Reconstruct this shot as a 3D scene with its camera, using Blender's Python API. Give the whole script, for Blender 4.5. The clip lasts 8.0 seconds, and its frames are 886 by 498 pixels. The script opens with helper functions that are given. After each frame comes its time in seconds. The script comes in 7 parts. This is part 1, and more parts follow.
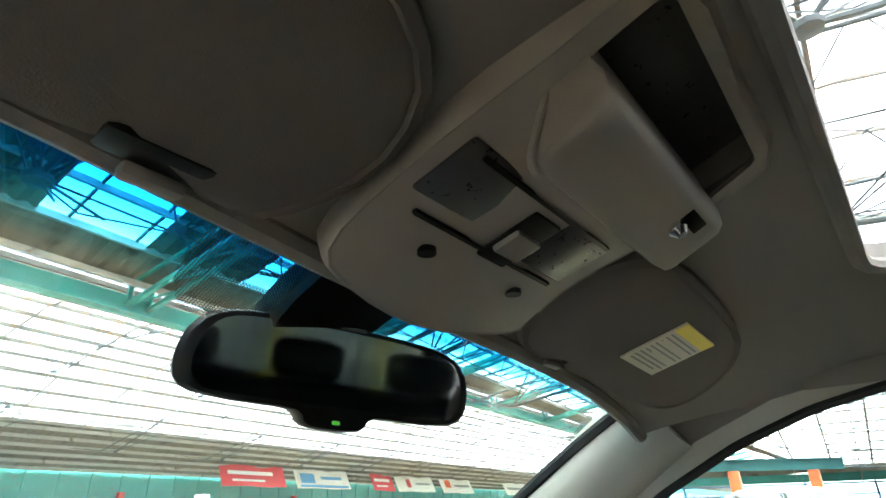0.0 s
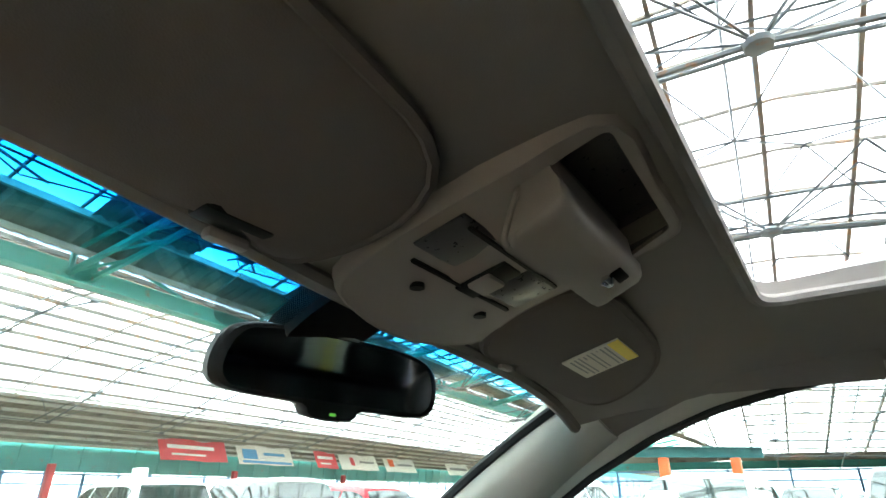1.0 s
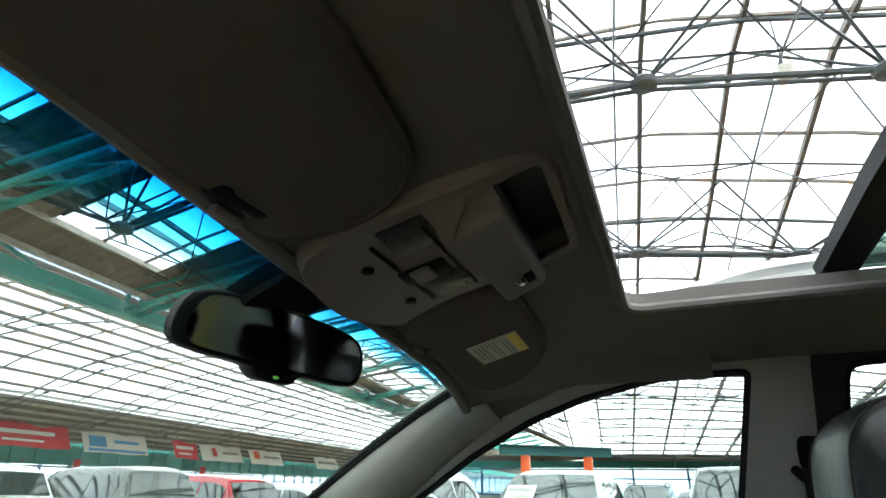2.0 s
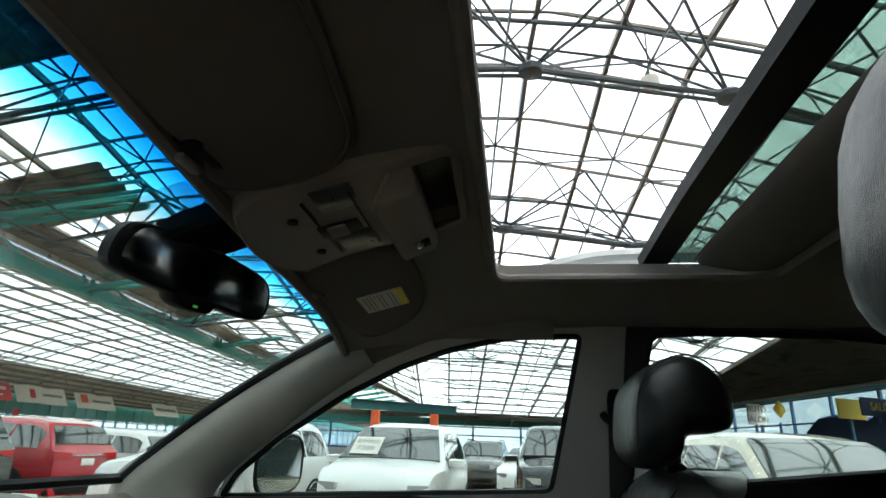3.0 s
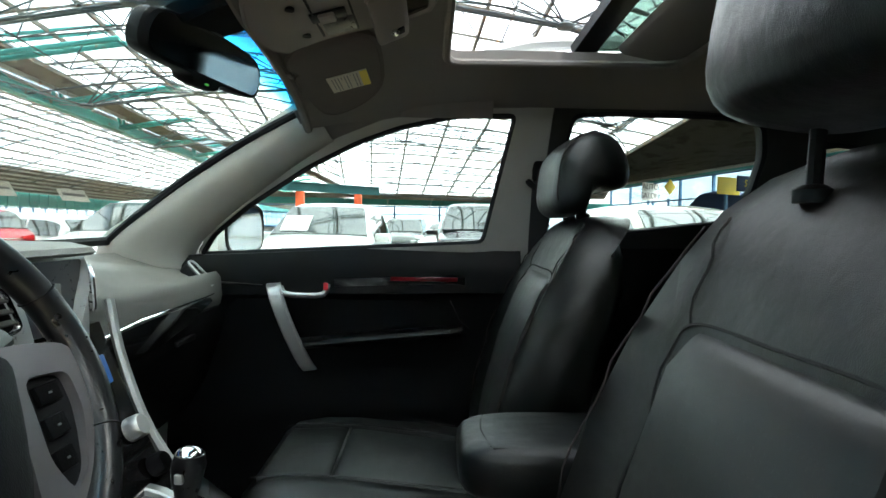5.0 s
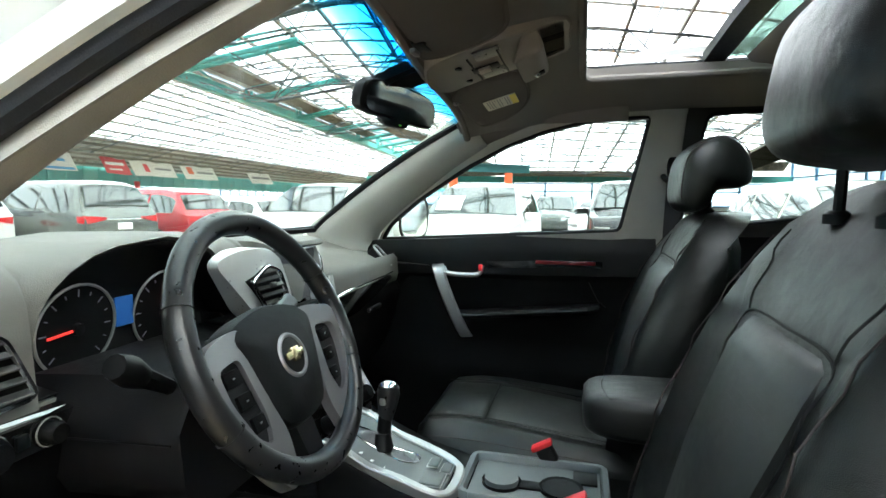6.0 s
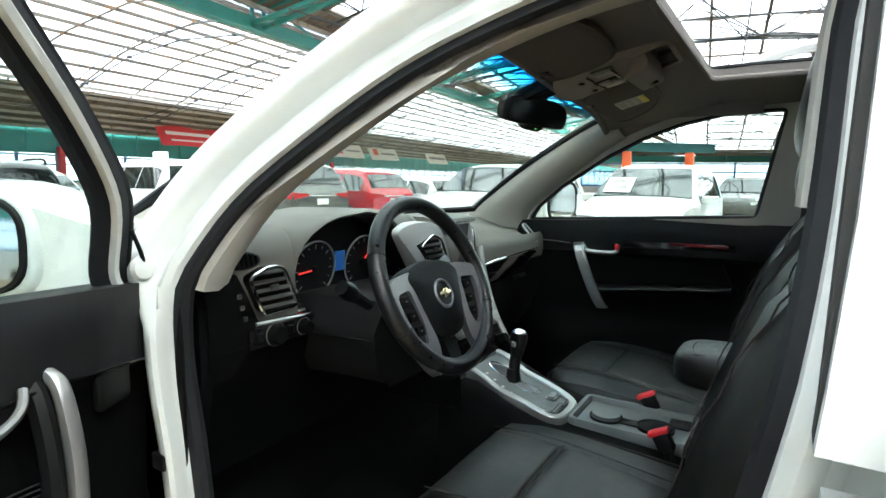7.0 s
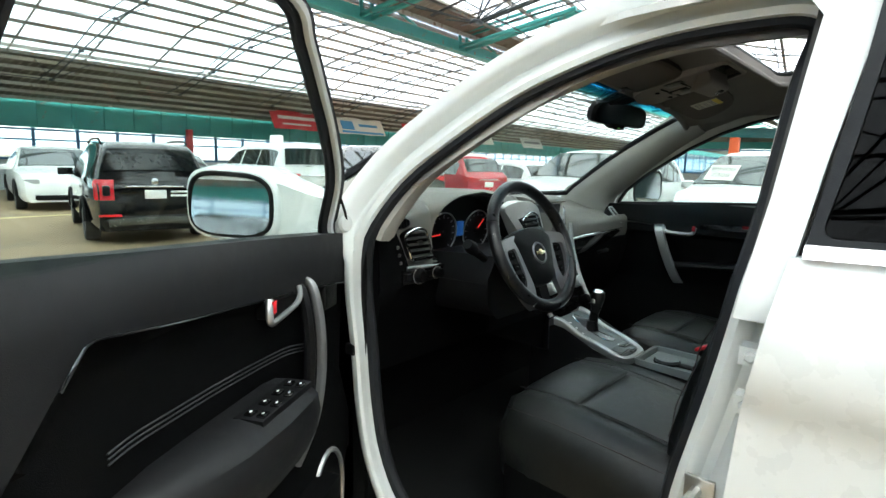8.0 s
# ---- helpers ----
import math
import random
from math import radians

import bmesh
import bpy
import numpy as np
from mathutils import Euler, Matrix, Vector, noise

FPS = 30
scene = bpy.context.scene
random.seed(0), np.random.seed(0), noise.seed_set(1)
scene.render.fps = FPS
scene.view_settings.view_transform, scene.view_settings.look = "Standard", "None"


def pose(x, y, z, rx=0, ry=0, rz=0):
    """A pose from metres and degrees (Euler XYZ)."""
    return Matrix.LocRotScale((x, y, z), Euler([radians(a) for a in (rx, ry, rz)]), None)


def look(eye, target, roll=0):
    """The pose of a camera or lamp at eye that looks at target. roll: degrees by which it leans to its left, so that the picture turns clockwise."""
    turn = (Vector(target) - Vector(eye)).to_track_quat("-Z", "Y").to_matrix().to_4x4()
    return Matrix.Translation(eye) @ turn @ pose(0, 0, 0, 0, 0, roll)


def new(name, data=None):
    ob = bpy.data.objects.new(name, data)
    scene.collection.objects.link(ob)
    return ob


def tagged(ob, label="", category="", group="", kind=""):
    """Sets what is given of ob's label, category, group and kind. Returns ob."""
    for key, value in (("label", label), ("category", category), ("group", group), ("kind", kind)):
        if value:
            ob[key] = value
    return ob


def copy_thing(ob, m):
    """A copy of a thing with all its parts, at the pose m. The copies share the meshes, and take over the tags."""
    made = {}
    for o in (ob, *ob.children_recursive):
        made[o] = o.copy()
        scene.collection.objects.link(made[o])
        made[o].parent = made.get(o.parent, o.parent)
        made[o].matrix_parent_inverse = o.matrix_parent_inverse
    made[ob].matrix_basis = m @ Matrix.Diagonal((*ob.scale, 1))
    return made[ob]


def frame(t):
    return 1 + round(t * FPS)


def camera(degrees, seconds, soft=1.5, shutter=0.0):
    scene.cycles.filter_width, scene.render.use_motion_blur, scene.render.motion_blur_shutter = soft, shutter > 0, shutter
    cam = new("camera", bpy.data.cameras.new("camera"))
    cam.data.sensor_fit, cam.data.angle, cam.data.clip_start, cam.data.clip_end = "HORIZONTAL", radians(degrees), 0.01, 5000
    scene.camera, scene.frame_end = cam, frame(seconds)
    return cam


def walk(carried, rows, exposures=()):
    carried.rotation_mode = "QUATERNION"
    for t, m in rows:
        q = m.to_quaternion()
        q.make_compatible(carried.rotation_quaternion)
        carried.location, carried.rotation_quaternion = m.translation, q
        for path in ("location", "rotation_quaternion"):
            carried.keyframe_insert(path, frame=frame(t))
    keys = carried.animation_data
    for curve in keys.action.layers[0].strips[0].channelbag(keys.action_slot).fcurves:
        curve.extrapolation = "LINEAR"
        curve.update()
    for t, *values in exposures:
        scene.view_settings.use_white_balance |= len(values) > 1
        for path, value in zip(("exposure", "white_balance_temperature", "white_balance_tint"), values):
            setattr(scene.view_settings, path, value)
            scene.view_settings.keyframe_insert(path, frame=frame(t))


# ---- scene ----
cam = camera(77.1, 8.0)
PATH = [
    (0, (-0.265, 0.119, 1.331), (1.132, 1.257, 2.190), -1.1),
    (0.5, (-0.308, 0.104, 1.335), (1.131, 1.222, 2.156), -0.7),
    (1, (-0.365, 0.072, 1.328), (1.152, 1.100, 2.130), 0.0),
    (2.5, (-0.515, 0.077, 1.271), (1.279, 0.549, 2.018), 1.3),
    (3, (-0.575, 0.084, 1.252), (1.294, 0.332, 1.919), 2.2),
    (3.5, (-0.606, 0.114, 1.225), (1.311, 0.119, 1.795), 1.5),
    (4, (-0.637, 0.127, 1.21), (1.336, 0.013, 1.515), 1.8),
    (4.2, (-0.655, 0.13, 1.196), (1.329, 0.0, 1.413), 1.9),
    (5.3, (-0.793, 0.144, 1.217), (1.199, 0.18, 1.041), 0.6),
    (5.5, (-0.831, 0.139, 1.223), (1.155, 0.296, 1.05), 0.5),
    (6, (-0.991, 0.109, 1.252), (0.941, 0.596, 1.08), 0.4),
    (6.5, (-1.122, 0.038, 1.267), (0.702, 0.836, 1.074), 0.7),
    (7, (-1.246, -0.072, 1.271), (0.446, 0.964, 1.021), 0.9),
    (7.5, (-1.412, -0.158, 1.284), (0.164, 1.037, 0.982), 1.7),
    (8, (-1.585, -0.265, 1.283), (-0.09, 1.027, 0.969), 1.7),
]
walk(cam, [(t, look(eye, target, roll)) for t, eye, target, roll in PATH], exposures=[(0, 3.15), (1, 2.9), (2.5, 1.3), (3.5, 1.05), (4.2, 1.1), (5.5, 2.6), (6.5, 2.3), (8, 1.7)])

from mathutils import geometry
# ---- light ----
SUN_EL, SUN_ROT = 52.0, 200.0
world = bpy.data.worlds.new("sky")
scene.world = world
world.use_nodes = True
wn = world.node_tree
sky = wn.nodes.new("ShaderNodeTexSky")
sky.sky_type = "NISHITA"
sky.sun_disc = False
sky.sun_elevation, sky.sun_rotation = radians(SUN_EL), radians(SUN_ROT)
sky.air_density, sky.dust_density, sky.ozone_density = 1.0, 6.0, 1.0
wn.nodes["Background"].inputs["Strength"].default_value = 0.15
wn.links.new(sky.outputs["Color"], wn.nodes["Background"].inputs["Color"])
sun = new("sun", bpy.data.lights.new("sun", "SUN"))
sun.data.energy, sun.data.angle, sun.data.color = 2.6, radians(20), (1.0, 0.96, 0.9)
sun.rotation_euler = Euler((radians(90 - SUN_EL), 0, radians(180 - SUN_ROT)))


# ---- mesh tools ----
def part(name, bm, material, parent=None, label="", smooth=True, angle=40):
    """Link a bmesh as one mesh object, under a thing or under a part."""
    bmesh.ops.recalc_face_normals(bm, faces=bm.faces)
    for e in bm.edges:
        if smooth and len(e.link_faces) == 2:
            e.smooth = e.calc_face_angle(0) < radians(angle)
    for f in bm.faces:
        f.smooth = smooth
    me = bpy.data.meshes.new(name)
    bm.to_mesh(me)
    bm.free()
    me.materials.append(material)
    ob = new(name, me)
    if parent is not None:
        ob.parent = parent
    if label:
        tagged(ob, label)
    return ob


def thing(name, label, category, group="", kind="", at=None):
    """An empty at a thing's base."""
    ob = new(name)
    ob.empty_display_size = 0.1
    if at is not None:
        ob.matrix_world = at
    return tagged(ob, label, category, group, kind)


def box(bm, c, s, r=0.0, m=None, seg=2):
    """A box with rounded edges, added to bm: middle c, sizes s."""
    made = bmesh.ops.create_cube(bm, size=1.0)["verts"]
    bmesh.ops.scale(bm, vec=s, verts=made)
    if r > 0:
        edges = list({e for v in made for e in v.link_edges})
        made = list({v for f in bmesh.ops.bevel(bm, geom=edges + made, offset=r, segments=seg, profile=0.5, affect="EDGES")["faces"] for v in f.verts} | {v for v in made if v.is_valid})
    bmesh.ops.transform(bm, matrix=Matrix.Translation(c) @ (m or Matrix()), verts=made)
    return bm


def B(c, s, r=0.0, m=None, seg=2):
    return box(bmesh.new(), c, s, r, m, seg)


def ring_between(bm, a, b, closed=True):
    n = len(a)
    for i in range(n if closed else n - 1):
        j = (i + 1) % n
        bm.faces.new((a[i], a[j], b[j], b[i]))


def loft(sections, bm=None, closed=True, caps=True):
    """A skin over equally long sections of points."""
    bm = bm or bmesh.new()
    rings = [[bm.verts.new(p) for p in s] for s in sections]
    for a, b in zip(rings, rings[1:]):
        ring_between(bm, a, b, closed)
    if caps and closed:
        bm.faces.new(rings[0])
        bm.faces.new(rings[-1])
    return bm


def smooth_path(points, n=6, closed=False):
    """Catmull-Rom through the points."""
    p = [Vector(q) for q in points]
    out = []
    count = len(p) if closed else len(p) - 1
    for i in range(count):
        a, b, c, d = (p[(i + k) % len(p)] if closed else p[min(max(i + k, 0), len(p) - 1)] for k in (-1, 0, 1, 2))
        for s in range(n):
            t = s / n
            out.append(0.5 * ((2 * b) + (c - a) * t + (2 * a - 5 * b + 4 * c - d) * t * t + (3 * b - a - 3 * c + d) * t ** 3))
    if not closed:
        out.append(p[-1])
    return out


def tube(points, r, seg=8, closed=False, bm=None, flat=1.0):
    """A round bar along the points; flat squeezes it along its own side."""
    p = [Vector(q) for q in points]
    bm = bm or bmesh.new()
    rings, last = [], None
    for i, q in enumerate(p):
        a = p[i - 1] if (i or closed) else p[i]
        b = p[(i + 1) % len(p)] if (closed or i + 1 < len(p)) else p[i]
        way = (b - a).normalized()
        side = last if last else way.orthogonal()
        side = (side - way * side.dot(way)).normalized()
        last = side
        up = way.cross(side)
        rad = r[i] if isinstance(r, (list, tuple)) else r
        rings.append([bm.verts.new(q + rad * (math.cos(k * 2 * math.pi / seg) * side + flat * math.sin(k * 2 * math.pi / seg) * up)) for k in range(seg)])
    for a, b in zip(rings, rings[1:]):
        ring_between(bm, a, b)
    if closed:
        ring_between(bm, rings[-1], rings[0])
    else:
        bm.faces.new(rings[0])
        bm.faces.new(rings[-1])
    return bm


def lathe(profile, seg=24, m=None, bm=None):
    """A body turned round z from (radius, height) pairs."""
    bm = bm or bmesh.new()
    rings = []
    for r, z in profile:
        ring = []
        for k in range(seg):
            v = Vector((r * math.cos(2 * math.pi * k / seg), r * math.sin(2 * math.pi * k / seg), z))
            ring.append(bm.verts.new(m @ v if m else v))
        rings.append(ring)
    for a, b in zip(rings, rings[1:]):
        ring_between(bm, a, b)
    bm.faces.new(rings[0])
    bm.faces.new(rings[-1])
    return bm


def pillow(c, half, e1=0.5, e2=0.55, m=None, seg=32, rows=16):
    """A stuffed, rounded block: middle c, half sizes; the exponents square it off."""
    bm = bmesh.new()
    def po(v, e):
        return math.copysign(abs(v) ** e, v)
    rings = []
    for i in range(1, rows):
        v = math.pi * (i / rows - 0.5)
        ring = []
        for k in range(seg):
            u = 2 * math.pi * k / seg
            q = Vector((half[0] * po(math.cos(v), e1) * po(math.cos(u), e2), half[1] * po(math.cos(v), e1) * po(math.sin(u), e2), half[2] * po(math.sin(v), e1)))
            ring.append(bm.verts.new(Vector(c) + (m @ q if m else q)))
        rings.append(ring)
    for a, b in zip(rings, rings[1:]):
        ring_between(bm, a, b)
    bm.faces.new(rings[0])
    bm.faces.new(rings[-1])
    return bm


def inside(p, poly):
    x, y = p
    hit = False
    for (x0, y0), (x1, y1) in zip(poly, poly[1:] + poly[:1]):
        if (y0 > y) != (y1 > y) and x < (x1 - x0) * (y - y0) / (y1 - y0) + x0:
            hit = not hit
    return hit


def dense(poly, step):
    out = []
    for a, b in zip(poly, poly[1:] + poly[:1]):
        n = max(1, math.ceil(math.dist(a, b) / step))
        out += [(a[0] + (b[0] - a[0]) * k / n, a[1] + (b[1] - a[1]) * k / n) for k in range(n)]
    return out


def plate(outer, holes, front, back, step=0.1, bm=None):
    """A sheet with holes: outlines in a plane (u, v); front and back lay its two faces into space."""
    from_geometry = geometry.delaunay_2d_cdt
    bm = bm or bmesh.new()
    loops = [dense([tuple(q) for q in poly], step) for poly in [outer, *holes]]
    pts, edges = [], []
    for loop in loops:
        k = len(pts)
        pts += loop
        edges += [(k + i, k + (i + 1) % len(loop)) for i in range(len(loop))]
    us, vs = [p[0] for p in loops[0]], [p[1] for p in loops[0]]
    u = min(us) + step * 0.5
    while u < max(us):
        v = min(vs) + step * 0.5
        while v < max(vs):
            if inside((u, v), loops[0]) and not any(inside((u, v), h) for h in loops[1:]) and min(math.dist((u, v), q) for q in pts[: sum(map(len, loops))]) > step * 0.45:
                pts.append((u, v))
            v += step
        u += step
    co, _, faces, *_ = from_geometry([Vector(p) for p in pts], edges, [], 0, 1e-6)
    co = [tuple(c) for c in co]
    keep = []
    for f in faces:
        c = (sum(co[i][0] for i in f) / len(f), sum(co[i][1] for i in f) / len(f))
        if inside(c, loops[0]) and not any(inside(c, h) for h in loops[1:]):
            keep.append(f)
    a = [bm.verts.new(front(*c)) for c in co]
    b = [bm.verts.new(back(*c)) for c in co]
    seen = {}
    for f in keep:
        bm.faces.new([a[i] for i in f])
        bm.faces.new([b[i] for i in reversed(f)])
        for i, j in zip(f, [*f[1:], f[0]]):
            key = (min(i, j), max(i, j))
            seen[key] = seen.get(key, 0) + 1
    for (i, j), n in seen.items():
        if n == 1:
            bm.faces.new((a[i], a[j], b[j], b[i]))
    bmesh.ops.delete(bm, geom=[v for v in bm.verts if not v.link_faces], context="VERTS")
    return bm


def rounded(poly, r, n=4):
    """A polygon with its corners rounded."""
    out = []
    for i, p in enumerate(poly):
        p, a, b = Vector(p), Vector(poly[i - 1]), Vector(poly[(i + 1) % len(poly)])
        d = min(r, 0.45 * (a - p).length, 0.45 * (b - p).length)
        s, e = p + (a - p).normalized() * d, p + (b - p).normalized() * d
        for k in range(n + 1):
            t = k / n
            out.append(tuple((1 - t) ** 2 * s + 2 * t * (1 - t) * p + t * t * e))
    return out


def mix(a, b, t):
    return a + (b - a) * t


def curve(table, x):
    """A smooth value between the rows (x, value) of a table."""
    if x <= table[0][0]:
        return table[0][1]
    for (x0, a), (x1, b) in zip(table, table[1:]):
        if x <= x1:
            t = (x - x0) / (x1 - x0)
            return mix(a, b, t * t * (3 - 2 * t))
    return table[-1][1]


# ---- materials ----
def material(name, colour, rough=0.5, metal=0.0, vary=0.15, scale=6.0, grain=0.0, grain_scale=400.0, coat=0.0, spec=0.5, dirt=None, dirt_at=0.6, wrinkle=0.0, ior=1.5):
    """A surface with soft stains, fine grain, uneven gloss and, if given, patches of another colour."""
    m = bpy.data.materials.new(name)
    m.use_nodes = True
    nt = m.node_tree
    p = nt.nodes["Principled BSDF"]
    tc = nt.nodes.new("ShaderNodeTexCoord")

    def noisy(s, detail=4.0):
        n = nt.nodes.new("ShaderNodeTexNoise")
        n.inputs["Scale"].default_value, n.inputs["Detail"].default_value = s, detail
        nt.links.new(tc.outputs["Object"], n.inputs["Vector"])
        return n

    def blend(fac, a, b, kind="MIX"):
        x = nt.nodes.new("ShaderNodeMix")
        x.data_type, x.blend_type = "RGBA", kind
        for sock, val in (("Factor_Float", fac), ("A_Color", a), ("B_Color", b)):
            s = next(i for i in x.inputs if i.identifier == sock)
            if isinstance(val, bpy.types.NodeSocket):
                nt.links.new(val, s)
            else:
                s.default_value = val if sock == "Factor_Float" else (*val, 1)
        return next(o for o in x.outputs if o.identifier == "Result_Color")

    big, small = noisy(scale), noisy(scale * 9)
    lo, hi = [c * (1 - vary) for c in colour], [min(1, c * (1 + vary)) for c in colour]
    col = blend(big.outputs["Fac"], lo, hi)
    col = blend(small.outputs["Fac"], col, hi) if vary > 0 else col
    if dirt:
        ramp = nt.nodes.new("ShaderNodeMapRange")
        ramp.inputs["From Min"].default_value, ramp.inputs["From Max"].default_value = dirt_at, dirt_at + 0.12
        nt.links.new(noisy(scale * 2.3, 8.0).outputs["Fac"], ramp.inputs["Value"])
        col = blend(ramp.outputs["Result"], col, dirt)
    nt.links.new(col, p.inputs["Base Color"])
    gloss = nt.nodes.new("ShaderNodeMapRange")
    gloss.inputs["To Min"].default_value, gloss.inputs["To Max"].default_value = max(0.0, rough - 0.08), min(1.0, rough + 0.08)
    nt.links.new(small.outputs["Fac"], gloss.inputs["Value"])
    nt.links.new(gloss.outputs["Result"], p.inputs["Roughness"])
    p.inputs["Metallic"].default_value = metal
    p.inputs["Coat Weight"].default_value = coat
    p.inputs["Coat Roughness"].default_value = 0.05
    p.inputs["Specular IOR Level"].default_value = spec
    p.inputs["IOR"].default_value = ior
    if grain > 0:
        bump = nt.nodes.new("ShaderNodeBump")
        bump.inputs["Strength"].default_value, bump.inputs["Distance"].default_value = grain, 0.0005
        v = nt.nodes.new("ShaderNodeTexVoronoi")
        v.inputs["Scale"].default_value = grain_scale
        nt.links.new(tc.outputs["Object"], v.inputs["Vector"])
        nt.links.new(v.outputs["Distance"], bump.inputs["Height"])
        nt.links.new(bump.outputs["Normal"], p.inputs["Normal"])
        if wrinkle > 0:
            soft = nt.nodes.new("ShaderNodeBump")
            soft.inputs["Strength"].default_value, soft.inputs["Distance"].default_value = wrinkle, 0.006
            nt.links.new(noisy(22.0, 3.0).outputs["Fac"], soft.inputs["Height"])
            nt.links.new(soft.outputs["Normal"], bump.inputs["Normal"])
    return m


def glassy(name, tint, gloss=0.12, rough=0.0):
    """A thin pane: what is behind it, tinted, and a faint mirror over it."""
    m = bpy.data.materials.new(name)
    m.use_nodes = True
    nt = m.node_tree
    nt.nodes.remove(nt.nodes["Principled BSDF"])
    t, g, x, f, w = (nt.nodes.new(k) for k in ("ShaderNodeBsdfTransparent", "ShaderNodeBsdfGlossy", "ShaderNodeMixShader", "ShaderNodeLayerWeight", "ShaderNodeMapRange"))
    t.inputs["Color"].default_value = (*tint, 1)
    g.inputs["Roughness"].default_value = rough
    f.inputs["Blend"].default_value = 0.3
    w.inputs["To Min"].default_value, w.inputs["To Max"].default_value = gloss * 0.35, min(0.6, gloss * 4)
    nt.links.new(f.outputs["Facing"], w.inputs["Value"])
    nt.links.new(w.outputs["Result"], x.inputs["Fac"])
    nt.links.new(t.outputs["BSDF"], x.inputs[1])
    nt.links.new(g.outputs["BSDF"], x.inputs[2])
    nt.links.new(x.outputs["Shader"], nt.nodes["Material Output"].inputs["Surface"])
    return m


def glow(name, colour, strength):
    m = material(name, colour, 0.4)
    p = m.node_tree.nodes["Principled BSDF"]
    p.inputs["Emission Color"].default_value, p.inputs["Emission Strength"].default_value = (*colour, 1), strength
    return m


def banded_glass(name):
    """The windscreen: clear below, fading into a blue band along its upper edge."""
    m = glassy(name, (0.93, 0.97, 0.95), 0.045)
    nt = m.node_tree
    t = next(n for n in nt.nodes if n.type == "BSDF_TRANSPARENT")
    tc, sep, ramp = nt.nodes.new("ShaderNodeTexCoord"), nt.nodes.new("ShaderNodeSeparateXYZ"), nt.nodes.new("ShaderNodeValToRGB")
    rng = nt.nodes.new("ShaderNodeMapRange")
    rng.inputs["From Min"].default_value, rng.inputs["From Max"].default_value = 1.462, 1.486
    nt.links.new(tc.outputs["Object"], sep.inputs["Vector"])
    nt.links.new(sep.outputs["Z"], rng.inputs["Value"])
    nt.links.new(rng.outputs["Result"], ramp.inputs["Fac"])
    e = ramp.color_ramp.elements
    e[0].position, e[0].color = 0.0, (0.9, 0.95, 0.93, 1)
    e[1].position, e[1].color = 1.0, (0.02, 0.38, 0.76, 1)
    k = ramp.color_ramp.elements.new(0.45)
    k.color = (0.22, 0.72, 0.93, 1)
    nt.links.new(ramp.outputs["Color"], t.inputs["Color"])
    return m


def dotted(name):
    """Black dots printed on glass, with clear glass between them."""
    m = material(name, (0.01, 0.01, 0.012), 0.4)
    nt = m.node_tree
    out, p = nt.nodes["Material Output"], nt.nodes["Principled BSDF"]
    tc, v, c, x, t = (nt.nodes.new(k) for k in ("ShaderNodeTexCoord", "ShaderNodeTexVoronoi", "ShaderNodeMath", "ShaderNodeMixShader", "ShaderNodeBsdfTransparent"))
    v.voronoi_dimensions = "2D"
    v.inputs["Scale"].default_value, v.inputs["Randomness"].default_value = 430.0, 0.0
    c.operation = "LESS_THAN"
    c.inputs[1].default_value = 0.27
    nt.links.new(tc.outputs["Object"], v.inputs["Vector"])
    nt.links.new(v.outputs["Distance"], c.inputs[0])
    nt.links.new(c.outputs["Value"], x.inputs["Fac"])
    nt.links.new(t.outputs["BSDF"], x.inputs[1])
    nt.links.new(p.outputs["BSDF"], x.inputs[2])
    nt.links.new(x.outputs["Shader"], out.inputs["Surface"])
    return m


def perforated(name, colour):
    """Leather pricked with fine rows of holes."""
    m = material(name, colour, 0.45, vary=0.2, scale=7, grain=0.25, grain_scale=900)
    nt = m.node_tree
    p = nt.nodes["Principled BSDF"]
    tc, v, c, b = (nt.nodes.new(k) for k in ("ShaderNodeTexCoord", "ShaderNodeTexVoronoi", "ShaderNodeMath", "ShaderNodeBump"))
    v.inputs["Scale"].default_value, v.inputs["Randomness"].default_value = 190.0, 0.1
    c.operation = "GREATER_THAN"
    c.inputs[1].default_value = 0.28
    b.inputs["Strength"].default_value, b.inputs["Distance"].default_value = 0.8, 0.001
    nt.links.new(tc.outputs["Object"], v.inputs["Vector"])
    nt.links.new(v.outputs["Distance"], c.inputs[0])
    nt.links.new(c.outputs["Value"], b.inputs["Height"])
    nt.links.new(b.outputs["Normal"], p.inputs["Normal"])
    return m


PAINT = material("white_car_paint", (0.72, 0.74, 0.73), 0.28, vary=0.03, scale=3, coat=0.6)
JAMB = material("white_jamb_paint", (0.64, 0.665, 0.65), 0.4, vary=0.05, scale=8, coat=0.3, dirt=(0.5, 0.5, 0.47), dirt_at=0.68)
LEATHER = material("black_leather", (0.0075, 0.008, 0.0072), 0.32, vary=0.35, scale=6, grain=0.4, grain_scale=1200, spec=0.37, wrinkle=0.38)
PERFO = perforated("perforated_leather", (0.011, 0.012, 0.0105))
THREAD = material("seam_thread", (0.018, 0.011, 0.010), 0.7, vary=0.2, scale=60)
GROOVE = material("seam_groove", (0.006, 0.006, 0.006), 0.8)
LINER = material("headliner_fabric", (0.19, 0.175, 0.165), 0.95, vary=0.08, scale=5, grain=0.25, grain_scale=900, spec=0.15)
TRIM = material("grey_pillar_trim", (0.36, 0.35, 0.32), 0.7, vary=0.06, scale=5, grain=0.3, grain_scale=700, spec=0.3)
# The grey trim again, darkened for the shade round the rear windows.
SHADETRIM = material("shaded_rear_trim", (0.045, 0.044, 0.042), 0.75, vary=0.1, scale=5, grain=0.3, grain_scale=700, spec=0.2)
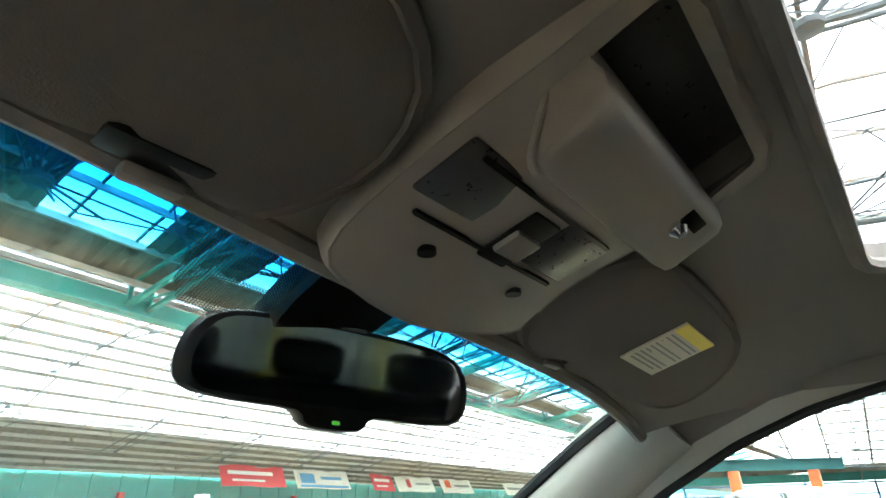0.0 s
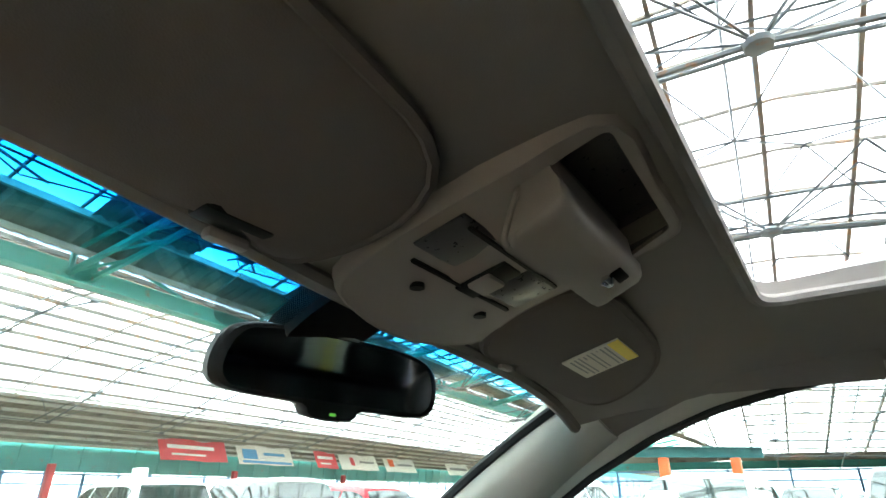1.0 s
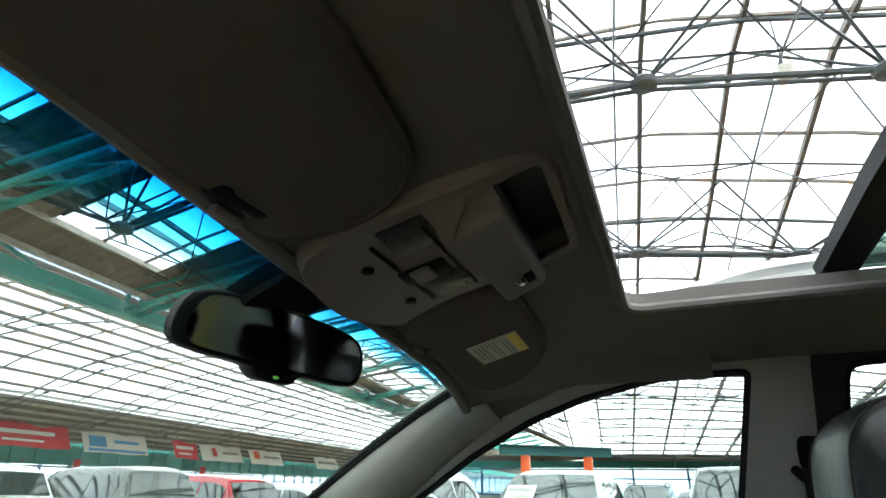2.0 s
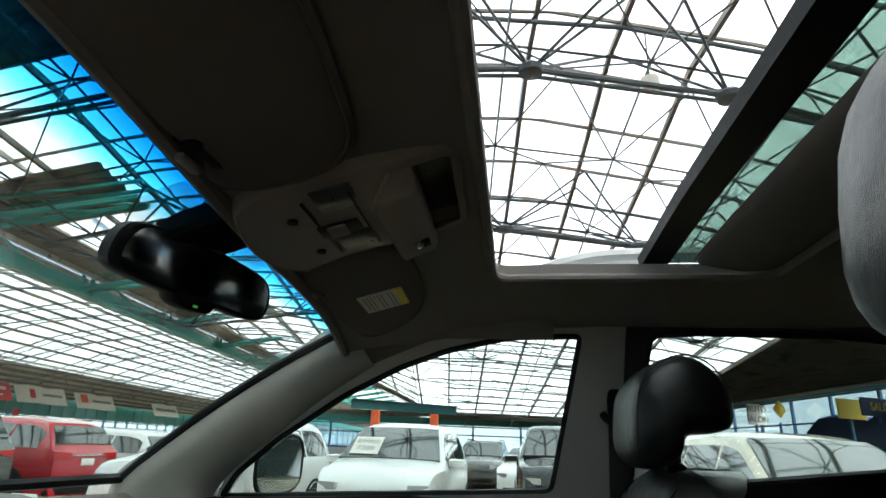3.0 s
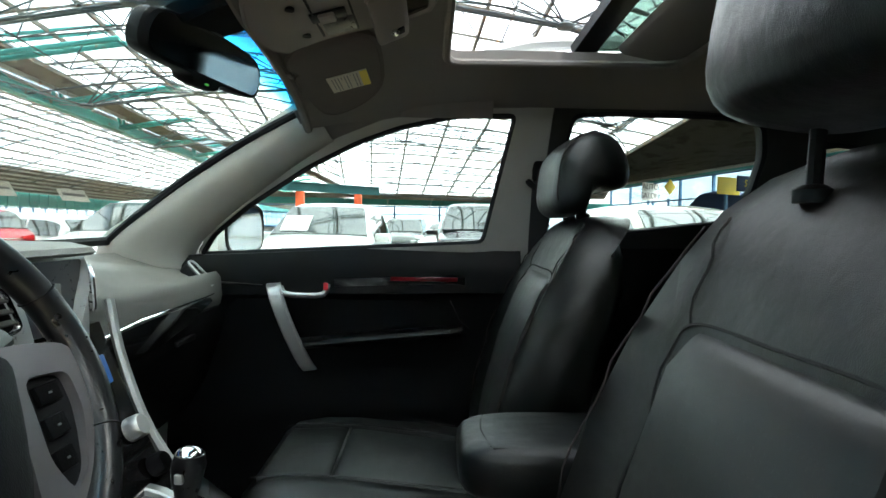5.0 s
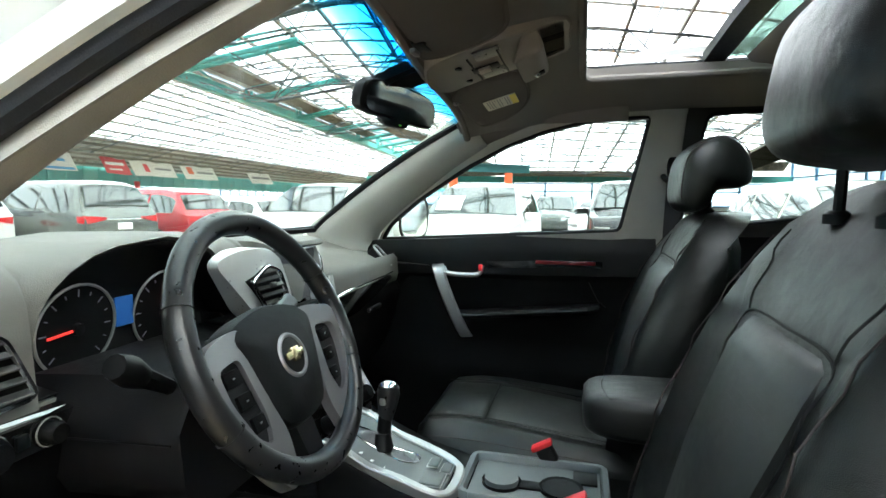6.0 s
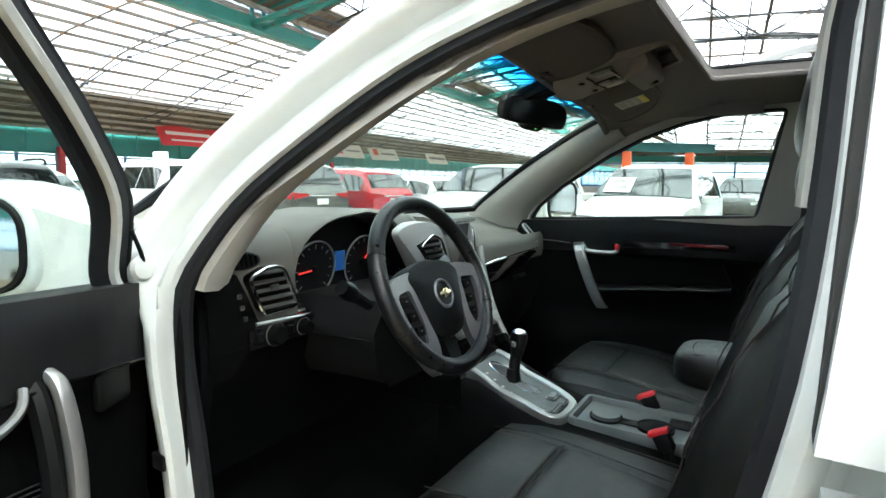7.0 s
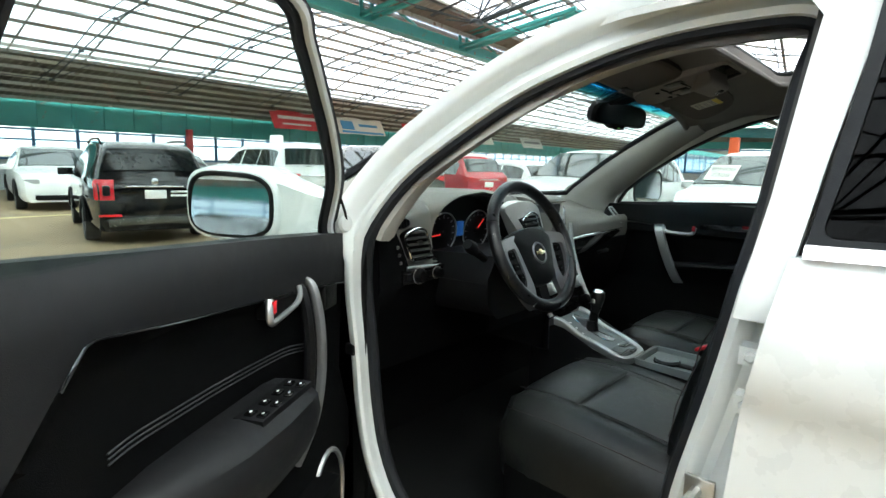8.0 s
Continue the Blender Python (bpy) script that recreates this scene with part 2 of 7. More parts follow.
VISOR = material("visor_vinyl", (0.115, 0.10, 0.093), 0.85, vary=0.06, scale=7, grain=0.3, grain_scale=800, spec=0.2)
CONSOLE = material("overhead_plastic", (0.225, 0.20, 0.187), 0.6, vary=0.06, scale=8, grain=0.2, grain_scale=1000)
DASH = material("dash_soft_plastic", (0.12, 0.115, 0.102), 0.55, vary=0.12, scale=5, grain=0.5, grain_scale=600)
DARK = material("dark_plastic", (0.0032, 0.0032, 0.0034), 0.55, vary=0.25, scale=9, grain=0.35, grain_scale=600, spec=0.06)
LINING = material("door_leather_cloth", (0.0085, 0.0085, 0.0092), 0.5, vary=0.3, scale=7, grain=0.4, grain_scale=900, spec=0.24, wrinkle=0.2)
INSERTCLOTH = material("door_insert_cloth", (0.003, 0.003, 0.0032), 0.7, vary=0.3, scale=9, grain=0.4, grain_scale=900, spec=0.05)
VINYL = material("door_vinyl", (0.005, 0.0054, 0.0056), 0.48, vary=0.25, scale=8, grain=0.4, grain_scale=700, spec=0.18, wrinkle=0.15)
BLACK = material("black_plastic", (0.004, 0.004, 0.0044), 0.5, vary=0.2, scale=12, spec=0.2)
PIANO = material("piano_black", (0.008, 0.008, 0.008), 0.08, vary=0.1, scale=10, coat=1.0)
SLAT = material("grey_vent_slat", (0.045, 0.045, 0.042), 0.5, vary=0.15, scale=14)
SHROUD = material("column_shroud_plastic", (0.006, 0.0055, 0.006), 0.55, vary=0.15, scale=9, grain=0.4, grain_scale=700, spec=0.16)
GRIP = material("wheel_leather", (0.007, 0.007, 0.0075), 0.30, vary=0.3, scale=9, spec=0.45)
SPOKE = material("dark_silver_spoke", (0.24, 0.23, 0.24), 0.34, 0.8, vary=0.08, scale=12)
SILVER = material("silver_plastic", (0.40, 0.40, 0.395), 0.32, 0.75, vary=0.06, scale=10)
# Lighter copy of the silver plastic, with the bezel's bright reflection in its colour.
LITSILVER = material("lit_silver_bezel", (0.48, 0.48, 0.475), 0.3, 0.3, vary=0.06, scale=10)
GREYPANEL = material("grey_console_plastic", (0.105, 0.118, 0.118), 0.45, vary=0.1, scale=12, grain=0.2, grain_scale=800)
CHROME = material("chrome", (0.85, 0.85, 0.86), 0.1, 1.0, vary=0.04, scale=20)
STEEL = material("plated_steel", (0.5, 0.49, 0.46), 0.35, 1.0, vary=0.2, scale=60)
RUBBER = material("black_rubber", (0.010, 0.011, 0.013), 0.65, vary=0.2, scale=14, grain=0.2, grain_scale=500, spec=0.25)
DIMMIRROR = material("dimming_mirror_glass", (0.30, 0.32, 0.33), 0.03, 1.0, vary=0.0)
MIRROR = material("mirror_glass", (0.72, 0.75, 0.77), 0.0, 1.0, vary=0.0)
REDPL = material("red_plastic", (0.70, 0.02, 0.03), 0.35, vary=0.1, scale=20)
REDLENS = material("red_lamp_lens", (0.55, 0.01, 0.015), 0.12, vary=0.15, scale=30, coat=1.0)
REDINLAY = material("dark_red_inlay", (0.16, 0.004, 0.007), 0.15, vary=0.2, scale=30, coat=1.0)
CLEARLENS = material("clear_lamp_lens", (0.55, 0.57, 0.58), 0.1, 0.5, vary=0.2, scale=30, coat=1.0)
GOLD = material("gold_emblem", (0.75, 0.64, 0.38), 0.25, 0.9, vary=0.1, scale=60)
WEB = material("belt_webbing", (0.03, 0.03, 0.032), 0.8, vary=0.15, scale=30, grain=0.5, grain_scale=800)
PAPER = material("white_label_paper", (0.52, 0.49, 0.42), 0.6, vary=0.04, scale=30)
YELLOW = material("yellow_print", (0.75, 0.60, 0.08), 0.6, vary=0.08, scale=40)
INK = material("grey_print", (0.22, 0.22, 0.22), 0.7)
CARPET = material("black_carpet", (0.005, 0.005, 0.005), 0.95, vary=0.3, scale=20, grain=0.8, grain_scale=900, spec=0.1)
SHADE = material("smoked_lens_recess_shade", (0.035, 0.035, 0.04), 0.3, vary=0.1, scale=20)
NEEDLE = glow("red_needle", (1.0, 0.05, 0.04), 0.16)
DIALINK = glow("dial_white_marks", (0.20, 0.20, 0.24), 0.012)
BLUELCD = glow("blue_display", (0.015, 0.09, 0.30), 0.045)
GREENLED = glow("green_led", (0.2, 0.9, 0.1), 0.02)
WINDSCREEN = banded_glass("windscreen_glass")
FRIT = dotted("printed_dots")
PANE = glassy("clear_side_glass", (0.86, 0.92, 0.90), 0.04)
TINTED = glassy("dark_tinted_glass", (0.02, 0.024, 0.03), 0.012)
REARGLASS = glassy("green_rear_glass", (0.34, 0.39, 0.37), 0.06)
ROOFGLASS = glassy("green_roof_glass", (0.36, 0.46, 0.42), 0.10)

TEAL = material("teal_steel_paint", (0.035, 0.25, 0.23), 0.5, vary=0.25, scale=2.5, dirt=(0.16, 0.13, 0.09), dirt_at=0.62)
TRUSS = material("grey_blue_steel", (0.055, 0.07, 0.08), 0.5, vary=0.25, scale=3, dirt=(0.10, 0.055, 0.03), dirt_at=0.6)
BAR = material("rusty_glazing_bar", (0.10, 0.09, 0.075), 0.6, vary=0.3, scale=3, dirt=(0.16, 0.08, 0.03), dirt_at=0.55)
SHEET = material("weathered_roof_sheet", (0.17, 0.15, 0.125), 0.8, vary=0.3, scale=0.7, dirt=(0.09, 0.075, 0.06), dirt_at=0.55)
PURLIN = material("galvanised_purlin", (0.34, 0.33, 0.30), 0.6, vary=0.25, scale=2.0, dirt=(0.16, 0.11, 0.07), dirt_at=0.6)
# Dark copy of the roof sheet; the low eave's shade is in its colour.
SHADEROOF = material("shaded_roof_sheet", (0.030, 0.031, 0.029), 0.9, vary=0.35, scale=0.9, dirt=(0.016, 0.016, 0.015), dirt_at=0.5, spec=0.1)
FLOOR = material("tan_concrete", (0.26, 0.19, 0.11), 0.75, vary=0.2, scale=0.35, grain=0.3, grain_scale=60, dirt=(0.17, 0.135, 0.09), dirt_at=0.6)
LINE = material("worn_yellow_line", (0.6, 0.52, 0.25), 0.8, vary=0.2, scale=6)
BLUEFRAME = material("blue_window_steel", (0.03, 0.12, 0.24), 0.5, vary=0.2, scale=3)
NAVY = material("navy_panel", (0.025, 0.05, 0.12), 0.5, vary=0.15, scale=2)
GREYWALL = material("grey_wall_panel", (0.42, 0.43, 0.43), 0.7, vary=0.1, scale=1.5)
ORANGE = material("orange_column_paint", (0.75, 0.11, 0.025), 0.5, vary=0.12, scale=3)
REDCOL = material("red_column_paint", (0.50, 0.03, 0.03), 0.5, vary=0.12, scale=3)
REDBAN = material("red_banner_cloth", (0.62, 0.05, 0.06), 0.7, vary=0.1, scale=2)
WHITEBAN = material("white_banner_cloth", (0.72, 0.70, 0.64), 0.7, vary=0.06, scale=2)
BLUEBAN = material("blue_banner_print", (0.08, 0.30, 0.55), 0.7, vary=0.1, scale=2)
YELBAN = material("yellow_sign", (0.80, 0.58, 0.05), 0.6, vary=0.08, scale=3)
SIGNWHITE = material("white_sign", (0.80, 0.80, 0.78), 0.6, vary=0.05, scale=3)
TARP = material("dark_blue_tarp", (0.02, 0.04, 0.10), 0.6, vary=0.3, scale=3)
FARGLASS = glassy("far_window_glass", (0.80, 0.88, 0.92), 0.12)
TYRE = material("tyre_rubber", (0.015, 0.015, 0.015), 0.8, vary=0.2, scale=20)
RIM = material("alloy_rim", (0.45, 0.45, 0.46), 0.3, 0.9, vary=0.1, scale=20)
CARGLASS = material("car_window_glass", (0.020, 0.030, 0.028), 0.02, vary=0.15, scale=2, coat=0.5, spec=0.5, ior=1.7)


def milky(name, clear):
    """A milky sheet: partly clear, the rest of it scattering the daylight through."""
    m = bpy.data.materials.new(name)
    m.use_nodes = True
    nt = m.node_tree
    nt.nodes.remove(nt.nodes["Principled BSDF"])
    t, d, x, n, tc, r = (nt.nodes.new(k) for k in ("ShaderNodeBsdfTransparent", "ShaderNodeBsdfTranslucent", "ShaderNodeMixShader", "ShaderNodeTexNoise", "ShaderNodeTexCoord", "ShaderNodeMapRange"))
    t.inputs["Color"].default_value = (0.93, 0.99, 0.99, 1)
    d.inputs["Color"].default_value = (0.90, 0.96, 0.97, 1)
    n.inputs["Scale"].default_value, n.inputs["Detail"].default_value = 0.5, 6.0
    r.inputs["To Min"].default_value, r.inputs["To Max"].default_value = 1 - clear - 0.15, 1 - clear + 0.15
    nt.links.new(tc.outputs["Object"], n.inputs["Vector"])
    nt.links.new(n.outputs["Fac"], r.inputs["Value"])
    nt.links.new(r.outputs["Result"], x.inputs["Fac"])
    nt.links.new(t.outputs["BSDF"], x.inputs[1])
    nt.links.new(d.outputs["BSDF"], x.inputs[2])
    nt.links.new(x.outputs["Shader"], nt.nodes["Material Output"].inputs["Surface"])
    return m


SKYPANEL = milky("milky_roof_panel", 0.35)

# ---- the market hall ----
HALL = pose(0, 0, 0, 0, 0, 6)


def in_hall(ob):
    ob.matrix_world = HALL
    return ob


GROUND = -0.13
bm = B((0, 0, GROUND - 0.05), (900, 900, 0.1))
tagged(part("ground", bm, FLOOR, smooth=False), "tan concrete floor of the car hall, dusty and stained", "ground", kind="structure")
for k, (x, y, w, l, a) in enumerate([(-2.6, 13.5, 14, 0.12, 4), (-3.2, 9.0, 0.12, 5, 6), (4.4, 4.0, 0.12, 5, 6), (-2.2, 0.5, 0.12, 5, 2)]):
    ob = part("parking_line", B((0, 0, 0.006), (w, l, 0.004)), LINE, smooth=False)
    ob.matrix_world = pose(x, y, GROUND, 0, 0, a)
    tagged(ob, "worn pale yellow parking line painted on the floor", "parking line", "parking lines", "structure")

# Roof in section: (v across the hall, height). One long vault over the car, one beyond the girder.
NEAR = [(9.0, 4.75), (7.4, 5.35), (5.0, 6.1), (2.0, 6.7), (-1.0, 6.75), (-4.0, 6.2), (-7.0, 5.2), (-10.0, 4.3), (-13.0, 3.65)]
FAR = [(9.0, 4.75), (10.6, 5.25), (13.0, 5.45), (16.0, 4.95), (18.5, 3.95), (20.5, 3.5), (22.8, 2.98)]
U0, U1, UFAR = -26.0, 30.0, 64.0


def height(profile, v):
    pts = sorted(profile)
    for (a, za), (b, zb) in zip(pts, pts[1:]):
        if a <= v <= b:
            return mix(za, zb, (v - a) / (b - a))
    return pts[0][1] if v < pts[0][0] else pts[-1][1]


def along(profile, v0, v1, n):
    return [(mix(v0, v1, k / n), height(profile, mix(v0, v1, k / n))) for k in range(n + 1)]


def hip(u):
    """How much of the near vault's rise is left at u: it comes down towards the east."""
    return 1.0 if u < 6 else mix(1.0, 0.05, min(1.0, (u - 6) / 18.0) ** 0.85)


def vault_z(profile, z, u, v):
    """The near vault keeps its height along the girder and comes down away from it."""
    if profile is not NEAR:
        return z
    k = min(1.0, max(0.0, (9.0 - v) / 8.0)) * min(1.0, max(0.0, (v + 13.0) / 4.0))
    return 2.4 + (z - 2.4) * mix(1.0, hip(u), k)


def roof_sheet(name, profile, v0, v1, n, mat, label, thick=0.03, wave=0.0, u0=U0, u1=U1, drop=0.0):
    bm = bmesh.new()
    pts = along(profile, v0, v1, n)
    us = [mix(u0, u1, k / int((u1 - u0) / 0.12)) for k in range(int((u1 - u0) / 0.12) + 1)] if wave else [u0] + [6.0 + k for k in range(int(u1) - 5)]
    secs = []
    for k, u in enumerate(us):
        dz = (wave if k % 2 else 0.0) - drop
        secs.append([(u, v, vault_z(profile, z, u, v) + dz) for v, z in pts] + [(u, v, vault_z(profile, z, u, v) + dz + thick) for v, z in reversed(pts)])
    loft(secs, bm)
    return tagged(in_hall(part(name, bm, mat, smooth=False)), label, "roof", kind="structure")


for nm, prof, v0, v1, n, ue in (("ceiling_glazing_near", NEAR, 8.2, -7.5, 20, 24.0), ("ceiling_glazing_far", FAR, 9.1, 18.6, 12, UFAR)):
    ob = roof_sheet(nm, prof, v0, v1, n, SKYPANEL, "milky translucent roof glazing, glaring white with daylight", 0.01, u1=ue)
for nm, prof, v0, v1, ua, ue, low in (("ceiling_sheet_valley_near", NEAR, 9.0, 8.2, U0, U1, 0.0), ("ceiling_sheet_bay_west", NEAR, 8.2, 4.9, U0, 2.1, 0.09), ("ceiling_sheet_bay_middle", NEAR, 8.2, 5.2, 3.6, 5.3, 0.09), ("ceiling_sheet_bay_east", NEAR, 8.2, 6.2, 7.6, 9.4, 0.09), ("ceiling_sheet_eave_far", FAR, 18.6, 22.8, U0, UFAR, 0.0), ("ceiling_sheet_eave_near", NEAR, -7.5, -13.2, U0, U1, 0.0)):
    roof_sheet(nm, prof, v0, v1, 8, SHADEROOF if nm.endswith("eave_near") else SHEET, "corrugated roof sheets at the low eave, coloured dark for shade" if nm.endswith("eave_near") else "weathered brown corrugated roof sheets between the glazing", 0.02, 0.05, ua, ue, low)

roof_sheet("ceiling_sheet_east", NEAR, 7.2, -7.5, 16, SHEET, "weathered brown corrugated sheets at the low east edge", 0.02, 0.05, 24.0, U1)

# Glazing bars: along the hall close together, across it wider apart.
bm = bmesh.new()
for prof, v0, v1, n in ((NEAR, 8.1, -7.5, 14), (FAR, 9.3, 18.6, 13)):
    cuts = [U0] + [6.0 + 2 * k for k in range(10)] if prof is NEAR else [U0, UFAR]
    for v, z in along(prof, v0, v1, n):
        for ua, ub in zip(cuts, cuts[1:]):
            stick_z = vault_z(prof, z, ua, v), vault_z(prof, z, ub, v)
            a = math.atan2(stick_z[1] - stick_z[0], ub - ua)
            box(bm, ((ua + ub) / 2, v, sum(stick_z) / 2 - 0.05), (math.hypot(ub - ua, stick_z[1] - stick_z[0]), 0.06, 0.09), m=Matrix.Rotation(-a, 4, "Y"))
    u = U0
    while u <= (24.0 if prof is NEAR else UFAR):
        pts = [(v, vault_z(prof, z, u, v)) for v, z in along(prof, v0, v1, 12)]
        for (va, za), (vb, zb) in zip(pts, pts[1:]):
            a = math.atan2(zb - za, vb - va)
            box(bm, (u, (va + vb) / 2, (za + zb) / 2 - 0.02), (0.035, math.dist((va, za), (vb, zb)), 0.05), m=Matrix.Rotation(a, 4, "X"))
        u += 0.95 if prof is NEAR else 1.9
tagged(in_hall(part("glazing_bars", bm, BAR, smooth=False)), "thin rusty glazing bars in a grid under the roof glazing", "glazing bars", kind="stuff")
bm = bmesh.new()
for prof, v0, v1 in ((FAR, 11.0, 22.6), (NEAR, 8.8, 7.3), (NEAR, -7.6, -13.0)):
    n = max(2, int(abs(v1 - v0) / 0.7))
    for v, z in along(prof, v0, v1, n):
        if prof is NEAR or v > 18 or v < 10.9:
            ue = U1 if prof is NEAR and v < 0 else UFAR if prof is FAR else 20.0
            box(bm, ((U0 + ue) / 2, v, z - 0.07), (ue - U0, 0.06, 0.1))
tagged(in_hall(part("roof_purlins", bm, PURLIN, smooth=False)), "brown steel purlins carrying the corrugated sheets", "purlins", kind="stuff")


def stick(bm, a, b, r, seg=6):
    return tube([a, b], r, seg, bm=bm)


def arch_truss(profile, v0, v1, n, name, depth, group, k=1.0):
    """A lattice arch across the hall: two chords, struts between them, knots where they meet."""
    t = thing(name, "grey-blue lattice roof truss with ball-like bolted knots", "truss", group)
    top = [Vector((0, v, z - 0.14)) for v, z in along(profile, v0, v1, n)]
    low = [Vector((0, (a.y + b.y) / 2, (a.z + b.z) / 2 - depth)) for a, b in zip(top, top[1:])]
    part("top_chord", tube(top, 0.035 * k, 6), TRUSS, t)
    part("bottom_chord", tube(low, 0.04 * k, 6), TRUSS, t)
    if k == 1.0:
        part("bottom_chord", tube([p + Vector((0.16, 0, 0.02)) for p in low], 0.03, 6), TRUSS, t)
    for j, p in enumerate(low):
        for q in (top[j], top[j + 1]):
            for du in ((-1.25, -0.6, 0.6, 1.25) if k == 1.0 else (-0.9, 0.9)):
                part("strut", stick(bmesh.new(), p, q + Vector((du, 0, 0.05)), 0.022 * k, 5), TRUSS, t)
        part("knot", lathe([(0.02 * k, -0.09 * k), (0.15 * k, -0.06 * k), (0.17 * k, 0.0), (0.10 * k, 0.07 * k), (0.02 * k, 0.09 * k)], 10, Matrix.Translation(p)), TRUSS, t)
    return t


first = arch_truss(NEAR, 7.8, -6.8, 6, "arch_truss", 0.75, "trusses of the near vault")
for k in range(-5, 6):
    f = hip(5.3 + 3.7 * k)
    m = HALL @ Matrix.Translation((5.3 + 3.7 * k, 0, 2.4 * (1 - f))) @ Matrix.Diagonal((1, 1, f, 1))
    if k == -5:
        first.matrix_world = m
    elif f > 0.3:
        copy_thing(first, m)
bm = bmesh.new()
for a in range(-7, 10):
    for b in range(8):
        u, v = 4.37 + 1.85 * a, -6.8 + 1.83 * b
        zl = vault_z(NEAR, height(NEAR, v + 0.91), u + 0.92, v + 0.91) - 0.62
        low = Vector((u + 0.92, v + 0.91, zl))
        for du, dv in ((0, 0), (1.85, 0), (0, 1.83), (1.85, 1.83)):
            stick(bm, low, (u + du, v + dv, vault_z(NEAR, height(NEAR, v + dv), u + du, v + dv) - 0.10), 0.016, 3)
        if b < 7:
            stick(bm, low, (u + 0.92, v + 2.74, vault_z(NEAR, height(NEAR, v + 2.74), u + 0.92, v + 2.74) - 0.62), 0.02, 3)
        stick(bm, low, (u + 2.77, v + 0.91, vault_z(NEAR, height(NEAR, v + 0.91), u + 2.77, v + 0.91) - 0.62), 0.02, 3)
tagged(in_hall(part("space_frame", bm, TRUSS)), "thin grey-blue lattice of roof struts between the trusses", "lattice", kind="stuff")
lamp = thing("hall_lamp", "round pale hall lamp hanging under the roof", "lamp", at=HALL @ pose(5.5, -2.27, 5.75))
part("globe", lathe([(0.03, -0.13), (0.10, -0.11), (0.13, -0.03), (0.12, 0.05), (0.05, 0.10)], 16), WHITEBAN, lamp)
part("rod", tube([(0, 0, 0.09), (0, 0, 0.95)], 0.012, 6), TRUSS, lamp)
first = arch_truss(FAR, 10.2, 20.4, 5, "arch_truss", 0.3, "trusses of the far vault", 0.5)
for k in range(-5, 13):
    m = HALL @ Matrix.Translation((5.7 + 4.0 * k, 0, 0))
    if k == -5:
        first.matrix_world = m
    else:
        copy_thing(first, m)


def girder(name, v, z, u0, u1):
    t = thing(name, "teal painted steel valley girder with lattice and cross arms", "girder", "valley girders")
    part("bottom_flange", box(B((mix(u0, u1, 0.5), v, z), (u1 - u0, 0.26, 0.03)), (mix(u0, u1, 0.5), v, z + 0.15), (u1 - u0, 0.02, 0.28)), TEAL, t, smooth=False)
    part("top_chord", B((mix(u0, u1, 0.5), v, z + 0.75), (u1 - u0, 0.12, 0.1)), TEAL, t, smooth=False)
    k, u = 0, u0
    while u < u1 - 1:
        for d in (0.0, 0.35):
            part("hanger", stick(bmesh.new(), (u + d, v, z + 0.2), (u + d, v, z + 0.75), 0.05), TEAL, t)
            part("cross_arm", stick(bmesh.new(), (u + d, v, z + 0.12), (u + d, v - 3.4, z + 0.75), 0.06), TEAL, t)
            part("cross_arm", stick(bmesh.new(), (u + d, v, z + 0.5), (u + d, v - 3.4, z + 1.05), 0.04), TEAL, t)
        part("diagonal", stick(bmesh.new(), (u + 0.17, v, z + 0.75), (u + 2.0, v, z + 0.3), 0.035), TEAL, t)
        for j in range(4):
            part("lacing", stick(bmesh.new(), (u, v - 0.85 * j, z + 0.14 + 0.155 * j), (u + 0.35, v - 0.85 * (j + 1), z + 0.14 + 0.155 * (j + 1)), 0.025), TEAL, t)
        k += 1
        u += 4.0
    return in_hall(t)


girder("valley_girder", 9.0, 4.32, U0 + 2, UFAR - 2)

# ---- the walls round the hall ----
def wall_run(name, a, b, low, top, label, bay=2.4, beam=0.34):
    """A wall of a low plinth, blue window steel and far glass under a teal beam."""
    t = thing(name, label, "wall", kind="structure")
    a, b = Vector((*a, 0)), Vector((*b, 0))
    l = (b - a).length
    m = Matrix.Translation(a) @ Matrix.Rotation(math.atan2((b - a).y, (b - a).x), 4, "Z")
    part("plinth", B((l / 2, 0, (low + GROUND) / 2), (l, 0.2, low - GROUND)), GREYWALL, t, smooth=False)
    part("beam", box(B((l / 2, 0, top + beam / 2 - 0.01), (l, 0.16, beam)), (l / 2, 0.0, top + 0.02), (l, 0.30, 0.06)), TEAL, t, smooth=False)
    rib = None
    for k in range(int(l / 1.1) if beam > 0.5 else 0):
        if rib is None:
            rib = part("stiffener", B((0, 0, top + beam / 2), (0.05, 0.26, beam - 0.08)), TEAL, t, smooth=False)
        else:
            o = rib.copy()
            scene.collection.objects.link(o)
        (rib if k == 0 else o).location = (0.6 + 1.1 * k, 0, 0)
    part("pipe", tube([(0.1, -0.22, top - 0.08), (l - 0.1, -0.22, top - 0.08)], 0.035, 6), BLUEFRAME, t)
    part("rail", B((l / 2, 0.0, low + 0.04), (l, 0.1, 0.08)), BLUEFRAME, t, smooth=False)
    part("transom", B((l / 2, 0.0, mix(low, top, 0.62)), (l, 0.07, 0.06)), BLUEFRAME, t, smooth=False)
    pane = part("pane", B((l / 2, 0.02, mix(low, top, 0.5)), (l - 0.05, 0.012, top - low - 0.05)), FARGLASS, t, smooth=False)
    pane.visible_shadow = False
    n = int(l / bay)
    first_post = None
    for k in range(n + 1):
        if first_post is None:
            first_post = part("mullion", B((0, 0, mix(low, top, 0.5)), (0.09, 0.1, top - low)), BLUEFRAME, t, smooth=False)
        else:
            o = first_post.copy()
            scene.collection.objects.link(o)
            o.location = (k * l / n, 0, 0)
    t.matrix_world = HALL @ m
    return t


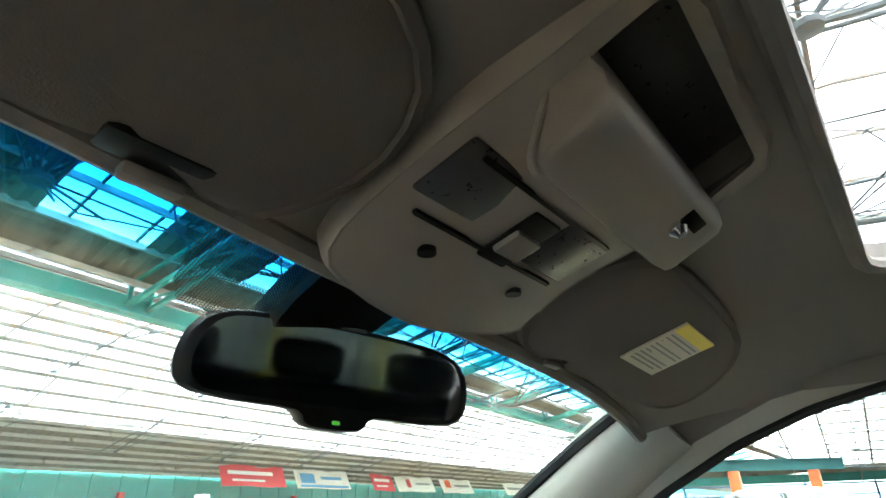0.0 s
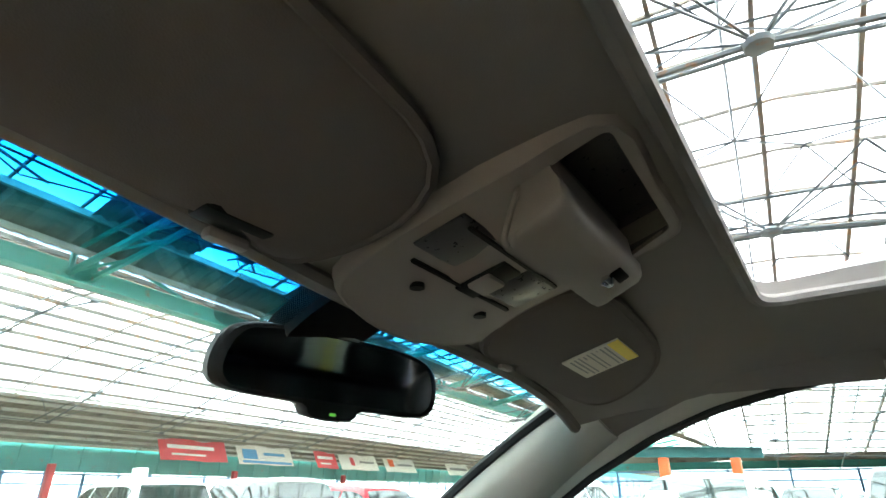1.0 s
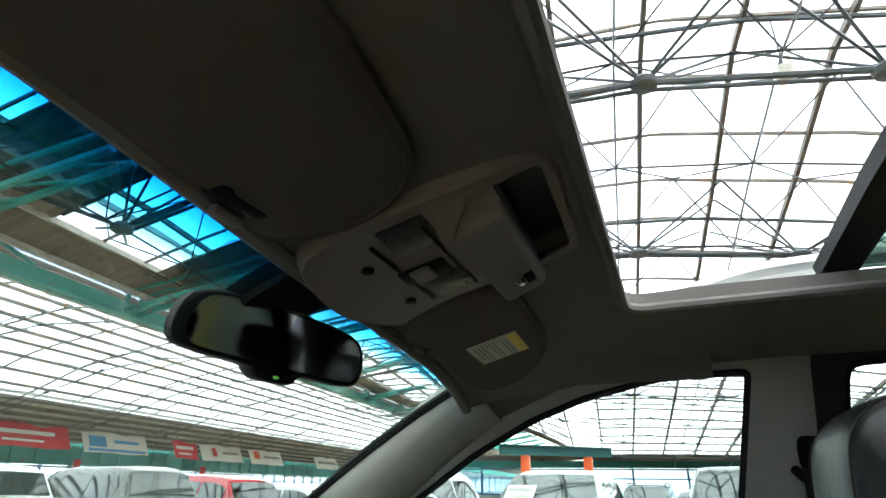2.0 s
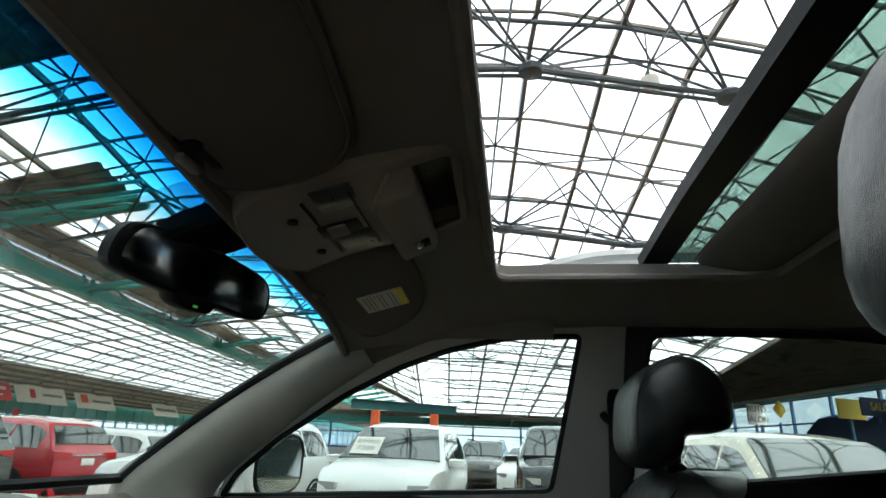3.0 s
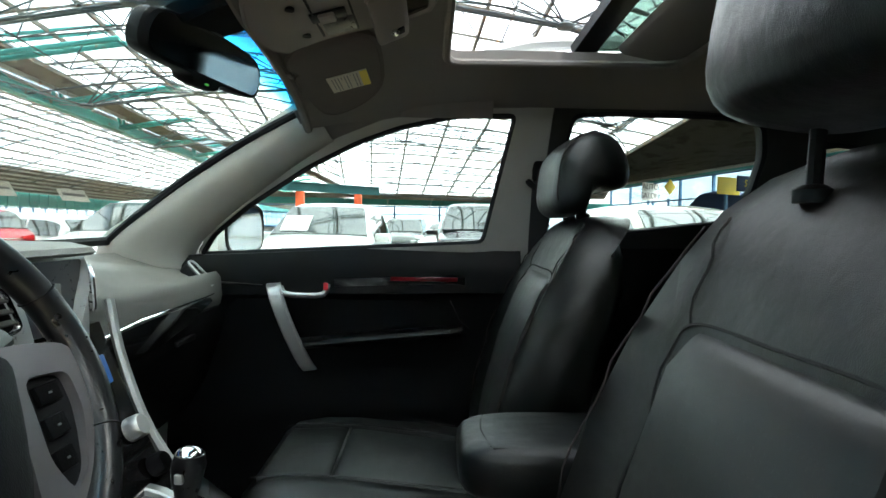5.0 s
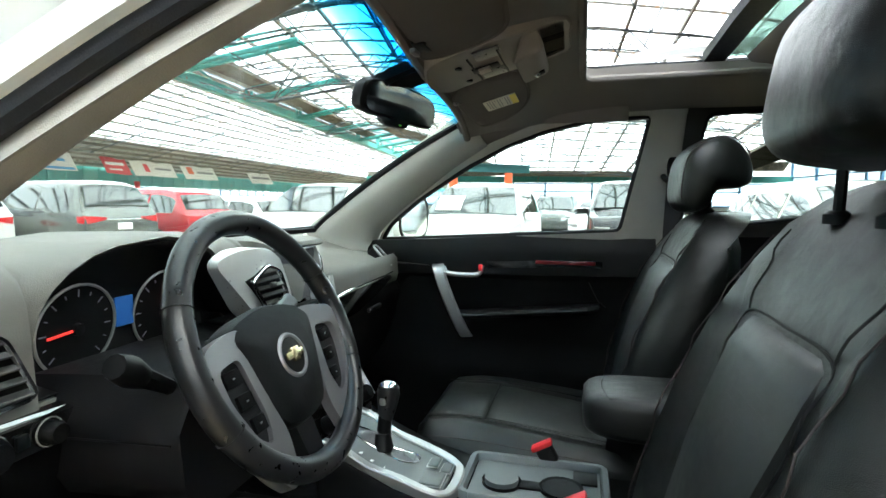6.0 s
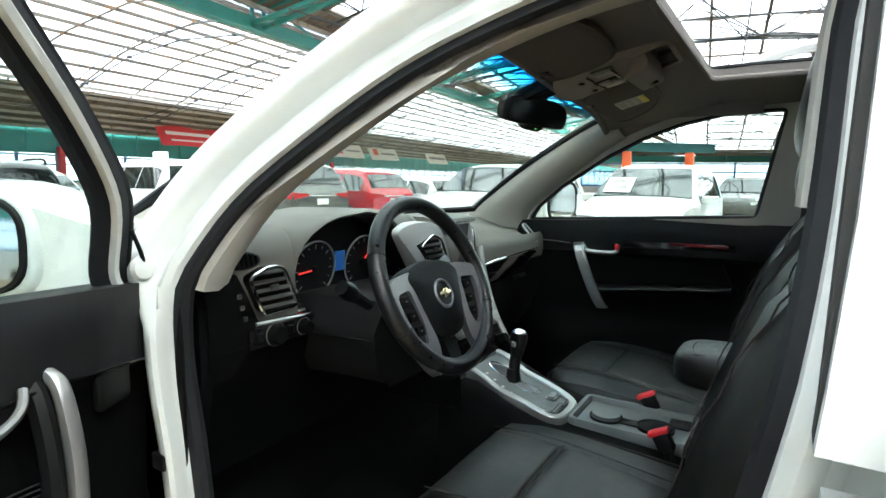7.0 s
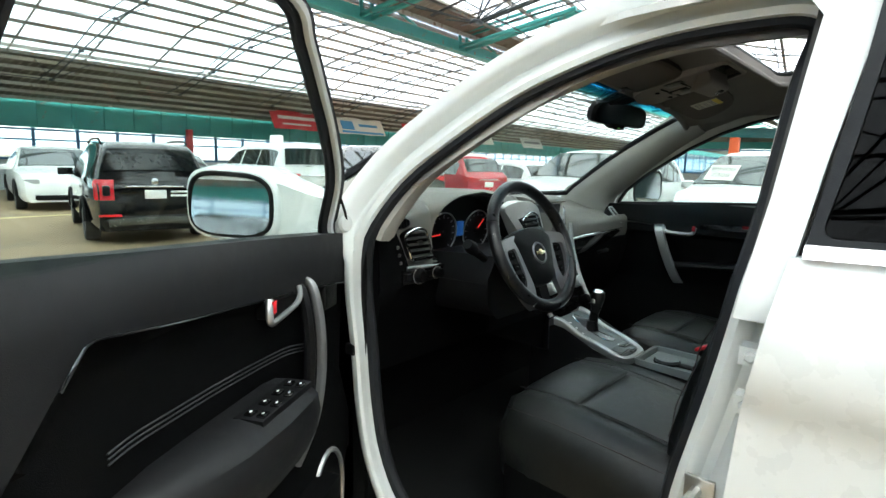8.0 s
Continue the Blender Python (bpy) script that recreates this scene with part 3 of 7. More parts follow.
wall_run("wall_north", (U0, 23.0), (UFAR, 23.0), 0.9, 2.02, "glazed hall wall with blue steel frames under a deep teal beam", 1.4, 0.94)
wall_run("wall_south", (U1, -13.4), (U0, -13.4), 1.0, 3.5, "glazed hall wall with blue steel frames behind the signs")
wall_run("wall_east", (U1, 9.0), (U1, -13.4), 1.0, 2.3, "glazed end wall of the hall with blue frames")
wall_run("wall_far_east", (UFAR, 23.0), (UFAR, 9.0), 1.0, 2.3, "glazed far end wall of the hall with blue frames")
wall_run("wall_valley", (UFAR, 9.0), (U1, 9.0), 1.0, 2.3, "glazed wall with blue frames under the girder")
wall_run("wall_west", (U0, -13.4), (U0, 23.0), 1.0, 2.25, "glazed end wall of the hall with blue frames", 2.2, 0.8)
for nm, u, far, near in (("gable_east", U1, False, True), ("gable_far_east", UFAR, True, False), ("gable_west", U0, True, True)):
    poly = ([(22.9, 2.3)] + [(v, z) for v, z in reversed(FAR)] if far else [(9.0, 2.3)]) + ([(v, vault_z(NEAR, z, u, v) if far else min(2.9, vault_z(NEAR, z, u, v))) for v, z in NEAR[(1 if far else 0):]] + [(-13.3, 3.4)] if near else [(9.0, 2.3)])
    bm = plate(poly, [], lambda a, b, u=u: (u, a, b), lambda a, b, u=u: (u + 0.1, a, b), 3.0)
    tagged(in_hall(part(nm, bm, SHEET, smooth=False)), "brown sheeted gable closing the end of the hall", "wall", kind="structure")

# Ring wall added beyond the windows; its glow stands in for bright daylight.
BACKGLOW = glow("glowing_backdrop", (0.78, 0.91, 1.0), 0.27)
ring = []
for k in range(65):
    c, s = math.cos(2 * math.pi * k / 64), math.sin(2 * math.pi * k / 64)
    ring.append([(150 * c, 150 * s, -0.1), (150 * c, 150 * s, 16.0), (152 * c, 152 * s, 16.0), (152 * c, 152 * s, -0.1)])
tagged(part("backdrop", loft(ring, caps=False), BACKGLOW, smooth=False), "pale glowing ring wall in place of daylight beyond the hall windows", "backdrop", kind="structure")

# ---- the white car: shell ----
def side_x(z):
    """Half width of the cabin at the glass."""
    return 0.77 - 0.46 * max(0.0, z - 1.12) - 0.04 * max(0.0, 1.12 - z)


def skin_x(z):
    """Half width of the outer skin."""
    return 0.86 - 0.46 * max(0.0, z - 1.10) - 0.10 * max(0.0, 0.6 - z)


def liner_z(x, y):
    """Height of the headliner."""
    return 1.552 - 0.075 * max(0.0, min(1.2, y / 0.40)) ** 2 - 0.055 * min(1.1, abs(x) / 0.6) ** 5 - 0.03 * max(0.0, (-y - 0.9) / 0.8) ** 2


HEADER = [(-0.57, 0.328), (-0.40, 0.347), (-0.26, 0.363), (-0.12, 0.378), (0.0, 0.390), (0.15, 0.398), (0.30, 0.408), (0.57, 0.430)]


def header_y(x):
    return float(np.interp(x, [a for a, _ in HEADER], [b for _, b in HEADER]))


car = thing("car", "white family car with black leather cabin, driver door open", "car")

# Driver's door opening: (y, z) round it, from the sill up the front post and over to the middle post.
OPENING = [(0.44, 0.42), (0.565, 0.50), (0.626, 0.60), (0.652, 0.72), (0.664, 0.87), (0.678, 1.00), (0.664, 1.11), (0.600, 1.235), (0.479, 1.337), (0.365, 1.412), (0.256, 1.459), (0.156, 1.490), (0.064, 1.506), (-0.03, 1.511), (-0.095, 1.508), (-0.122, 1.485), (-0.112, 1.408), (-0.105, 1.251), (-0.092, 1.126), (-0.068, 0.988), (-0.029, 0.803), (-0.01, 0.62), (0.02, 0.48), (0.10, 0.42)]


def swept_frame(path, profile, s=-1, half=side_x, closed=True, pocket=None):
    """A profile of (outward from the opening, outward from the car) carried round an opening; pocket is the profile beside the hinges."""
    p = [Vector((0, *q)) for q in smooth_path([(a, b, 0) for a, b in path], 4, closed)]
    p = [Vector((0, q.y, q.z)) for q in p]
    n = len(p)
    mid = Vector((0, 0.26, 0.95))
    secs = []
    for i in range(n):
        way = (p[(i + 1) % n] - p[i - 1]).normalized() if closed else (p[min(i + 1, n - 1)] - p[max(i - 1, 0)]).normalized()
        nrm = Vector((0, way.z, -way.y))
        if nrm.dot(p[i] - mid) < 0:
            nrm = -nrm
        sec = []
        k = min(1.0, max(0.0, (1.13 - p[i].z) / 0.07)) * min(1.0, max(0.0, (p[i].y - 0.50) / 0.08)) if pocket else 0.0
        for (d, o), beside in zip(profile, pocket or profile):
            d, o = mix(d, beside[0], k), mix(o, beside[1], k)
            q = p[i] + nrm * d
            sec.append((s * (half(q.z) + o), q.y, q.z))
        secs.append(sec)
    if closed:
        secs.append(secs[0])
    return loft(secs, caps=not closed)


# Black sheet and black hinges stand in for the shade in the door gap.
part("hinge_shade", plate([(0.700, 1.10), (0.700, 0.42), (0.80, 0.42), (0.80, 1.10)], [], lambda y, z: (-0.775, y, z), lambda y, z: (-0.760, y, z), 0.2), BLACK, car, "black sheet in place of the shade behind the front door hinges")
for z in (1.04, 0.62):
    part("door_hinge", box(B((-0.800, 0.728, z), (0.05, 0.03, 0.05), 0.006), (-0.812, 0.722, z), (0.02, 0.02, 0.07), 0.006), BLACK, car, "front door hinge, coloured black for the shade round it")
    part("hinge_bolt", lathe([(0.009, 0), (0.009, 0.006), (0.006, 0.009)], 6, Matrix.Translation((-0.805, 0.712, z + 0.012)) @ Matrix.Rotation(math.pi / 2, 4, "X")), STEEL, car)
part("cable_boot", lathe([(0.004, 0.0), (0.016, 0.001), (0.019, 0.008), (0.015, 0.014), (0.004, 0.016)], 16, Matrix.Translation((-0.806, 0.702, 1.140)) @ Matrix.Rotation(math.pi / 2, 4, "X")), JAMB, car, "round white grommet at the door check")
part("check_cord", tube(smooth_path([(-0.806, 0.690, 1.146), (-0.812, 0.688, 1.165), (-0.822, 0.690, 1.195)], 4), 0.003, 6), BLACK, car, "thin black cord")
part("door_check", B((-0.803, 0.672, 0.858), (0.022, 0.03, 0.026), 0.005), BLACK, car, "black door check strap")
HINGE_SIDE = [(-0.004, 0.0), (0.0, 0.012), (-0.004, 0.024), (-0.010, 0.036), (-0.012, 0.043), (-0.008, 0.049), (0.0, 0.050), (0.010, 0.048), (0.016, 0.042), (0.022, 0.03), (0.028, 0.012), (0.03, 0.0), (0.02, -0.01)]
part("door_jamb", swept_frame(OPENING, [(-0.004, 0.0), (0.0, 0.020), (0.012, 0.027), (0.022, 0.024), (0.030, 0.014), (0.042, 0.013), (0.050, 0.030), (0.058, 0.044), (0.068, 0.051), (0.090, 0.055), (0.098, 0.035), (0.07, 0.0), (0.02, -0.01)], pocket=HINGE_SIDE), JAMB, car, "white painted door jamb with rounded pressings")
part("door_seal", swept_frame(OPENING, [(-0.014, -0.014), (-0.018, -0.004), (-0.013, 0.006), (-0.002, 0.010), (0.006, 0.006), (0.006, -0.012)]), RUBBER, car, "black rubber door seal")
part("opening_trim", swept_frame(OPENING[6:18], [(-0.012, -0.014), (-0.022, -0.022), (-0.026, -0.045), (-0.01, -0.075), (0.02, -0.07), (0.02, -0.015)], closed=False), TRIM, car, "grey trim round the door opening")


# Roof skin outside, with the opening of the sunroof.
def roof_z(x, y):
    return liner_z(x * 0.93, y) + 0.055


HOLE = rounded([(-0.40, 0.119), (0.388, 0.119), (0.388, -0.36), (-0.40, -0.36)], 0.05, 5)
HOLE_OUT = rounded([(-0.47, 0.150), (0.49, 0.150), (0.49, -0.40), (-0.47, -0.40)], 0.05, 5)
HOLDER_HOLE = rounded([(-0.066, 0.204), (-0.066, 0.148), (0.104, 0.152), (0.118, 0.200)], 0.008, 3)
LINER_EDGE = [(-0.55, 0.330), (-0.40, 0.347), (-0.26, 0.363), (-0.12, 0.378), (0.0, 0.390), (0.15, 0.398), (0.30, 0.408), (0.555, 0.430), (0.60, 0.30), (0.612, 0.1), (0.612, -0.6), (0.59, -1.6), (-0.575, -1.6), (-0.582, -0.6), (-0.582, 0.1), (-0.575, 0.26)]
part("headliner", plate(LINER_EDGE, [HOLE, HOLDER_HOLE], lambda x, y: (x, y, liner_z(x, y)), lambda x, y: (x, y, liner_z(x, y) + 0.02), 0.06), LINER, car, "grey woven headliner")
part("roof_panel", plate([(-0.58, 0.335), (-0.26, 0.375), (0, 0.408), (0.58, 0.44), (0.655, 0.1), (0.655, -0.7), (0.62, -1.72), (-0.62, -1.72), (-0.655, -0.7), (-0.655, 0.1)], [HOLE_OUT], lambda x, y: (x, y, roof_z(x, y)), lambda x, y: (x, y, roof_z(x, y) - 0.012), 0.08), PAINT, car, "white painted roof")
ring = [Vector((x, y, liner_z(x, y) - 0.004)) for x, y in HOLE]
part("sunroof_bezel", tube(ring, 0.008, 8, True), LINER, car, "rolled grey edge round the sunroof")
lip = loft([[(x, y, liner_z(x, y)) for x, y in HOLE], [(x + math.copysign(0.012, x), y + math.copysign(0.012, y + 0.12), liner_z(x, y) + 0.012) for x, y in HOLE]], caps=False)
part("sunroof_shaft", lip, LINER, car)
part("sunroof_cassette", loft([[(x + math.copysign(0.012, x), y + math.copysign(0.012, y + 0.12), liner_z(x, y) + 0.012) for x, y in HOLE], [(a, b, roof_z(a, b) - 0.010) for a, b in HOLE_OUT]], caps=False), BLACK, car, "black sunroof cassette")
part("sunroof_rim", tube([Vector((x, y, roof_z(x, y) - 0.004)) for x, y in HOLE_OUT], 0.008, 6, True), RUBBER, car, "black rubber sunroof gasket")
part("sunroof_glass", plate([(-0.45, -0.19), (0.47, -0.19), (0.47, -0.38), (-0.45, -0.38)], [], lambda x, y: (x, y, roof_z(x, y) - 0.002), lambda x, y: (x, y, roof_z(x, y) + 0.004), 0.1), ROOFGLASS, car, "green tinted sunroof glass, slid halfway back").visible_shadow = False
part("sunroof_front_bar", loft([[(x, y, roof_z(x, y) + z) for y, z in ((-0.158, -0.008), (-0.154, 0.010), (-0.20, 0.016), (-0.198, -0.018))] for x in (-0.455, -0.2, 0.0, 0.2, 0.475)]), BLACK, car, "black front frame of the sunroof glass")
part("sunroof_shade", loft([[(x, y, liner_z(x, y) + z) for y, z in ((-0.235, 0.012), (-0.225, 0.024), (-0.36, 0.03), (-0.40, 0.006), (-0.30, 0.0))] for x in (-0.395, -0.2, 0.0, 0.2, 0.374)]), LINER, car, "grey sunroof shade pushed back")
for s in (1, -1):
    rail = smooth_path([(s * 0.565, 0.06, 1.585), (s * 0.57, -0.03, 1.625), (s * 0.575, -0.2, 1.645), (s * 0.575, -0.7, 1.64), (s * 0.56, -1.3, 1.60), (s * 0.55, -1.4, 1.57)], 6)
    part("roof_rail", tube(rail, 0.017, 8), SILVER, car, "silver roof rail")

# Windscreen with its blue band and printed dots.
def screen(u, v):
    """u across from -1 to 1, v up from 0 to 1."""
    base = Vector((0.715 * u, 1.16 - 0.17 * u * u, 1.135 + 0.015 * u * u))
    top = Vector((0.568 * u, header_y(0.568 * u) + 0.004, 1.487 - 0.008 * u * u))
    return base.lerp(top, v) + Vector((0, 0.02, 0.03)) * (4 * v * (1 - v)) * 0.6


OUT = Vector((0, 0.35, 0.9)).normalized()
ob = part("windscreen", plate([(-1, 0), (1, 0), (1, 1), (-1, 1)], [], lambda u, v: screen(u, v), lambda u, v: screen(u, v) + OUT * 0.005, 0.12), WINDSCREEN, car, "windscreen glass with a blue sun band")
ob.visible_shadow = False
dots = rounded([(-0.235, 0.99), (-0.228, 0.93), (-0.19, 0.895), (0.14, 0.905), (0.205, 0.945), (0.225, 0.99)], 0.02)
ob = part("printed_dots", plate(dots, [], lambda u, v: screen(u, v) - OUT * 0.003, lambda u, v: screen(u, v) - OUT * 0.002, 0.1), FRIT, car, "black dots printed on the glass round the mirror foot")
ob.visible_shadow = False
part("screen_base_trim", tube([screen(u / 10, 0.012) for u in range(-10, 11)], 0.012, 6), BLACK, car, "black cowl edge under the windscreen")
for s in (1, -1):
    part("screen_side_trim", tube([screen(s * 1.0, v / 10) for v in range(0, 11)], 0.010, 6), RUBBER, car)
part("header_edge", tube([(u / 10 * 0.555, header_y(u / 10 * 0.555) + 0.002, liner_z(u / 10 * 0.555, header_y(u / 10 * 0.555)) - 0.002) for u in range(-10, 11)], 0.010, 8), LINER, car)

# Front pillars: trim between the windscreen and the side window.
PILLAR_IN = [(0.565, 0.43, 1.487), (0.60, 0.57, 1.405), (0.635, 0.72, 1.312), (0.672, 0.86, 1.222), (0.712, 0.985, 1.150), (0.735, 1.02, 1.08)]
PILLAR_SIDE = [(0.640, 0.385, 1.412), (0.668, 0.495, 1.348), (0.698, 0.607, 1.272), (0.730, 0.705, 1.200), (0.752, 0.765, 1.140), (0.755, 0.79, 1.07)]
for s in (1, -1):
    secs = []
    shift = Vector((0, 0, 0)) if s == 1 else Vector((0, -0.09, 0))
    for a, b in zip(smooth_path(PILLAR_IN, 4), smooth_path(PILLAR_SIDE, 4)):
        a, b = a + shift, b + shift
        mid = (a + b) / 2 + Vector((-0.022, -0.006, -0.008))
        q1, q3 = a.lerp(mid, 0.5) + Vector((-0.012, -0.004, -0.004)), b.lerp(mid, 0.5) + Vector((-0.012, -0.002, -0.004))
        outer = (a + b) / 2 + Vector((0.05, 0.02, 0.015))
        room = 1.0 if s == 1 else -0.014
        secs.append([(s * min(q.x, side_x(q.z) + room), q.y, q.z) for q in (a, q1, mid, q3, b, b + Vector((0.03, 0.01, 0.01)), outer, a + Vector((0.02, 0.02, 0.02)))])
    pillar = part("front_pillar_trim", loft(secs), TRIM, car, "pale grey front pillar trim", angle=75)
    # the headliner's wing above it
    part("roof_side_trim", loft([[(s * (x if s == 1 else min(x, side_x(z) - 0.014)), y if s == 1 else y - 0.09 * max(0.0, min(1.0, (y - 0.1) / 0.3)), z) for x, y, z in sec] for sec in (
        [(0.540, 0.462, 1.466), (0.578, 0.450, 1.434), (0.624, 0.438, 1.392), (0.665, 0.43, 1.40), (0.60, 0.47, 1.49)],
        [(0.560, 0.415, 1.484), (0.60, 0.40, 1.452), (0.640, 0.385, 1.412), (0.665, 0.39, 1.43), (0.60, 0.43, 1.51)],
        [(0.575, 0.30, 1.500), (0.595, 0.29, 1.478), (0.625, 0.27, 1.450), (0.655, 0.27, 1.46), (0.60, 0.30, 1.53)],
        [(0.580, 0.10, 1.515), (0.595, 0.10, 1.497), (0.612, 0.10, 1.478), (0.640, 0.10, 1.49), (0.61, 0.10, 1.545)],
        [(0.580, -0.06, 1.517), (0.594, -0.06, 1.50), (0.608, -0.06, 1.480), (0.640, -0.06, 1.49), (0.61, -0.06, 1.545)],
        [(0.580, -0.30, 1.517), (0.594, -0.30, 1.505), (0.605, -0.30, 1.490), (0.640, -0.30, 1.50), (0.61, -0.30, 1.545)],
        [(0.575, -0.70, 1.512), (0.590, -0.70, 1.495), (0.608, -0.70, 1.480), (0.640, -0.70, 1.49), (0.605, -0.70, 1.54)],
        [(0.560, -1.55, 1.49), (0.575, -1.55, 1.47), (0.600, -1.55, 1.45), (0.630, -1.55, 1.46), (0.59, -1.55, 1.53)],
    )]), LINER, car)

# Passenger side: trim wall with its two windows.
FRONT_WIN = rounded([(0.772, 1.118), (0.0, 1.163), (-0.062, 1.484), (0.09, 1.480), (0.225, 1.452), (0.33, 1.416), (0.455, 1.357), (0.62, 1.258), (0.727, 1.178)], 0.02, 3)
REAR_WIN = rounded([(-0.155, 1.168), (-0.195, 1.487), (-0.30, 1.492), (-0.55, 1.490), (-0.672, 1.478), (-0.700, 1.40), (-0.690, 1.232), (-0.40, 1.198)], 0.025, 3)
QUARTER_WIN = rounded([(-0.815, 1.268), (-0.818, 1.435), (-0.92, 1.428), (-1.08, 1.395), (-1.12, 1.35), (-1.10, 1.295)], 0.025, 3)
REAR_EDGE = [(-0.135, 1.10), (-0.15, 1.505), (-0.7, 1.50), (-1.5, 1.47), (-1.6, 1.10)]
FRONT_EDGE = [(0.78, 1.10), (0.74, 1.185), (0.63, 1.275), (0.50, 1.352), (0.38, 1.42), (0.26, 1.465), (0.10, 1.50), (-0.148, 1.505), (-0.133, 1.10)]
part("window_trim", plate(FRONT_EDGE, [FRONT_WIN], lambda y, z: (side_x(z), y, z), lambda y, z: (side_x(z) + 0.05, y, z), 0.07), TRIM, car, "grey trim round the front window")
for s in (1, -1):
    holes = [REAR_WIN, QUARTER_WIN]
    part("window_trim", plate(REAR_EDGE if s == 1 else [(-0.10, 1.10), (-0.12, 1.505)] + REAR_EDGE[2:], holes, lambda y, z, s=s: (s * side_x(z), y, z), lambda y, z, s=s: (s * (side_x(z) + 0.05), y, z), 0.07), SHADETRIM, car, "grey trim round the rear side windows, darkened for shade")
    if s == 1:
        holes = [FRONT_WIN] + holes
    for win in holes:
        loop = [Vector((s * (side_x(z) + 0.012), y, z)) for y, z in win]
        part("window_seal", tube(loop, 0.011, 6, True), RUBBER, car, "black rubber window seal")
        if s == 1:
            ob = part("side_glass", plate(win, [], lambda y, z, s=s: (s * (side_x(z) + 0.03), y, z), lambda y, z, s=s: (s * (side_x(z) + 0.034), y, z), 0.15), PANE, car)
            ob.visible_shadow = False
part("middle_pillar", plate([(-0.100, 1.10), (-0.115, 1.25), (-0.124, 1.41), (-0.130, 1.49), (-0.10, 1.53), (-0.205, 1.535), (-0.185, 1.42), (-0.168, 1.30), (-0.145, 1.10)], [], lambda y, z: (-(side_x(z) + 0.052), y, z), lambda y, z: (-(side_x(z) + 0.068), y, z), 0.05), JAMB, car, "white painted middle pillar")
# Tail: closing wall with the rear window.
TAIL = [(-0.60, 1.47), (0.60, 1.47), (0.74, 1.10), (0.78, 0.45), (-0.78, 0.45), (-0.74, 1.10)]
TAILWIN = rounded([(-0.52, 1.43), (0.52, 1.43), (0.62, 1.13), (-0.62, 1.13)], 0.06)
part("tailgate", plate(TAIL, [TAILWIN], lambda x, z: (x, -1.62 - 0.25 * (1.5 - z), z), lambda x, z: (x, -1.70 - 0.25 * (1.5 - z), z), 0.15), DARK, car)
ob = part("rear_glass", plate(TAILWIN, [], lambda x, z: (x, -1.64 - 0.25 * (1.5 - z), z), lambda x, z: (x, -1.645 - 0.25 * (1.5 - z), z), 0.3), REARGLASS, car)
ob.visible_shadow = False
# Floor and lower walls of the cabin.
part("cabin_floor", plate([(-0.80, 0.95), (0.80, 0.95), (0.80, -1.75), (-0.80, -1.75)], [], lambda x, y: (x, y, 0.42), lambda x, y: (x, y, 0.36), 0.4), CARPET, car, "black carpet")
part("firewall", plate([(-0.78, 0.38), (0.78, 0.38), (0.78, 1.05), (-0.78, 1.05)], [], lambda x, z: (x, 0.95 - 0.1 * (z - 0.4), z), lambda x, z: (x, 0.99, z), 0.3), CARPET, car)
part("sill_plate", B((-0.79, 0.2, 0.425), (0.16, 0.95, 0.03), 0.01), DARK, car, "black plastic sill plate")
part("kick_panel", loft([[(-0.775, y, z) for y, z in ((0.66, 1.08), (0.66, 0.42), (0.95, 0.42), (0.95, 1.10))], [(-0.755, y, z) for y, z in ((0.67, 1.08), (0.67, 0.42), (0.93, 0.42), (0.93, 1.10))]]), CARPET, car)
# Outer skin: wings, bonnet, tail corners.
for s in (1, -1):
    part("front_wing", plate([(0.76, 1.12), (0.76, 0.9), (0.76, 0.18), (0.95, 0.18), (1.03, 0.45), (1.38, 0.62), (1.71, 0.45), (1.78, 0.18), (2.1, 0.22), (2.15, 0.72), (1.9, 0.84), (1.35, 1.00), (0.98, 1.12)], [], lambda y, z, s=s: (s * (skin_x(z) - 0.02 - 0.10 * max(0, y - 1.2) ** 2), y, z), lambda y, z, s=s: (s * (skin_x(z) - 0.04 - 0.10 * max(0, y - 1.2) ** 2), y, z), 0.12), PAINT, car, "white front wing")
part("bonnet", plate([(-0.80, 1.05), (-0.4, 1.24), (0.4, 1.24), (0.80, 1.05), (0.76, 1.8), (0.5, 2.12), (-0.5, 2.12), (-0.76, 1.8)], [], lambda x, y: (x, y, 1.075 - 0.15 * (y - 1.05) - 0.10 * max(0, y - 1.7) - 0.09 * x * x), lambda x, y: (x, y, 1.05 - 0.15 * (y - 1.05) - 0.10 * max(0, y - 1.7) - 0.09 * x * x), 0.12), PAINT, car, "white bonnet")
part("front_bumper", loft([[(x, y - 0.12 * (abs(x) / 0.8) ** 2, z) for y, z in ((2.10, 0.83), (2.20, 0.72), (2.24, 0.45), (2.15, 0.16), (2.0, 0.18), (2.0, 0.80))] for x in (-0.80, -0.5, 0, 0.5, 0.80)]), PAINT, car)
part("rear_bumper", loft([[(x, y + 0.12 * (abs(x) / 0.82) ** 2, z) for y, z in ((-1.78, 1.12), (-2.0, 1.0), (-2.1, 0.55), (-2.05, 0.18), (-1.8, 0.18), (-1.75, 1.0))] for x in (-0.84, -0.5, 0, 0.5, 0.84)]), PAINT, car)
part("passenger_flank", plate([(0.77, 1.12), (0.77, 0.18), (-0.97, 0.18), (-1.05, 0.45), (-1.38, 0.62), (-1.72, 0.45), (-1.8, 1.12)], [], lambda y, z: (skin_x(z), y, z), lambda y, z: (skin_x(z) - 0.03, y, z), 0.15), PAINT, car, "white passenger side doors outside")
def wider(poly, k=1.10):
    cy, cz = sum(p[0] for p in poly) / len(poly), sum(p[1] for p in poly) / len(poly)
    return [(cy + (y - cy) * (1 + 0.6 * (k - 1)), cz + (z - cz) * k) for y, z in poly]


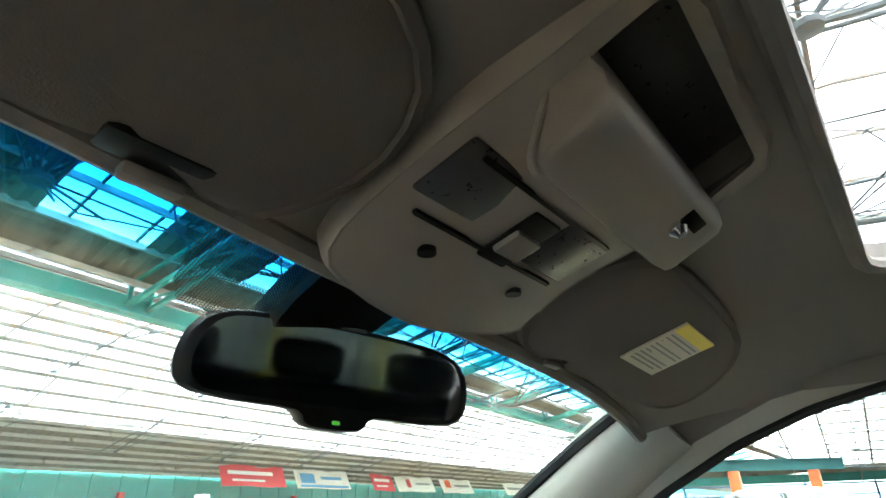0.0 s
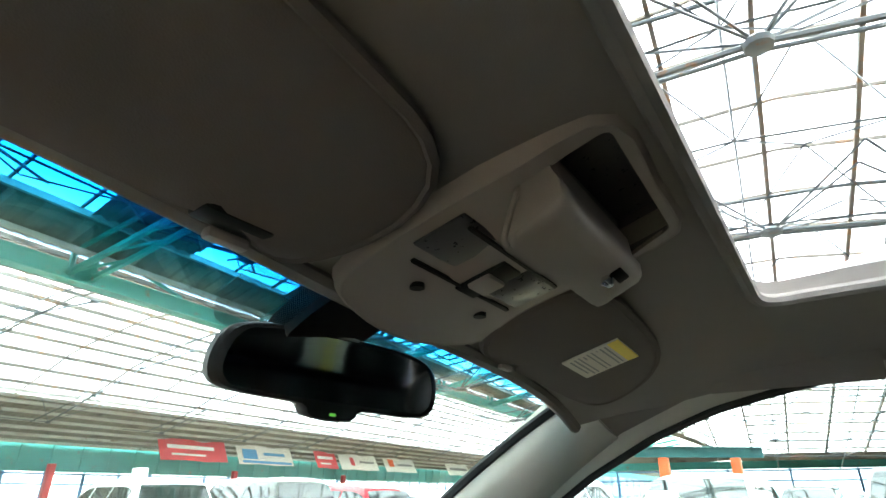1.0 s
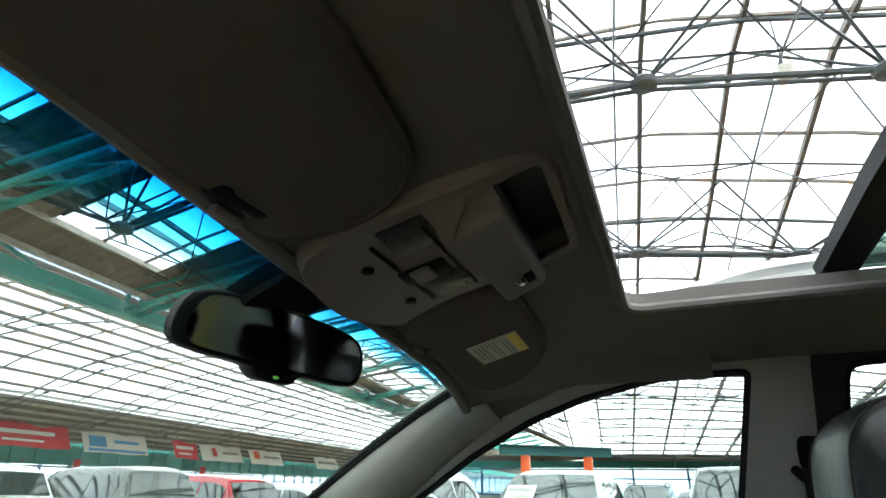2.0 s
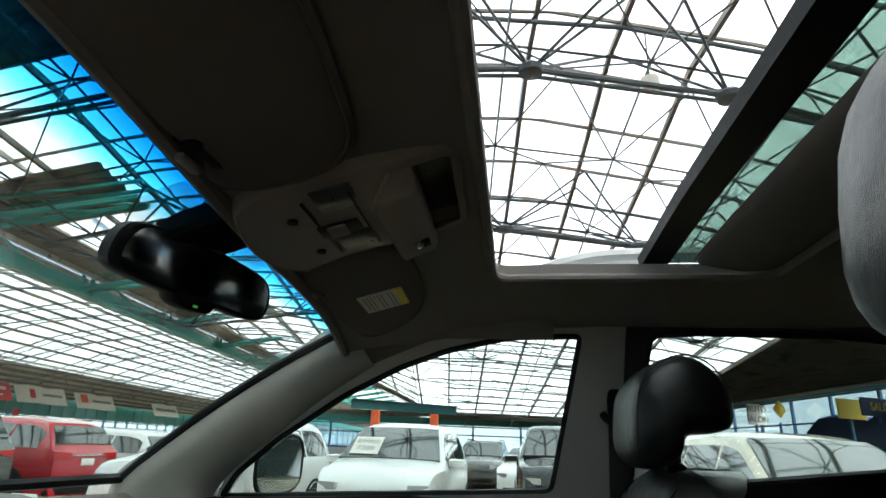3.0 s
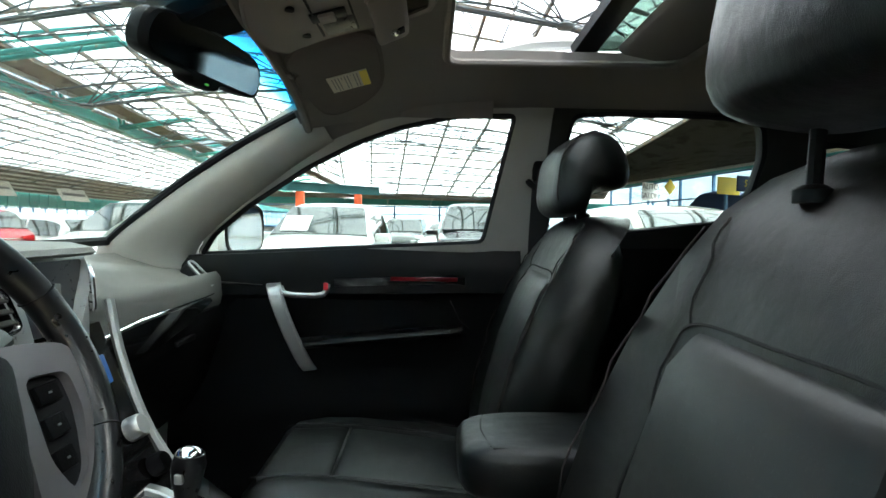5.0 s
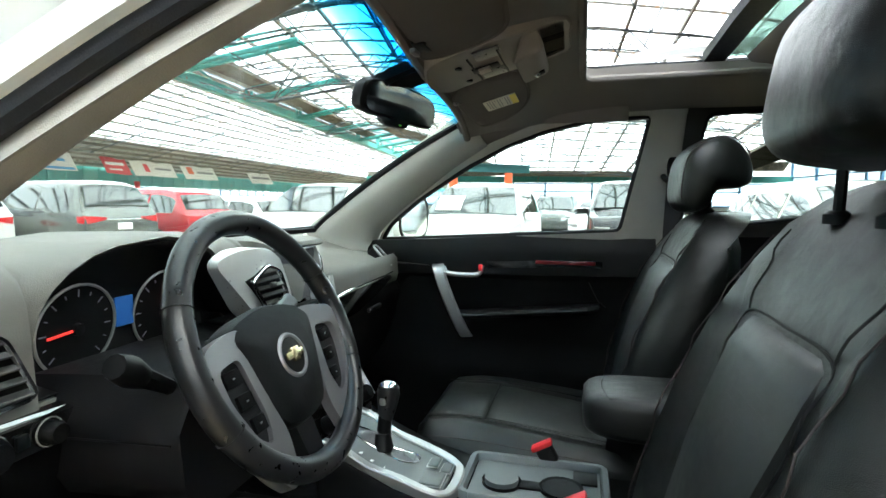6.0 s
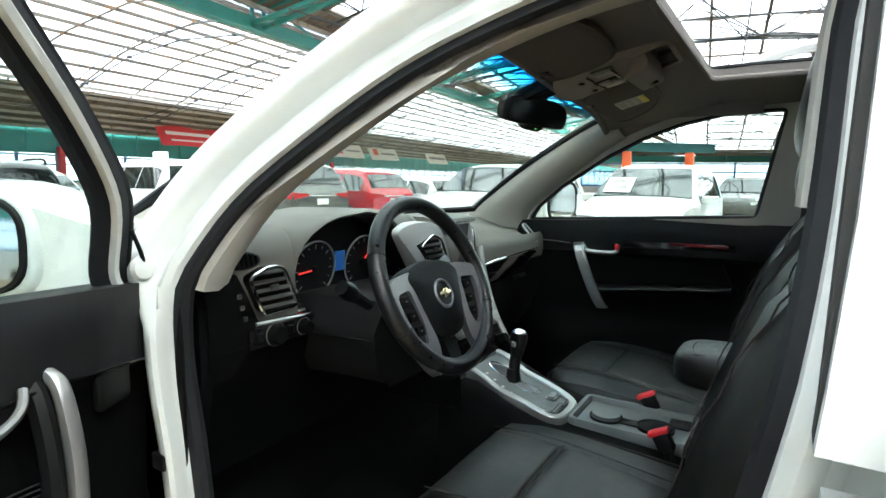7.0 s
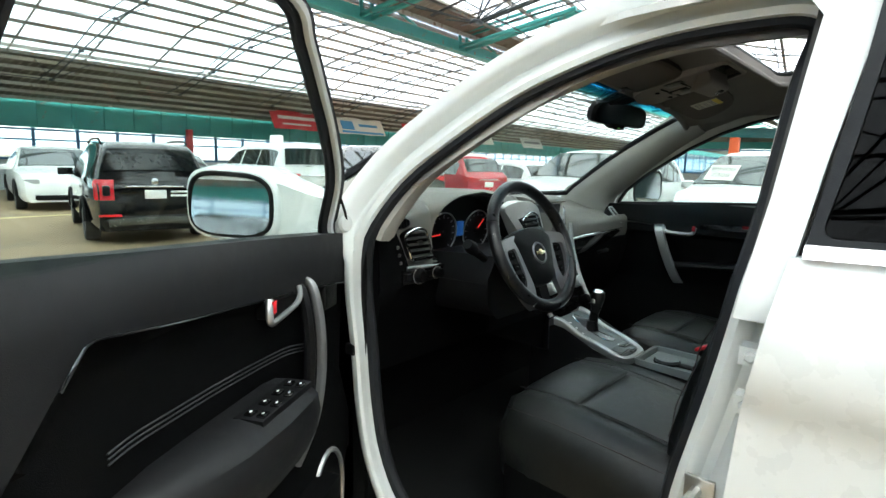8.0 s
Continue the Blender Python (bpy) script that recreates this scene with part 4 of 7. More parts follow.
part("passenger_pillars", plate([(0.70, 1.10), (0.66, 1.24), (0.47, 1.40), (0.25, 1.515), (0.05, 1.545), (-0.9, 1.53), (-1.7, 1.47), (-1.85, 1.10)], [wider(FRONT_WIN), wider(REAR_WIN), wider(QUARTER_WIN)], lambda y, z: (side_x(z) + 0.055, y, z), lambda y, z: (side_x(z) + 0.075, y, z), 0.1), PAINT, car, "white window frames outside")

part("sill_panel", loft([[(x, y, z) for x, z in ((-0.70, 0.20), (-0.83, 0.19), (-0.856, 0.28), (-0.850, 0.37), (-0.80, 0.405), (-0.70, 0.41))] for y in (0.66, 0.60, -0.90, -0.96)]), PAINT, car, "white painted sill under the doors")
part("rear_quarter", plate([(-1.10, 1.23), (-1.10, 0.95), (-1.04, 0.60), (-0.92, 0.40), (-1.05, 0.50), (-1.38, 0.62), (-1.72, 0.45), (-1.82, 1.15), (-1.74, 1.47), (-1.0, 1.545), (-0.9, 1.52), (-1.02, 1.40)], [], lambda y, z: (-(skin_x(z) - 0.004), y, z), lambda y, z: (-(skin_x(z) - 0.03), y, z), 0.12), PAINT, car, "white rear quarter panel")
for x in (-0.80, 0.80):
    for y in (1.38, -1.38):
        w = part("wheel", lathe([(0.20, -0.11), (0.34, -0.10), (0.355, -0.05), (0.355, 0.05), (0.34, 0.10), (0.20, 0.11)], 28, Matrix.Translation((x * 0.97, y, 0.355 + GROUND)) @ Matrix.Rotation(math.pi / 2, 4, "Y")), TYRE, car, "black tyre on an alloy rim")
        part("rim", lathe([(0.02, -0.06), (0.20, -0.09), (0.22, -0.112), (0.22, 0.112), (0.20, 0.09), (0.02, 0.06)], 20, Matrix.Translation((x * 0.97, y, 0.355 + GROUND)) @ Matrix.Rotation(math.pi / 2, 4, "Y")), RIM, w)

# ---- driver's door, swung wide ----
OPEN_DEG = 62.0


def door_lean(z):
    return 0.40 * max(0.0, z - 1.14)


ddoor = thing("driver_door", "open white front door with a black leather lining", "car door", at=pose(-0.79, 0.705, 0, 0, 0, 270 - OPEN_DEG))
# local: x from the hinge along the door, y towards the cabin, z up
PADLINE = [(0.0, 1.006), (0.032, 1.012), (0.136, 1.026), (0.215, 1.036), (0.312, 1.044), (0.532, 1.065), (0.622, 1.076), (0.690, 1.084), (0.712, 1.071), (0.735, 1.045), (0.80, 0.97), (0.90, 0.90), (1.07, 0.85)]


def pad_line(d):
    """Height of the seam between the padded top of the lining and its black insert."""
    return float(np.interp(d, [a for a, _ in PADLINE], [b for _, b in PADLINE]))


def lining_y(d, z):
    """The lining's relief: padded above, hollow in the middle, fuller below."""
    a = 0.0
    if z > 1.09:
        a -= 0.035 * min(1.0, (z - 1.09) / 0.08) ** 2
    line = pad_line(d)
    if z < line - 0.001:
        a -= 0.022 * min(1.0, (line - z) / 0.012)
    if z < 0.80:
        a += 0.03 * min(1.0, (0.80 - z) / 0.1)
    return a


UPPER_PAD = [(-0.003, 1.116), (-0.034, 1.092), (-0.036, 1.08), (-0.024, 1.04), (-0.016, 1.004)] + PADLINE + [(1.08, 0.95), (1.05, 1.20), (0.60, 1.163), (0.30, 1.142)]
INSERT = [(-0.014, 1.003), (0.0, 0.80), (0.02, 0.62), (0.10, 0.45), (0.95, 0.42), (1.05, 0.60), (1.07, 0.848)] + [(d, z - 0.002) for d, z in reversed(PADLINE[:-1])]
part("upper_pad", plate(UPPER_PAD, [], lambda d, z: (d, lining_y(d, z), z), lambda d, z: (d, -0.06, z), 0.028), LINING, ddoor, "dark grey padded top of the door lining")
part("door_lining", plate(INSERT, [], lambda d, z: (d, lining_y(d, z), z), lambda d, z: (d, -0.06, z), 0.028), INSERTCLOTH, ddoor, "black door lining insert")
part("crease", tube([(0.728, -0.016, 1.032), (0.75, -0.012, 1.034), (0.775, -0.004, 1.035)], 0.0016, 5), PIANO, ddoor)
part("door_shell", plate([(0.02, 1.08), (0.02, 0.40), (1.10, 0.38), (1.16, 0.8), (1.13, 1.155), (0.6, 1.12), (0.3, 1.10)], [], lambda d, z: (d, -0.062, z), lambda d, z: (d, -0.062 - 0.075 - 0.03 * math.sin(math.pi * min(1, max(0, (z - 0.4) / 0.8))), z), 0.08), PAINT, ddoor, "white painted door outside")
strip = [(d, lining_y(d, z + 0.02) + 0.004, z) for d, z in PADLINE[1:10]]
part("trim_strip", tube(smooth_path(strip, 4), 0.0022, 6), PIANO, ddoor, "thin glossy black trim strip")
for dz in (0.0, -0.007, -0.014):
    part("stitched_seam", tube(smooth_path([(d, lining_y(d, z) + 0.003, z + dz) for d, z in ((0.18, 0.914), (0.264, 0.930), (0.437, 0.940), (0.562, 0.942), (0.621, 0.942), (0.662, 0.937))], 4), 0.0013, 5), WEB, ddoor, "grey stitched seam")
grip = smooth_path([(0.194, -0.012, 1.048), (0.200, 0.012, 1.036), (0.206, 0.028, 0.98), (0.210, 0.034, 0.92), (0.217, 0.034, 0.85), (0.233, 0.028, 0.78), (0.255, 0.004, 0.70)], 5)
part("pull_handle", tube(grip, [0.012 + 0.003 * math.sin(math.pi * k / (len(grip) - 1)) for k in range(len(grip))], 10, flat=0.7), SILVER, ddoor, "silver curved pull handle")
part("pull_handle_back", tube([p + Vector((0.018, -0.014, -0.004)) for p in grip], 0.012, 8), BLACK, ddoor)
part("lever", tube(smooth_path([(0.240, 0.004, 1.046), (0.252, 0.012, 1.032), (0.272, 0.014, 1.021), (0.315, 0.014, 1.013), (0.352, 0.013, 1.008), (0.357, 0.012, 1.024), (0.348, 0.008, 1.047)], 4), 0.0065, 8, flat=0.8), SILVER, ddoor, "silver door lever")
part("lever_bowl", plate(rounded([(0.222, 1.030), (0.345, 1.040), (0.345, 1.008), (0.245, 1.012)], 0.008), [], lambda d, z: (d, 0.001, z), lambda d, z: (d, -0.02, z), 0.04), BLACK, ddoor)
part("unlocked_mark", B((0.346, 0.014, 1.034), (0.012, 0.004, 0.022), 0.001), REDPL, ddoor, "red unlocked mark on the lever")
part("tweeter_cover", B((0.082, -0.010, 0.990), (0.062, 0.016, 0.052), 0.007), LEATHER, ddoor, "small black tweeter cover")
arm = []
for d, zt, k in ((0.26, 0.84, 0.35), (0.268, 0.868, 0.7), (0.285, 0.882, 0.92), (0.33, 0.888, 1.05), (0.42, 0.888, 1.1), (0.52, 0.888, 1.05), (0.60, 0.886, 0.85), (0.66, 0.878, 0.55), (0.70, 0.86, 0.2)):
    arm.append([(d, -0.03 + (y + 0.03) * k, zt + z) for y, z in ((-0.03, -0.17), (0.010, -0.165), (0.045, -0.13), (0.068, -0.085), (0.076, -0.045), (0.070, -0.016), (0.050, -0.002), (0.015, 0.004), (-0.03, 0.0))])
part("armrest", loft(arm), LINING, ddoor, "black leather armrest")
sw = part("switch_panel", loft([[(d, y, z) for y, z in ((0.008, 0.884), (0.060, 0.884), (0.058, 0.8925), (0.010, 0.8925))] for d in (0.300, 0.310, 0.38, 0.45, 0.462)]), BLACK, ddoor, "black window switch panel")
for k in range(4):
    for j in range(2):
        d, y = 0.322 + 0.0402 * k, 0.027 + 0.021 * j
        part("window_switch", B((d, y, 0.893), (0.020, 0.014, 0.006), 0.002), PIANO, sw)
        part("switch_mark", B((d, y, 0.8962), (0.005, 0.0025, 0.001)), SIGNWHITE, sw)
part("door_pocket", loft([[(d, y, z) for y, z in ((-0.04, 0.64), (0.05, 0.63), (0.055, 0.50), (-0.04, 0.46))] for d in (0.16, 0.3, 0.7, 0.95)]), DARK, ddoor)
part("speaker_ring", tube([(0.13 + 0.075 * math.cos(k * math.pi / 12), 0.01, 0.55 + 0.11 * math.sin(k * math.pi / 12)) for k in range(24)], 0.006, 6, True), SILVER, ddoor, "silver ring round the door speaker")

# window frame and glass of the open door
FRAME_A = [(0.0, 1.113), (0.006, 1.14), (0.055, 1.240), (0.166, 1.330), (0.288, 1.409), (0.364, 1.456), (0.425, 1.492), (0.66, 1.525), (0.80, 1.52), (0.86, 1.47), (0.90, 1.19)]
FRAME_B = [(0.062, 1.113), (0.078, 1.142), (0.118, 1.232), (0.215, 1.318), (0.325, 1.392), (0.402, 1.441), (0.474, 1.479), (0.67, 1.485), (0.77, 1.48), (0.80, 1.45), (0.84, 1.185)]
for nm, shift, mat, r in (("frame_rubber", 0.0, RUBBER, 0.005), ("frame_rubber", 1.0, RUBBER, 0.006)):
    pts = [(mix(a[0], b[0], shift), door_lean(mix(a[1], b[1], shift)) - 0.03, mix(a[1], b[1], shift)) for a, b in zip(FRAME_A, FRAME_B)]
    part(nm, tube(smooth_path(pts, 4), r, 6), mat, ddoor)
fa, fb = smooth_path([(a, door_lean(z) - 0.03, z) for a, z in FRAME_A], 4), smooth_path([(a, door_lean(z) - 0.03, z) for a, z in FRAME_B], 4)
secs = []
for a, b in zip(fa, fb):
    i = Vector((0, 0.007, 0.002))
    secs.append([a - i, a.lerp(b, 0.15) + i * 0.9, a.lerp(b, 0.42) + i * 1.3, a.lerp(b, 0.5) + i * 0.2, a.lerp(b, 0.6) + i, b + i * 0.3, b - i])
part("window_frame", loft(secs), RUBBER, ddoor, "black window frame of the door")
part("frame_bright_strip", tube([a.lerp(b, 0.60) + Vector((0, 0.008, 0.002)) for a, b in zip(fa, fb)], 0.0075, 6), JAMB, ddoor, "white painted strip along the window frame")
glass = [(p.x, p.z) for p in fb] + [(0.84, 1.15), (0.062, 1.10)]
ob = part("window_glass", plate(glass, [], lambda d, z: (d, door_lean(z) - 0.035, z), lambda d, z: (d, door_lean(z) - 0.039, z), 0.2), PANE, ddoor)
ob.visible_shadow = False


def door_mirror(name, label, m, flip, tilt=0.0):
    """A wing mirror: rounded housing, glass and foot. Local: x outward from the car, y back, z up."""
    t = thing(name, label, "door mirror", "door mirrors", at=m)
    f = -1 if flip else 1
    secs = []
    for y, k, zoff in ((0.006, 0.97, 0), (0.0, 1.03, 0), (-0.045, 1.10, 0), (-0.10, 1.10, 0.003), (-0.15, 0.98, 0.005), (-0.18, 0.76, 0.007), (-0.195, 0.42, 0.008)):
        sec = []
        for j in range(28):
            a = 2 * math.pi * j / 28
            c, s = math.cos(a), math.sin(a)
            x = math.copysign(abs(c) ** 0.55, c) * 0.118 * k
            z = math.copysign(abs(s) ** 0.6, s) * 0.082 * k * (1.0 + 0.10 * (c if s > 0 else -0.3 * c))
            sec.append((f * x, y, z + zoff))
        secs.append(sec)
    part("housing", loft(secs), PAINT, t, "white mirror housing")
    rim, gl = [], []
    for j in range(28):
        a = 2 * math.pi * j / 28
        c, s = math.cos(a), math.sin(a)
        x, z = math.copysign(abs(c) ** 0.55, c) * 0.106, math.copysign(abs(s) ** 0.6, s) * 0.071 * (1.0 + 0.10 * (c if s > 0 else -0.3 * c))
        rim.append((f * x, 0.007, z))
        gl.append((f * x * 0.97, z * 0.97))
    part("rim", tube(rim, 0.006, 6, True), BLACK, t)
    bm = bmesh.new()
    loft([[(x, 0.003, z) for x, z in gl], [(x, 0.010 - math.tan(tilt) * z, z) for x, z in gl]], bm)
    part("mirror_glass", bm, MIRROR, t, "mirror glass reflecting the hall", smooth=False)
    part("foot", loft([[(f * x, y, z) for y, z in ((-0.10, -0.072), (-0.012, -0.078), (-0.004, zt * 0.75), (-0.03, zt), (-0.085, zt))] for x, zt in ((-0.075, 0.078), (-0.12, 0.070), (-0.17, 0.050), (-0.23, 0.030))]), PAINT, t)
    return t


door_mirror("door_mirror", "white door mirror on the open driver door", ddoor.matrix_world @ pose(0.0, -0.29, 1.167, 0, 0, -90), False, 0.070)
door_mirror("door_mirror", "white door mirror outside the passenger window", pose(1.015, 0.735, 1.188, 0, 0, 171) @ Matrix.Diagonal((1.1, 1.05, 1.05, 1)), True, 0.03)

# ---- rear door behind the driver ----
rdoor = thing("rear_door", "closed white rear door with dark tinted window", "car door")
RD = [(-0.150, 1.181), (-0.135, 1.06), (-0.122, 0.98), (-0.115, 0.86), (-0.11, 0.40), (-0.9, 0.38), (-1.05, 0.6), (-1.12, 0.95), (-1.12, 1.22), (-0.6, 1.20)]


def rear_skin(y, z):
    return skin_x(z) + 0.012 - (0.022 if z < 1.0 else 0.022 * max(0, 1 - (z - 1.0) / 0.02)) - 0.012 * max(0.0, (z - 1.05) / 0.12) ** 2


part("door_skin", plate(RD, [], lambda y, z: (-rear_skin(y, z), y, z), lambda y, z: (-(skin_x(z) - 0.03), y, z), 0.03), PAINT, rdoor, "white door skin with a sharp crease")
RW = rounded([(-0.175, 1.205), (-0.190, 1.30), (-0.204, 1.42), (-0.213, 1.52), (-0.6, 1.53), (-0.9, 1.48), (-1.02, 1.36), (-1.02, 1.23)], 0.02)
part("window_frame", plate([(-0.16, 1.17), (-0.174, 1.30), (-0.187, 1.42), (-0.195, 1.54), (-0.6, 1.555), (-1.0, 1.51), (-1.12, 1.36), (-1.12, 1.21), (-0.6, 1.185)], [RW], lambda y, z: (-(skin_x(z) - 0.004), y, z), lambda y, z: (-(skin_x(z) - 0.03), y, z), 0.08), RUBBER, rdoor, "black window frame")
ob = part("window_glass", plate(RW, [], lambda y, z: (-(skin_x(z) - 0.012), y, z), lambda y, z: (-(skin_x(z) - 0.016), y, z), 0.2), TINTED, rdoor, "dark tinted glass")
part("chrome_strip", loft([[(-(skin_x(z) + o), y, z) for z, o in ((1.182 + k, 0.0), (1.182 + k, 0.007), (1.194 + k, 0.006), (1.198 + k, 0.0))] for y, k in ((-0.163, 0.0), (-0.4, 0.008), (-0.8, 0.018), (-1.1, 0.024))]), CHROME, rdoor, "chrome strip under the window")
for z in (1.05, 0.985):
    h = part("hinge", loft([[(-x, y, z + dz) for x, dz in ((0.80, -0.014), (0.822, -0.012), (0.822, 0.012), (0.80, 0.014))] for y in (-0.108, -0.115, -0.14)]), JAMB, rdoor, "white painted hinge leaf")
    part("bolt", lathe([(0.008, 0), (0.008, 0.005), (0.005, 0.008)], 6, Matrix.Translation((-0.821, -0.122, z)) @ Matrix.Rotation(-math.pi / 2, 4, "Y")), JAMB, h)
striker = thing("door_striker", "plated steel door striker bolted to the jamb", "striker")
part("loop", tube(smooth_path([(-0.815, -0.075, 0.845), (-0.86, -0.075, 0.845), (-0.872, -0.078, 0.838), (-0.86, -0.08, 0.825), (-0.815, -0.08, 0.825)], 4), 0.008, 8), STEEL, striker)
part("plate", B((-0.815, -0.078, 0.835), (0.008, 0.04, 0.06), 0.003), STEEL, striker)

# ---- passenger door lining ----
pdoor = thing("passenger_door", "closed front door with black lining and silver pull", "car door")


def pass_x(y, z):
    a = 0.0
    if z > 1.10:
        a += 0.03 * min(1.0, (z - 1.10) / 0.06) ** 2
    if z < 1.02 + 0.02 * (0.5 - y):
        a += 0.02 * min(1.0, (1.02 + 0.02 * (0.5 - y) - z) / 0.012)
    if z < 0.80:
        a -= 0.035 * min(1.0, (0.80 - z) / 0.08)
    return 0.742 + a


SEAM_Y = [(0.82, 1.014), (0.5, 1.020), (0.0, 1.030), (-0.10, 1.032)]
part("upper_pad", plate([(0.80, 1.12), (0.62, 1.128), (0.0, 1.163), (-0.10, 1.165)] + [(y, z) for y, z in reversed(SEAM_Y)], [], lambda y, z: (pass_x(y, z), y, z), lambda y, z: (0.80, y, z), 0.03), VINYL, pdoor, "dark padded top of the door lining")
part("door_lining", plate([(y, z - 0.002) for y, z in SEAM_Y] + [(-0.10, 0.45), (0.60, 0.42), (0.84, 0.6)], [], lambda y, z: (pass_x(y, z), y, z), lambda y, z: (0.80, y, z), 0.03), INSERTCLOTH, pdoor, "black door lining insert")
part("trim_strip", loft([[(x, y, z + dz) for x, dz in ((0.76, -0.012), (0.738, -0.010), (0.735, 0.012), (0.76, 0.016))] for y, z in ((0.40, 1.052), (0.30, 1.056), (0.15, 1.062), (0.08, 1.064), (0.05, 1.06))]), PIANO, pdoor, "glossy black trim strip with a red glint")
part("trim_end", B((0.737, 0.16, 1.066), (0.004, 0.18, 0.012), 0.0015), REDINLAY, pdoor, "dark red inlay of the strip")
grip = smooth_path([(0.734, 0.560, 1.050), (0.716, 0.553, 1.032), (0.706, 0.530, 0.972), (0.708, 0.500, 0.900), (0.722, 0.475, 0.842), (0.742, 0.464, 0.816)], 4)
part("pull_handle", loft([[(q.x + dx, q.y + dy, q.z - 0.1 * dy) for dx, dy in ((0.008, -0.018), (-0.001, -0.019), (-0.006, -0.014), (-0.007, 0.014), (-0.001, 0.019), (0.008, 0.018))] for q in grip]), SILVER, pdoor, "flat silver slanting pull handle")
part("door_lever", tube(smooth_path([(0.728, 0.54, 1.042), (0.722, 0.525, 1.024), (0.722, 0.47, 1.020), (0.722, 0.425, 1.024), (0.724, 0.415, 1.05)], 4), 0.008, 8), SILVER, pdoor, "silver door lever")
part("unlocked_mark", B((0.716, 0.418, 1.045), (0.005, 0.012, 0.02), 0.001), REDPL, pdoor, "red unlocked mark")
part("chrome_line", tube([(0.738, 0.80, 1.062), (0.737, 0.70, 1.050), (0.737, 0.59, 1.043)], 0.003, 6), CHROME, pdoor)
part("armrest_ledge", loft([[(0.768 + (x - 0.768) * k, y, 0.890 + 0.1 * (0.48 - y) + dz) for x, dz in ((0.768, -0.014), (0.722, -0.014), (0.704, -0.009), (0.696, 0.0), (0.702, 0.007), (0.72, 0.010), (0.768, 0.010))] for y, k in ((0.50, 0.5), (0.47, 0.9), (0.42, 1.0), (0.2, 1.0), (0.09, 1.0), (0.055, 0.5))]), LEATHER, pdoor, "black padded ledge")
part("seam", tube([(0.762, 0.10, 1.03), (0.762, 0.06, 0.95), (0.762, 0.035, 0.93)], 0.002, 5), GROOVE, pdoor)
rp = thing("rear_passenger_door", "closed rear door with plain black lining", "car door")
part("door_lining", plate([(-0.14, 1.165), (-0.40, 1.192), (-0.66, 1.222), (-0.99, 1.262), (-1.3, 1.27), (-1.3, 0.45), (-0.14, 0.45)], [], lambda y, z: (0.742 + (0.03 * min(1.0, (z - 1.12) / 0.06) ** 2 if z > 1.12 else 0), y, z), lambda y, z: (0.80, y, z), 0.06), VINYL, rp, "black door lining")
lrp = thing("rear_driver_side_lining", "black lining inside the rear door", "door lining")
part("lining", plate([(-0.14, 1.165), (-0.66, 1.20), (-1.3, 1.24), (-1.3, 0.45), (-0.14, 0.45)], [], lambda y, z: (-0.742, y, z), lambda y, z: (-0.79, y, z), 0.15), DARK, lrp)

# ---- dashboard ----
dash = thing("dashboard", "dark grey moulded dashboard with black lower half", "dashboard")
CREST = [(-0.72, 1.13), (-0.62, 1.166), (-0.52, 1.182), (-0.40, 1.195), (-0.28, 1.202), (-0.17, 1.196), (-0.06, 1.180), (0.05, 1.168), (0.17, 1.152), (0.37, 1.128), (0.57, 1.105), (0.72, 1.088)]
# The arched lip of the hood over the instruments: (x, height).
LIP = [(-0.512, 1.030), (-0.507, 1.090), (-0.497, 1.120), (-0.480, 1.143), (-0.455, 1.163), (-0.42, 1.180), (-0.38, 1.190), (-0.29, 1.197), (-0.23, 1.188), (-0.19, 1.168), (-0.16, 1.140), (-0.137, 1.108), (-0.115, 1.070), (-0.100, 1.030)]


def lip_z(x):
    return float(np.interp(x, [p[0] for p in LIP], [p[1] for p in LIP]))


def dash_section(x, dial):
    """From the windscreen over the crest and down the front to the knees; under the hood it turns in to the instruments."""
    zc = curve(CREST, x)
    yb = 1.13 - 0.17 * (x / 0.715) ** 2
    k = min(1.0, max(0.0, (x - 0.12) / 0.2))
    bulge = 0.035 * math.exp(-((x - 0.02) / 0.14) ** 2)
    head = [(yb, 1.125), (mix(yb, 0.78, 0.5), zc - 0.004 + 0.008 * k), (mix(0.80, 0.85, k), zc)]
    tail = [(0.755 - bulge, 0.93), (0.82, 0.72), (0.94, 0.70), (0.96, 1.05)]
    if dial:
        zl = lip_z(x)
        zt = max(zl + 0.005, zc - 0.016)
        return head + [(0.748, mix(zt, zc, 0.75)), (0.722, zt), (0.711, mix(zt, zl, 0.5)), (0.708, zl), (0.714, zl - 0.004), (0.792, zl - 0.008), (0.790, 1.026), (0.706, 1.018), (0.70, 0.995)] + tail
    return head + [(mix(0.735, 0.79, k), zc - 0.006), (mix(0.714, 0.75, k), zc - 0.024), (mix(0.704, 0.728, k) - bulge, zc - 0.05), (mix(0.70, 0.712, k) - bulge, 1.080), (0.699 - bulge, 1.065), (0.698 - bulge, 1.050), (0.697 - bulge, 1.035), (0.695 - bulge, 1.018), (0.70 - bulge, 0.995)] + tail


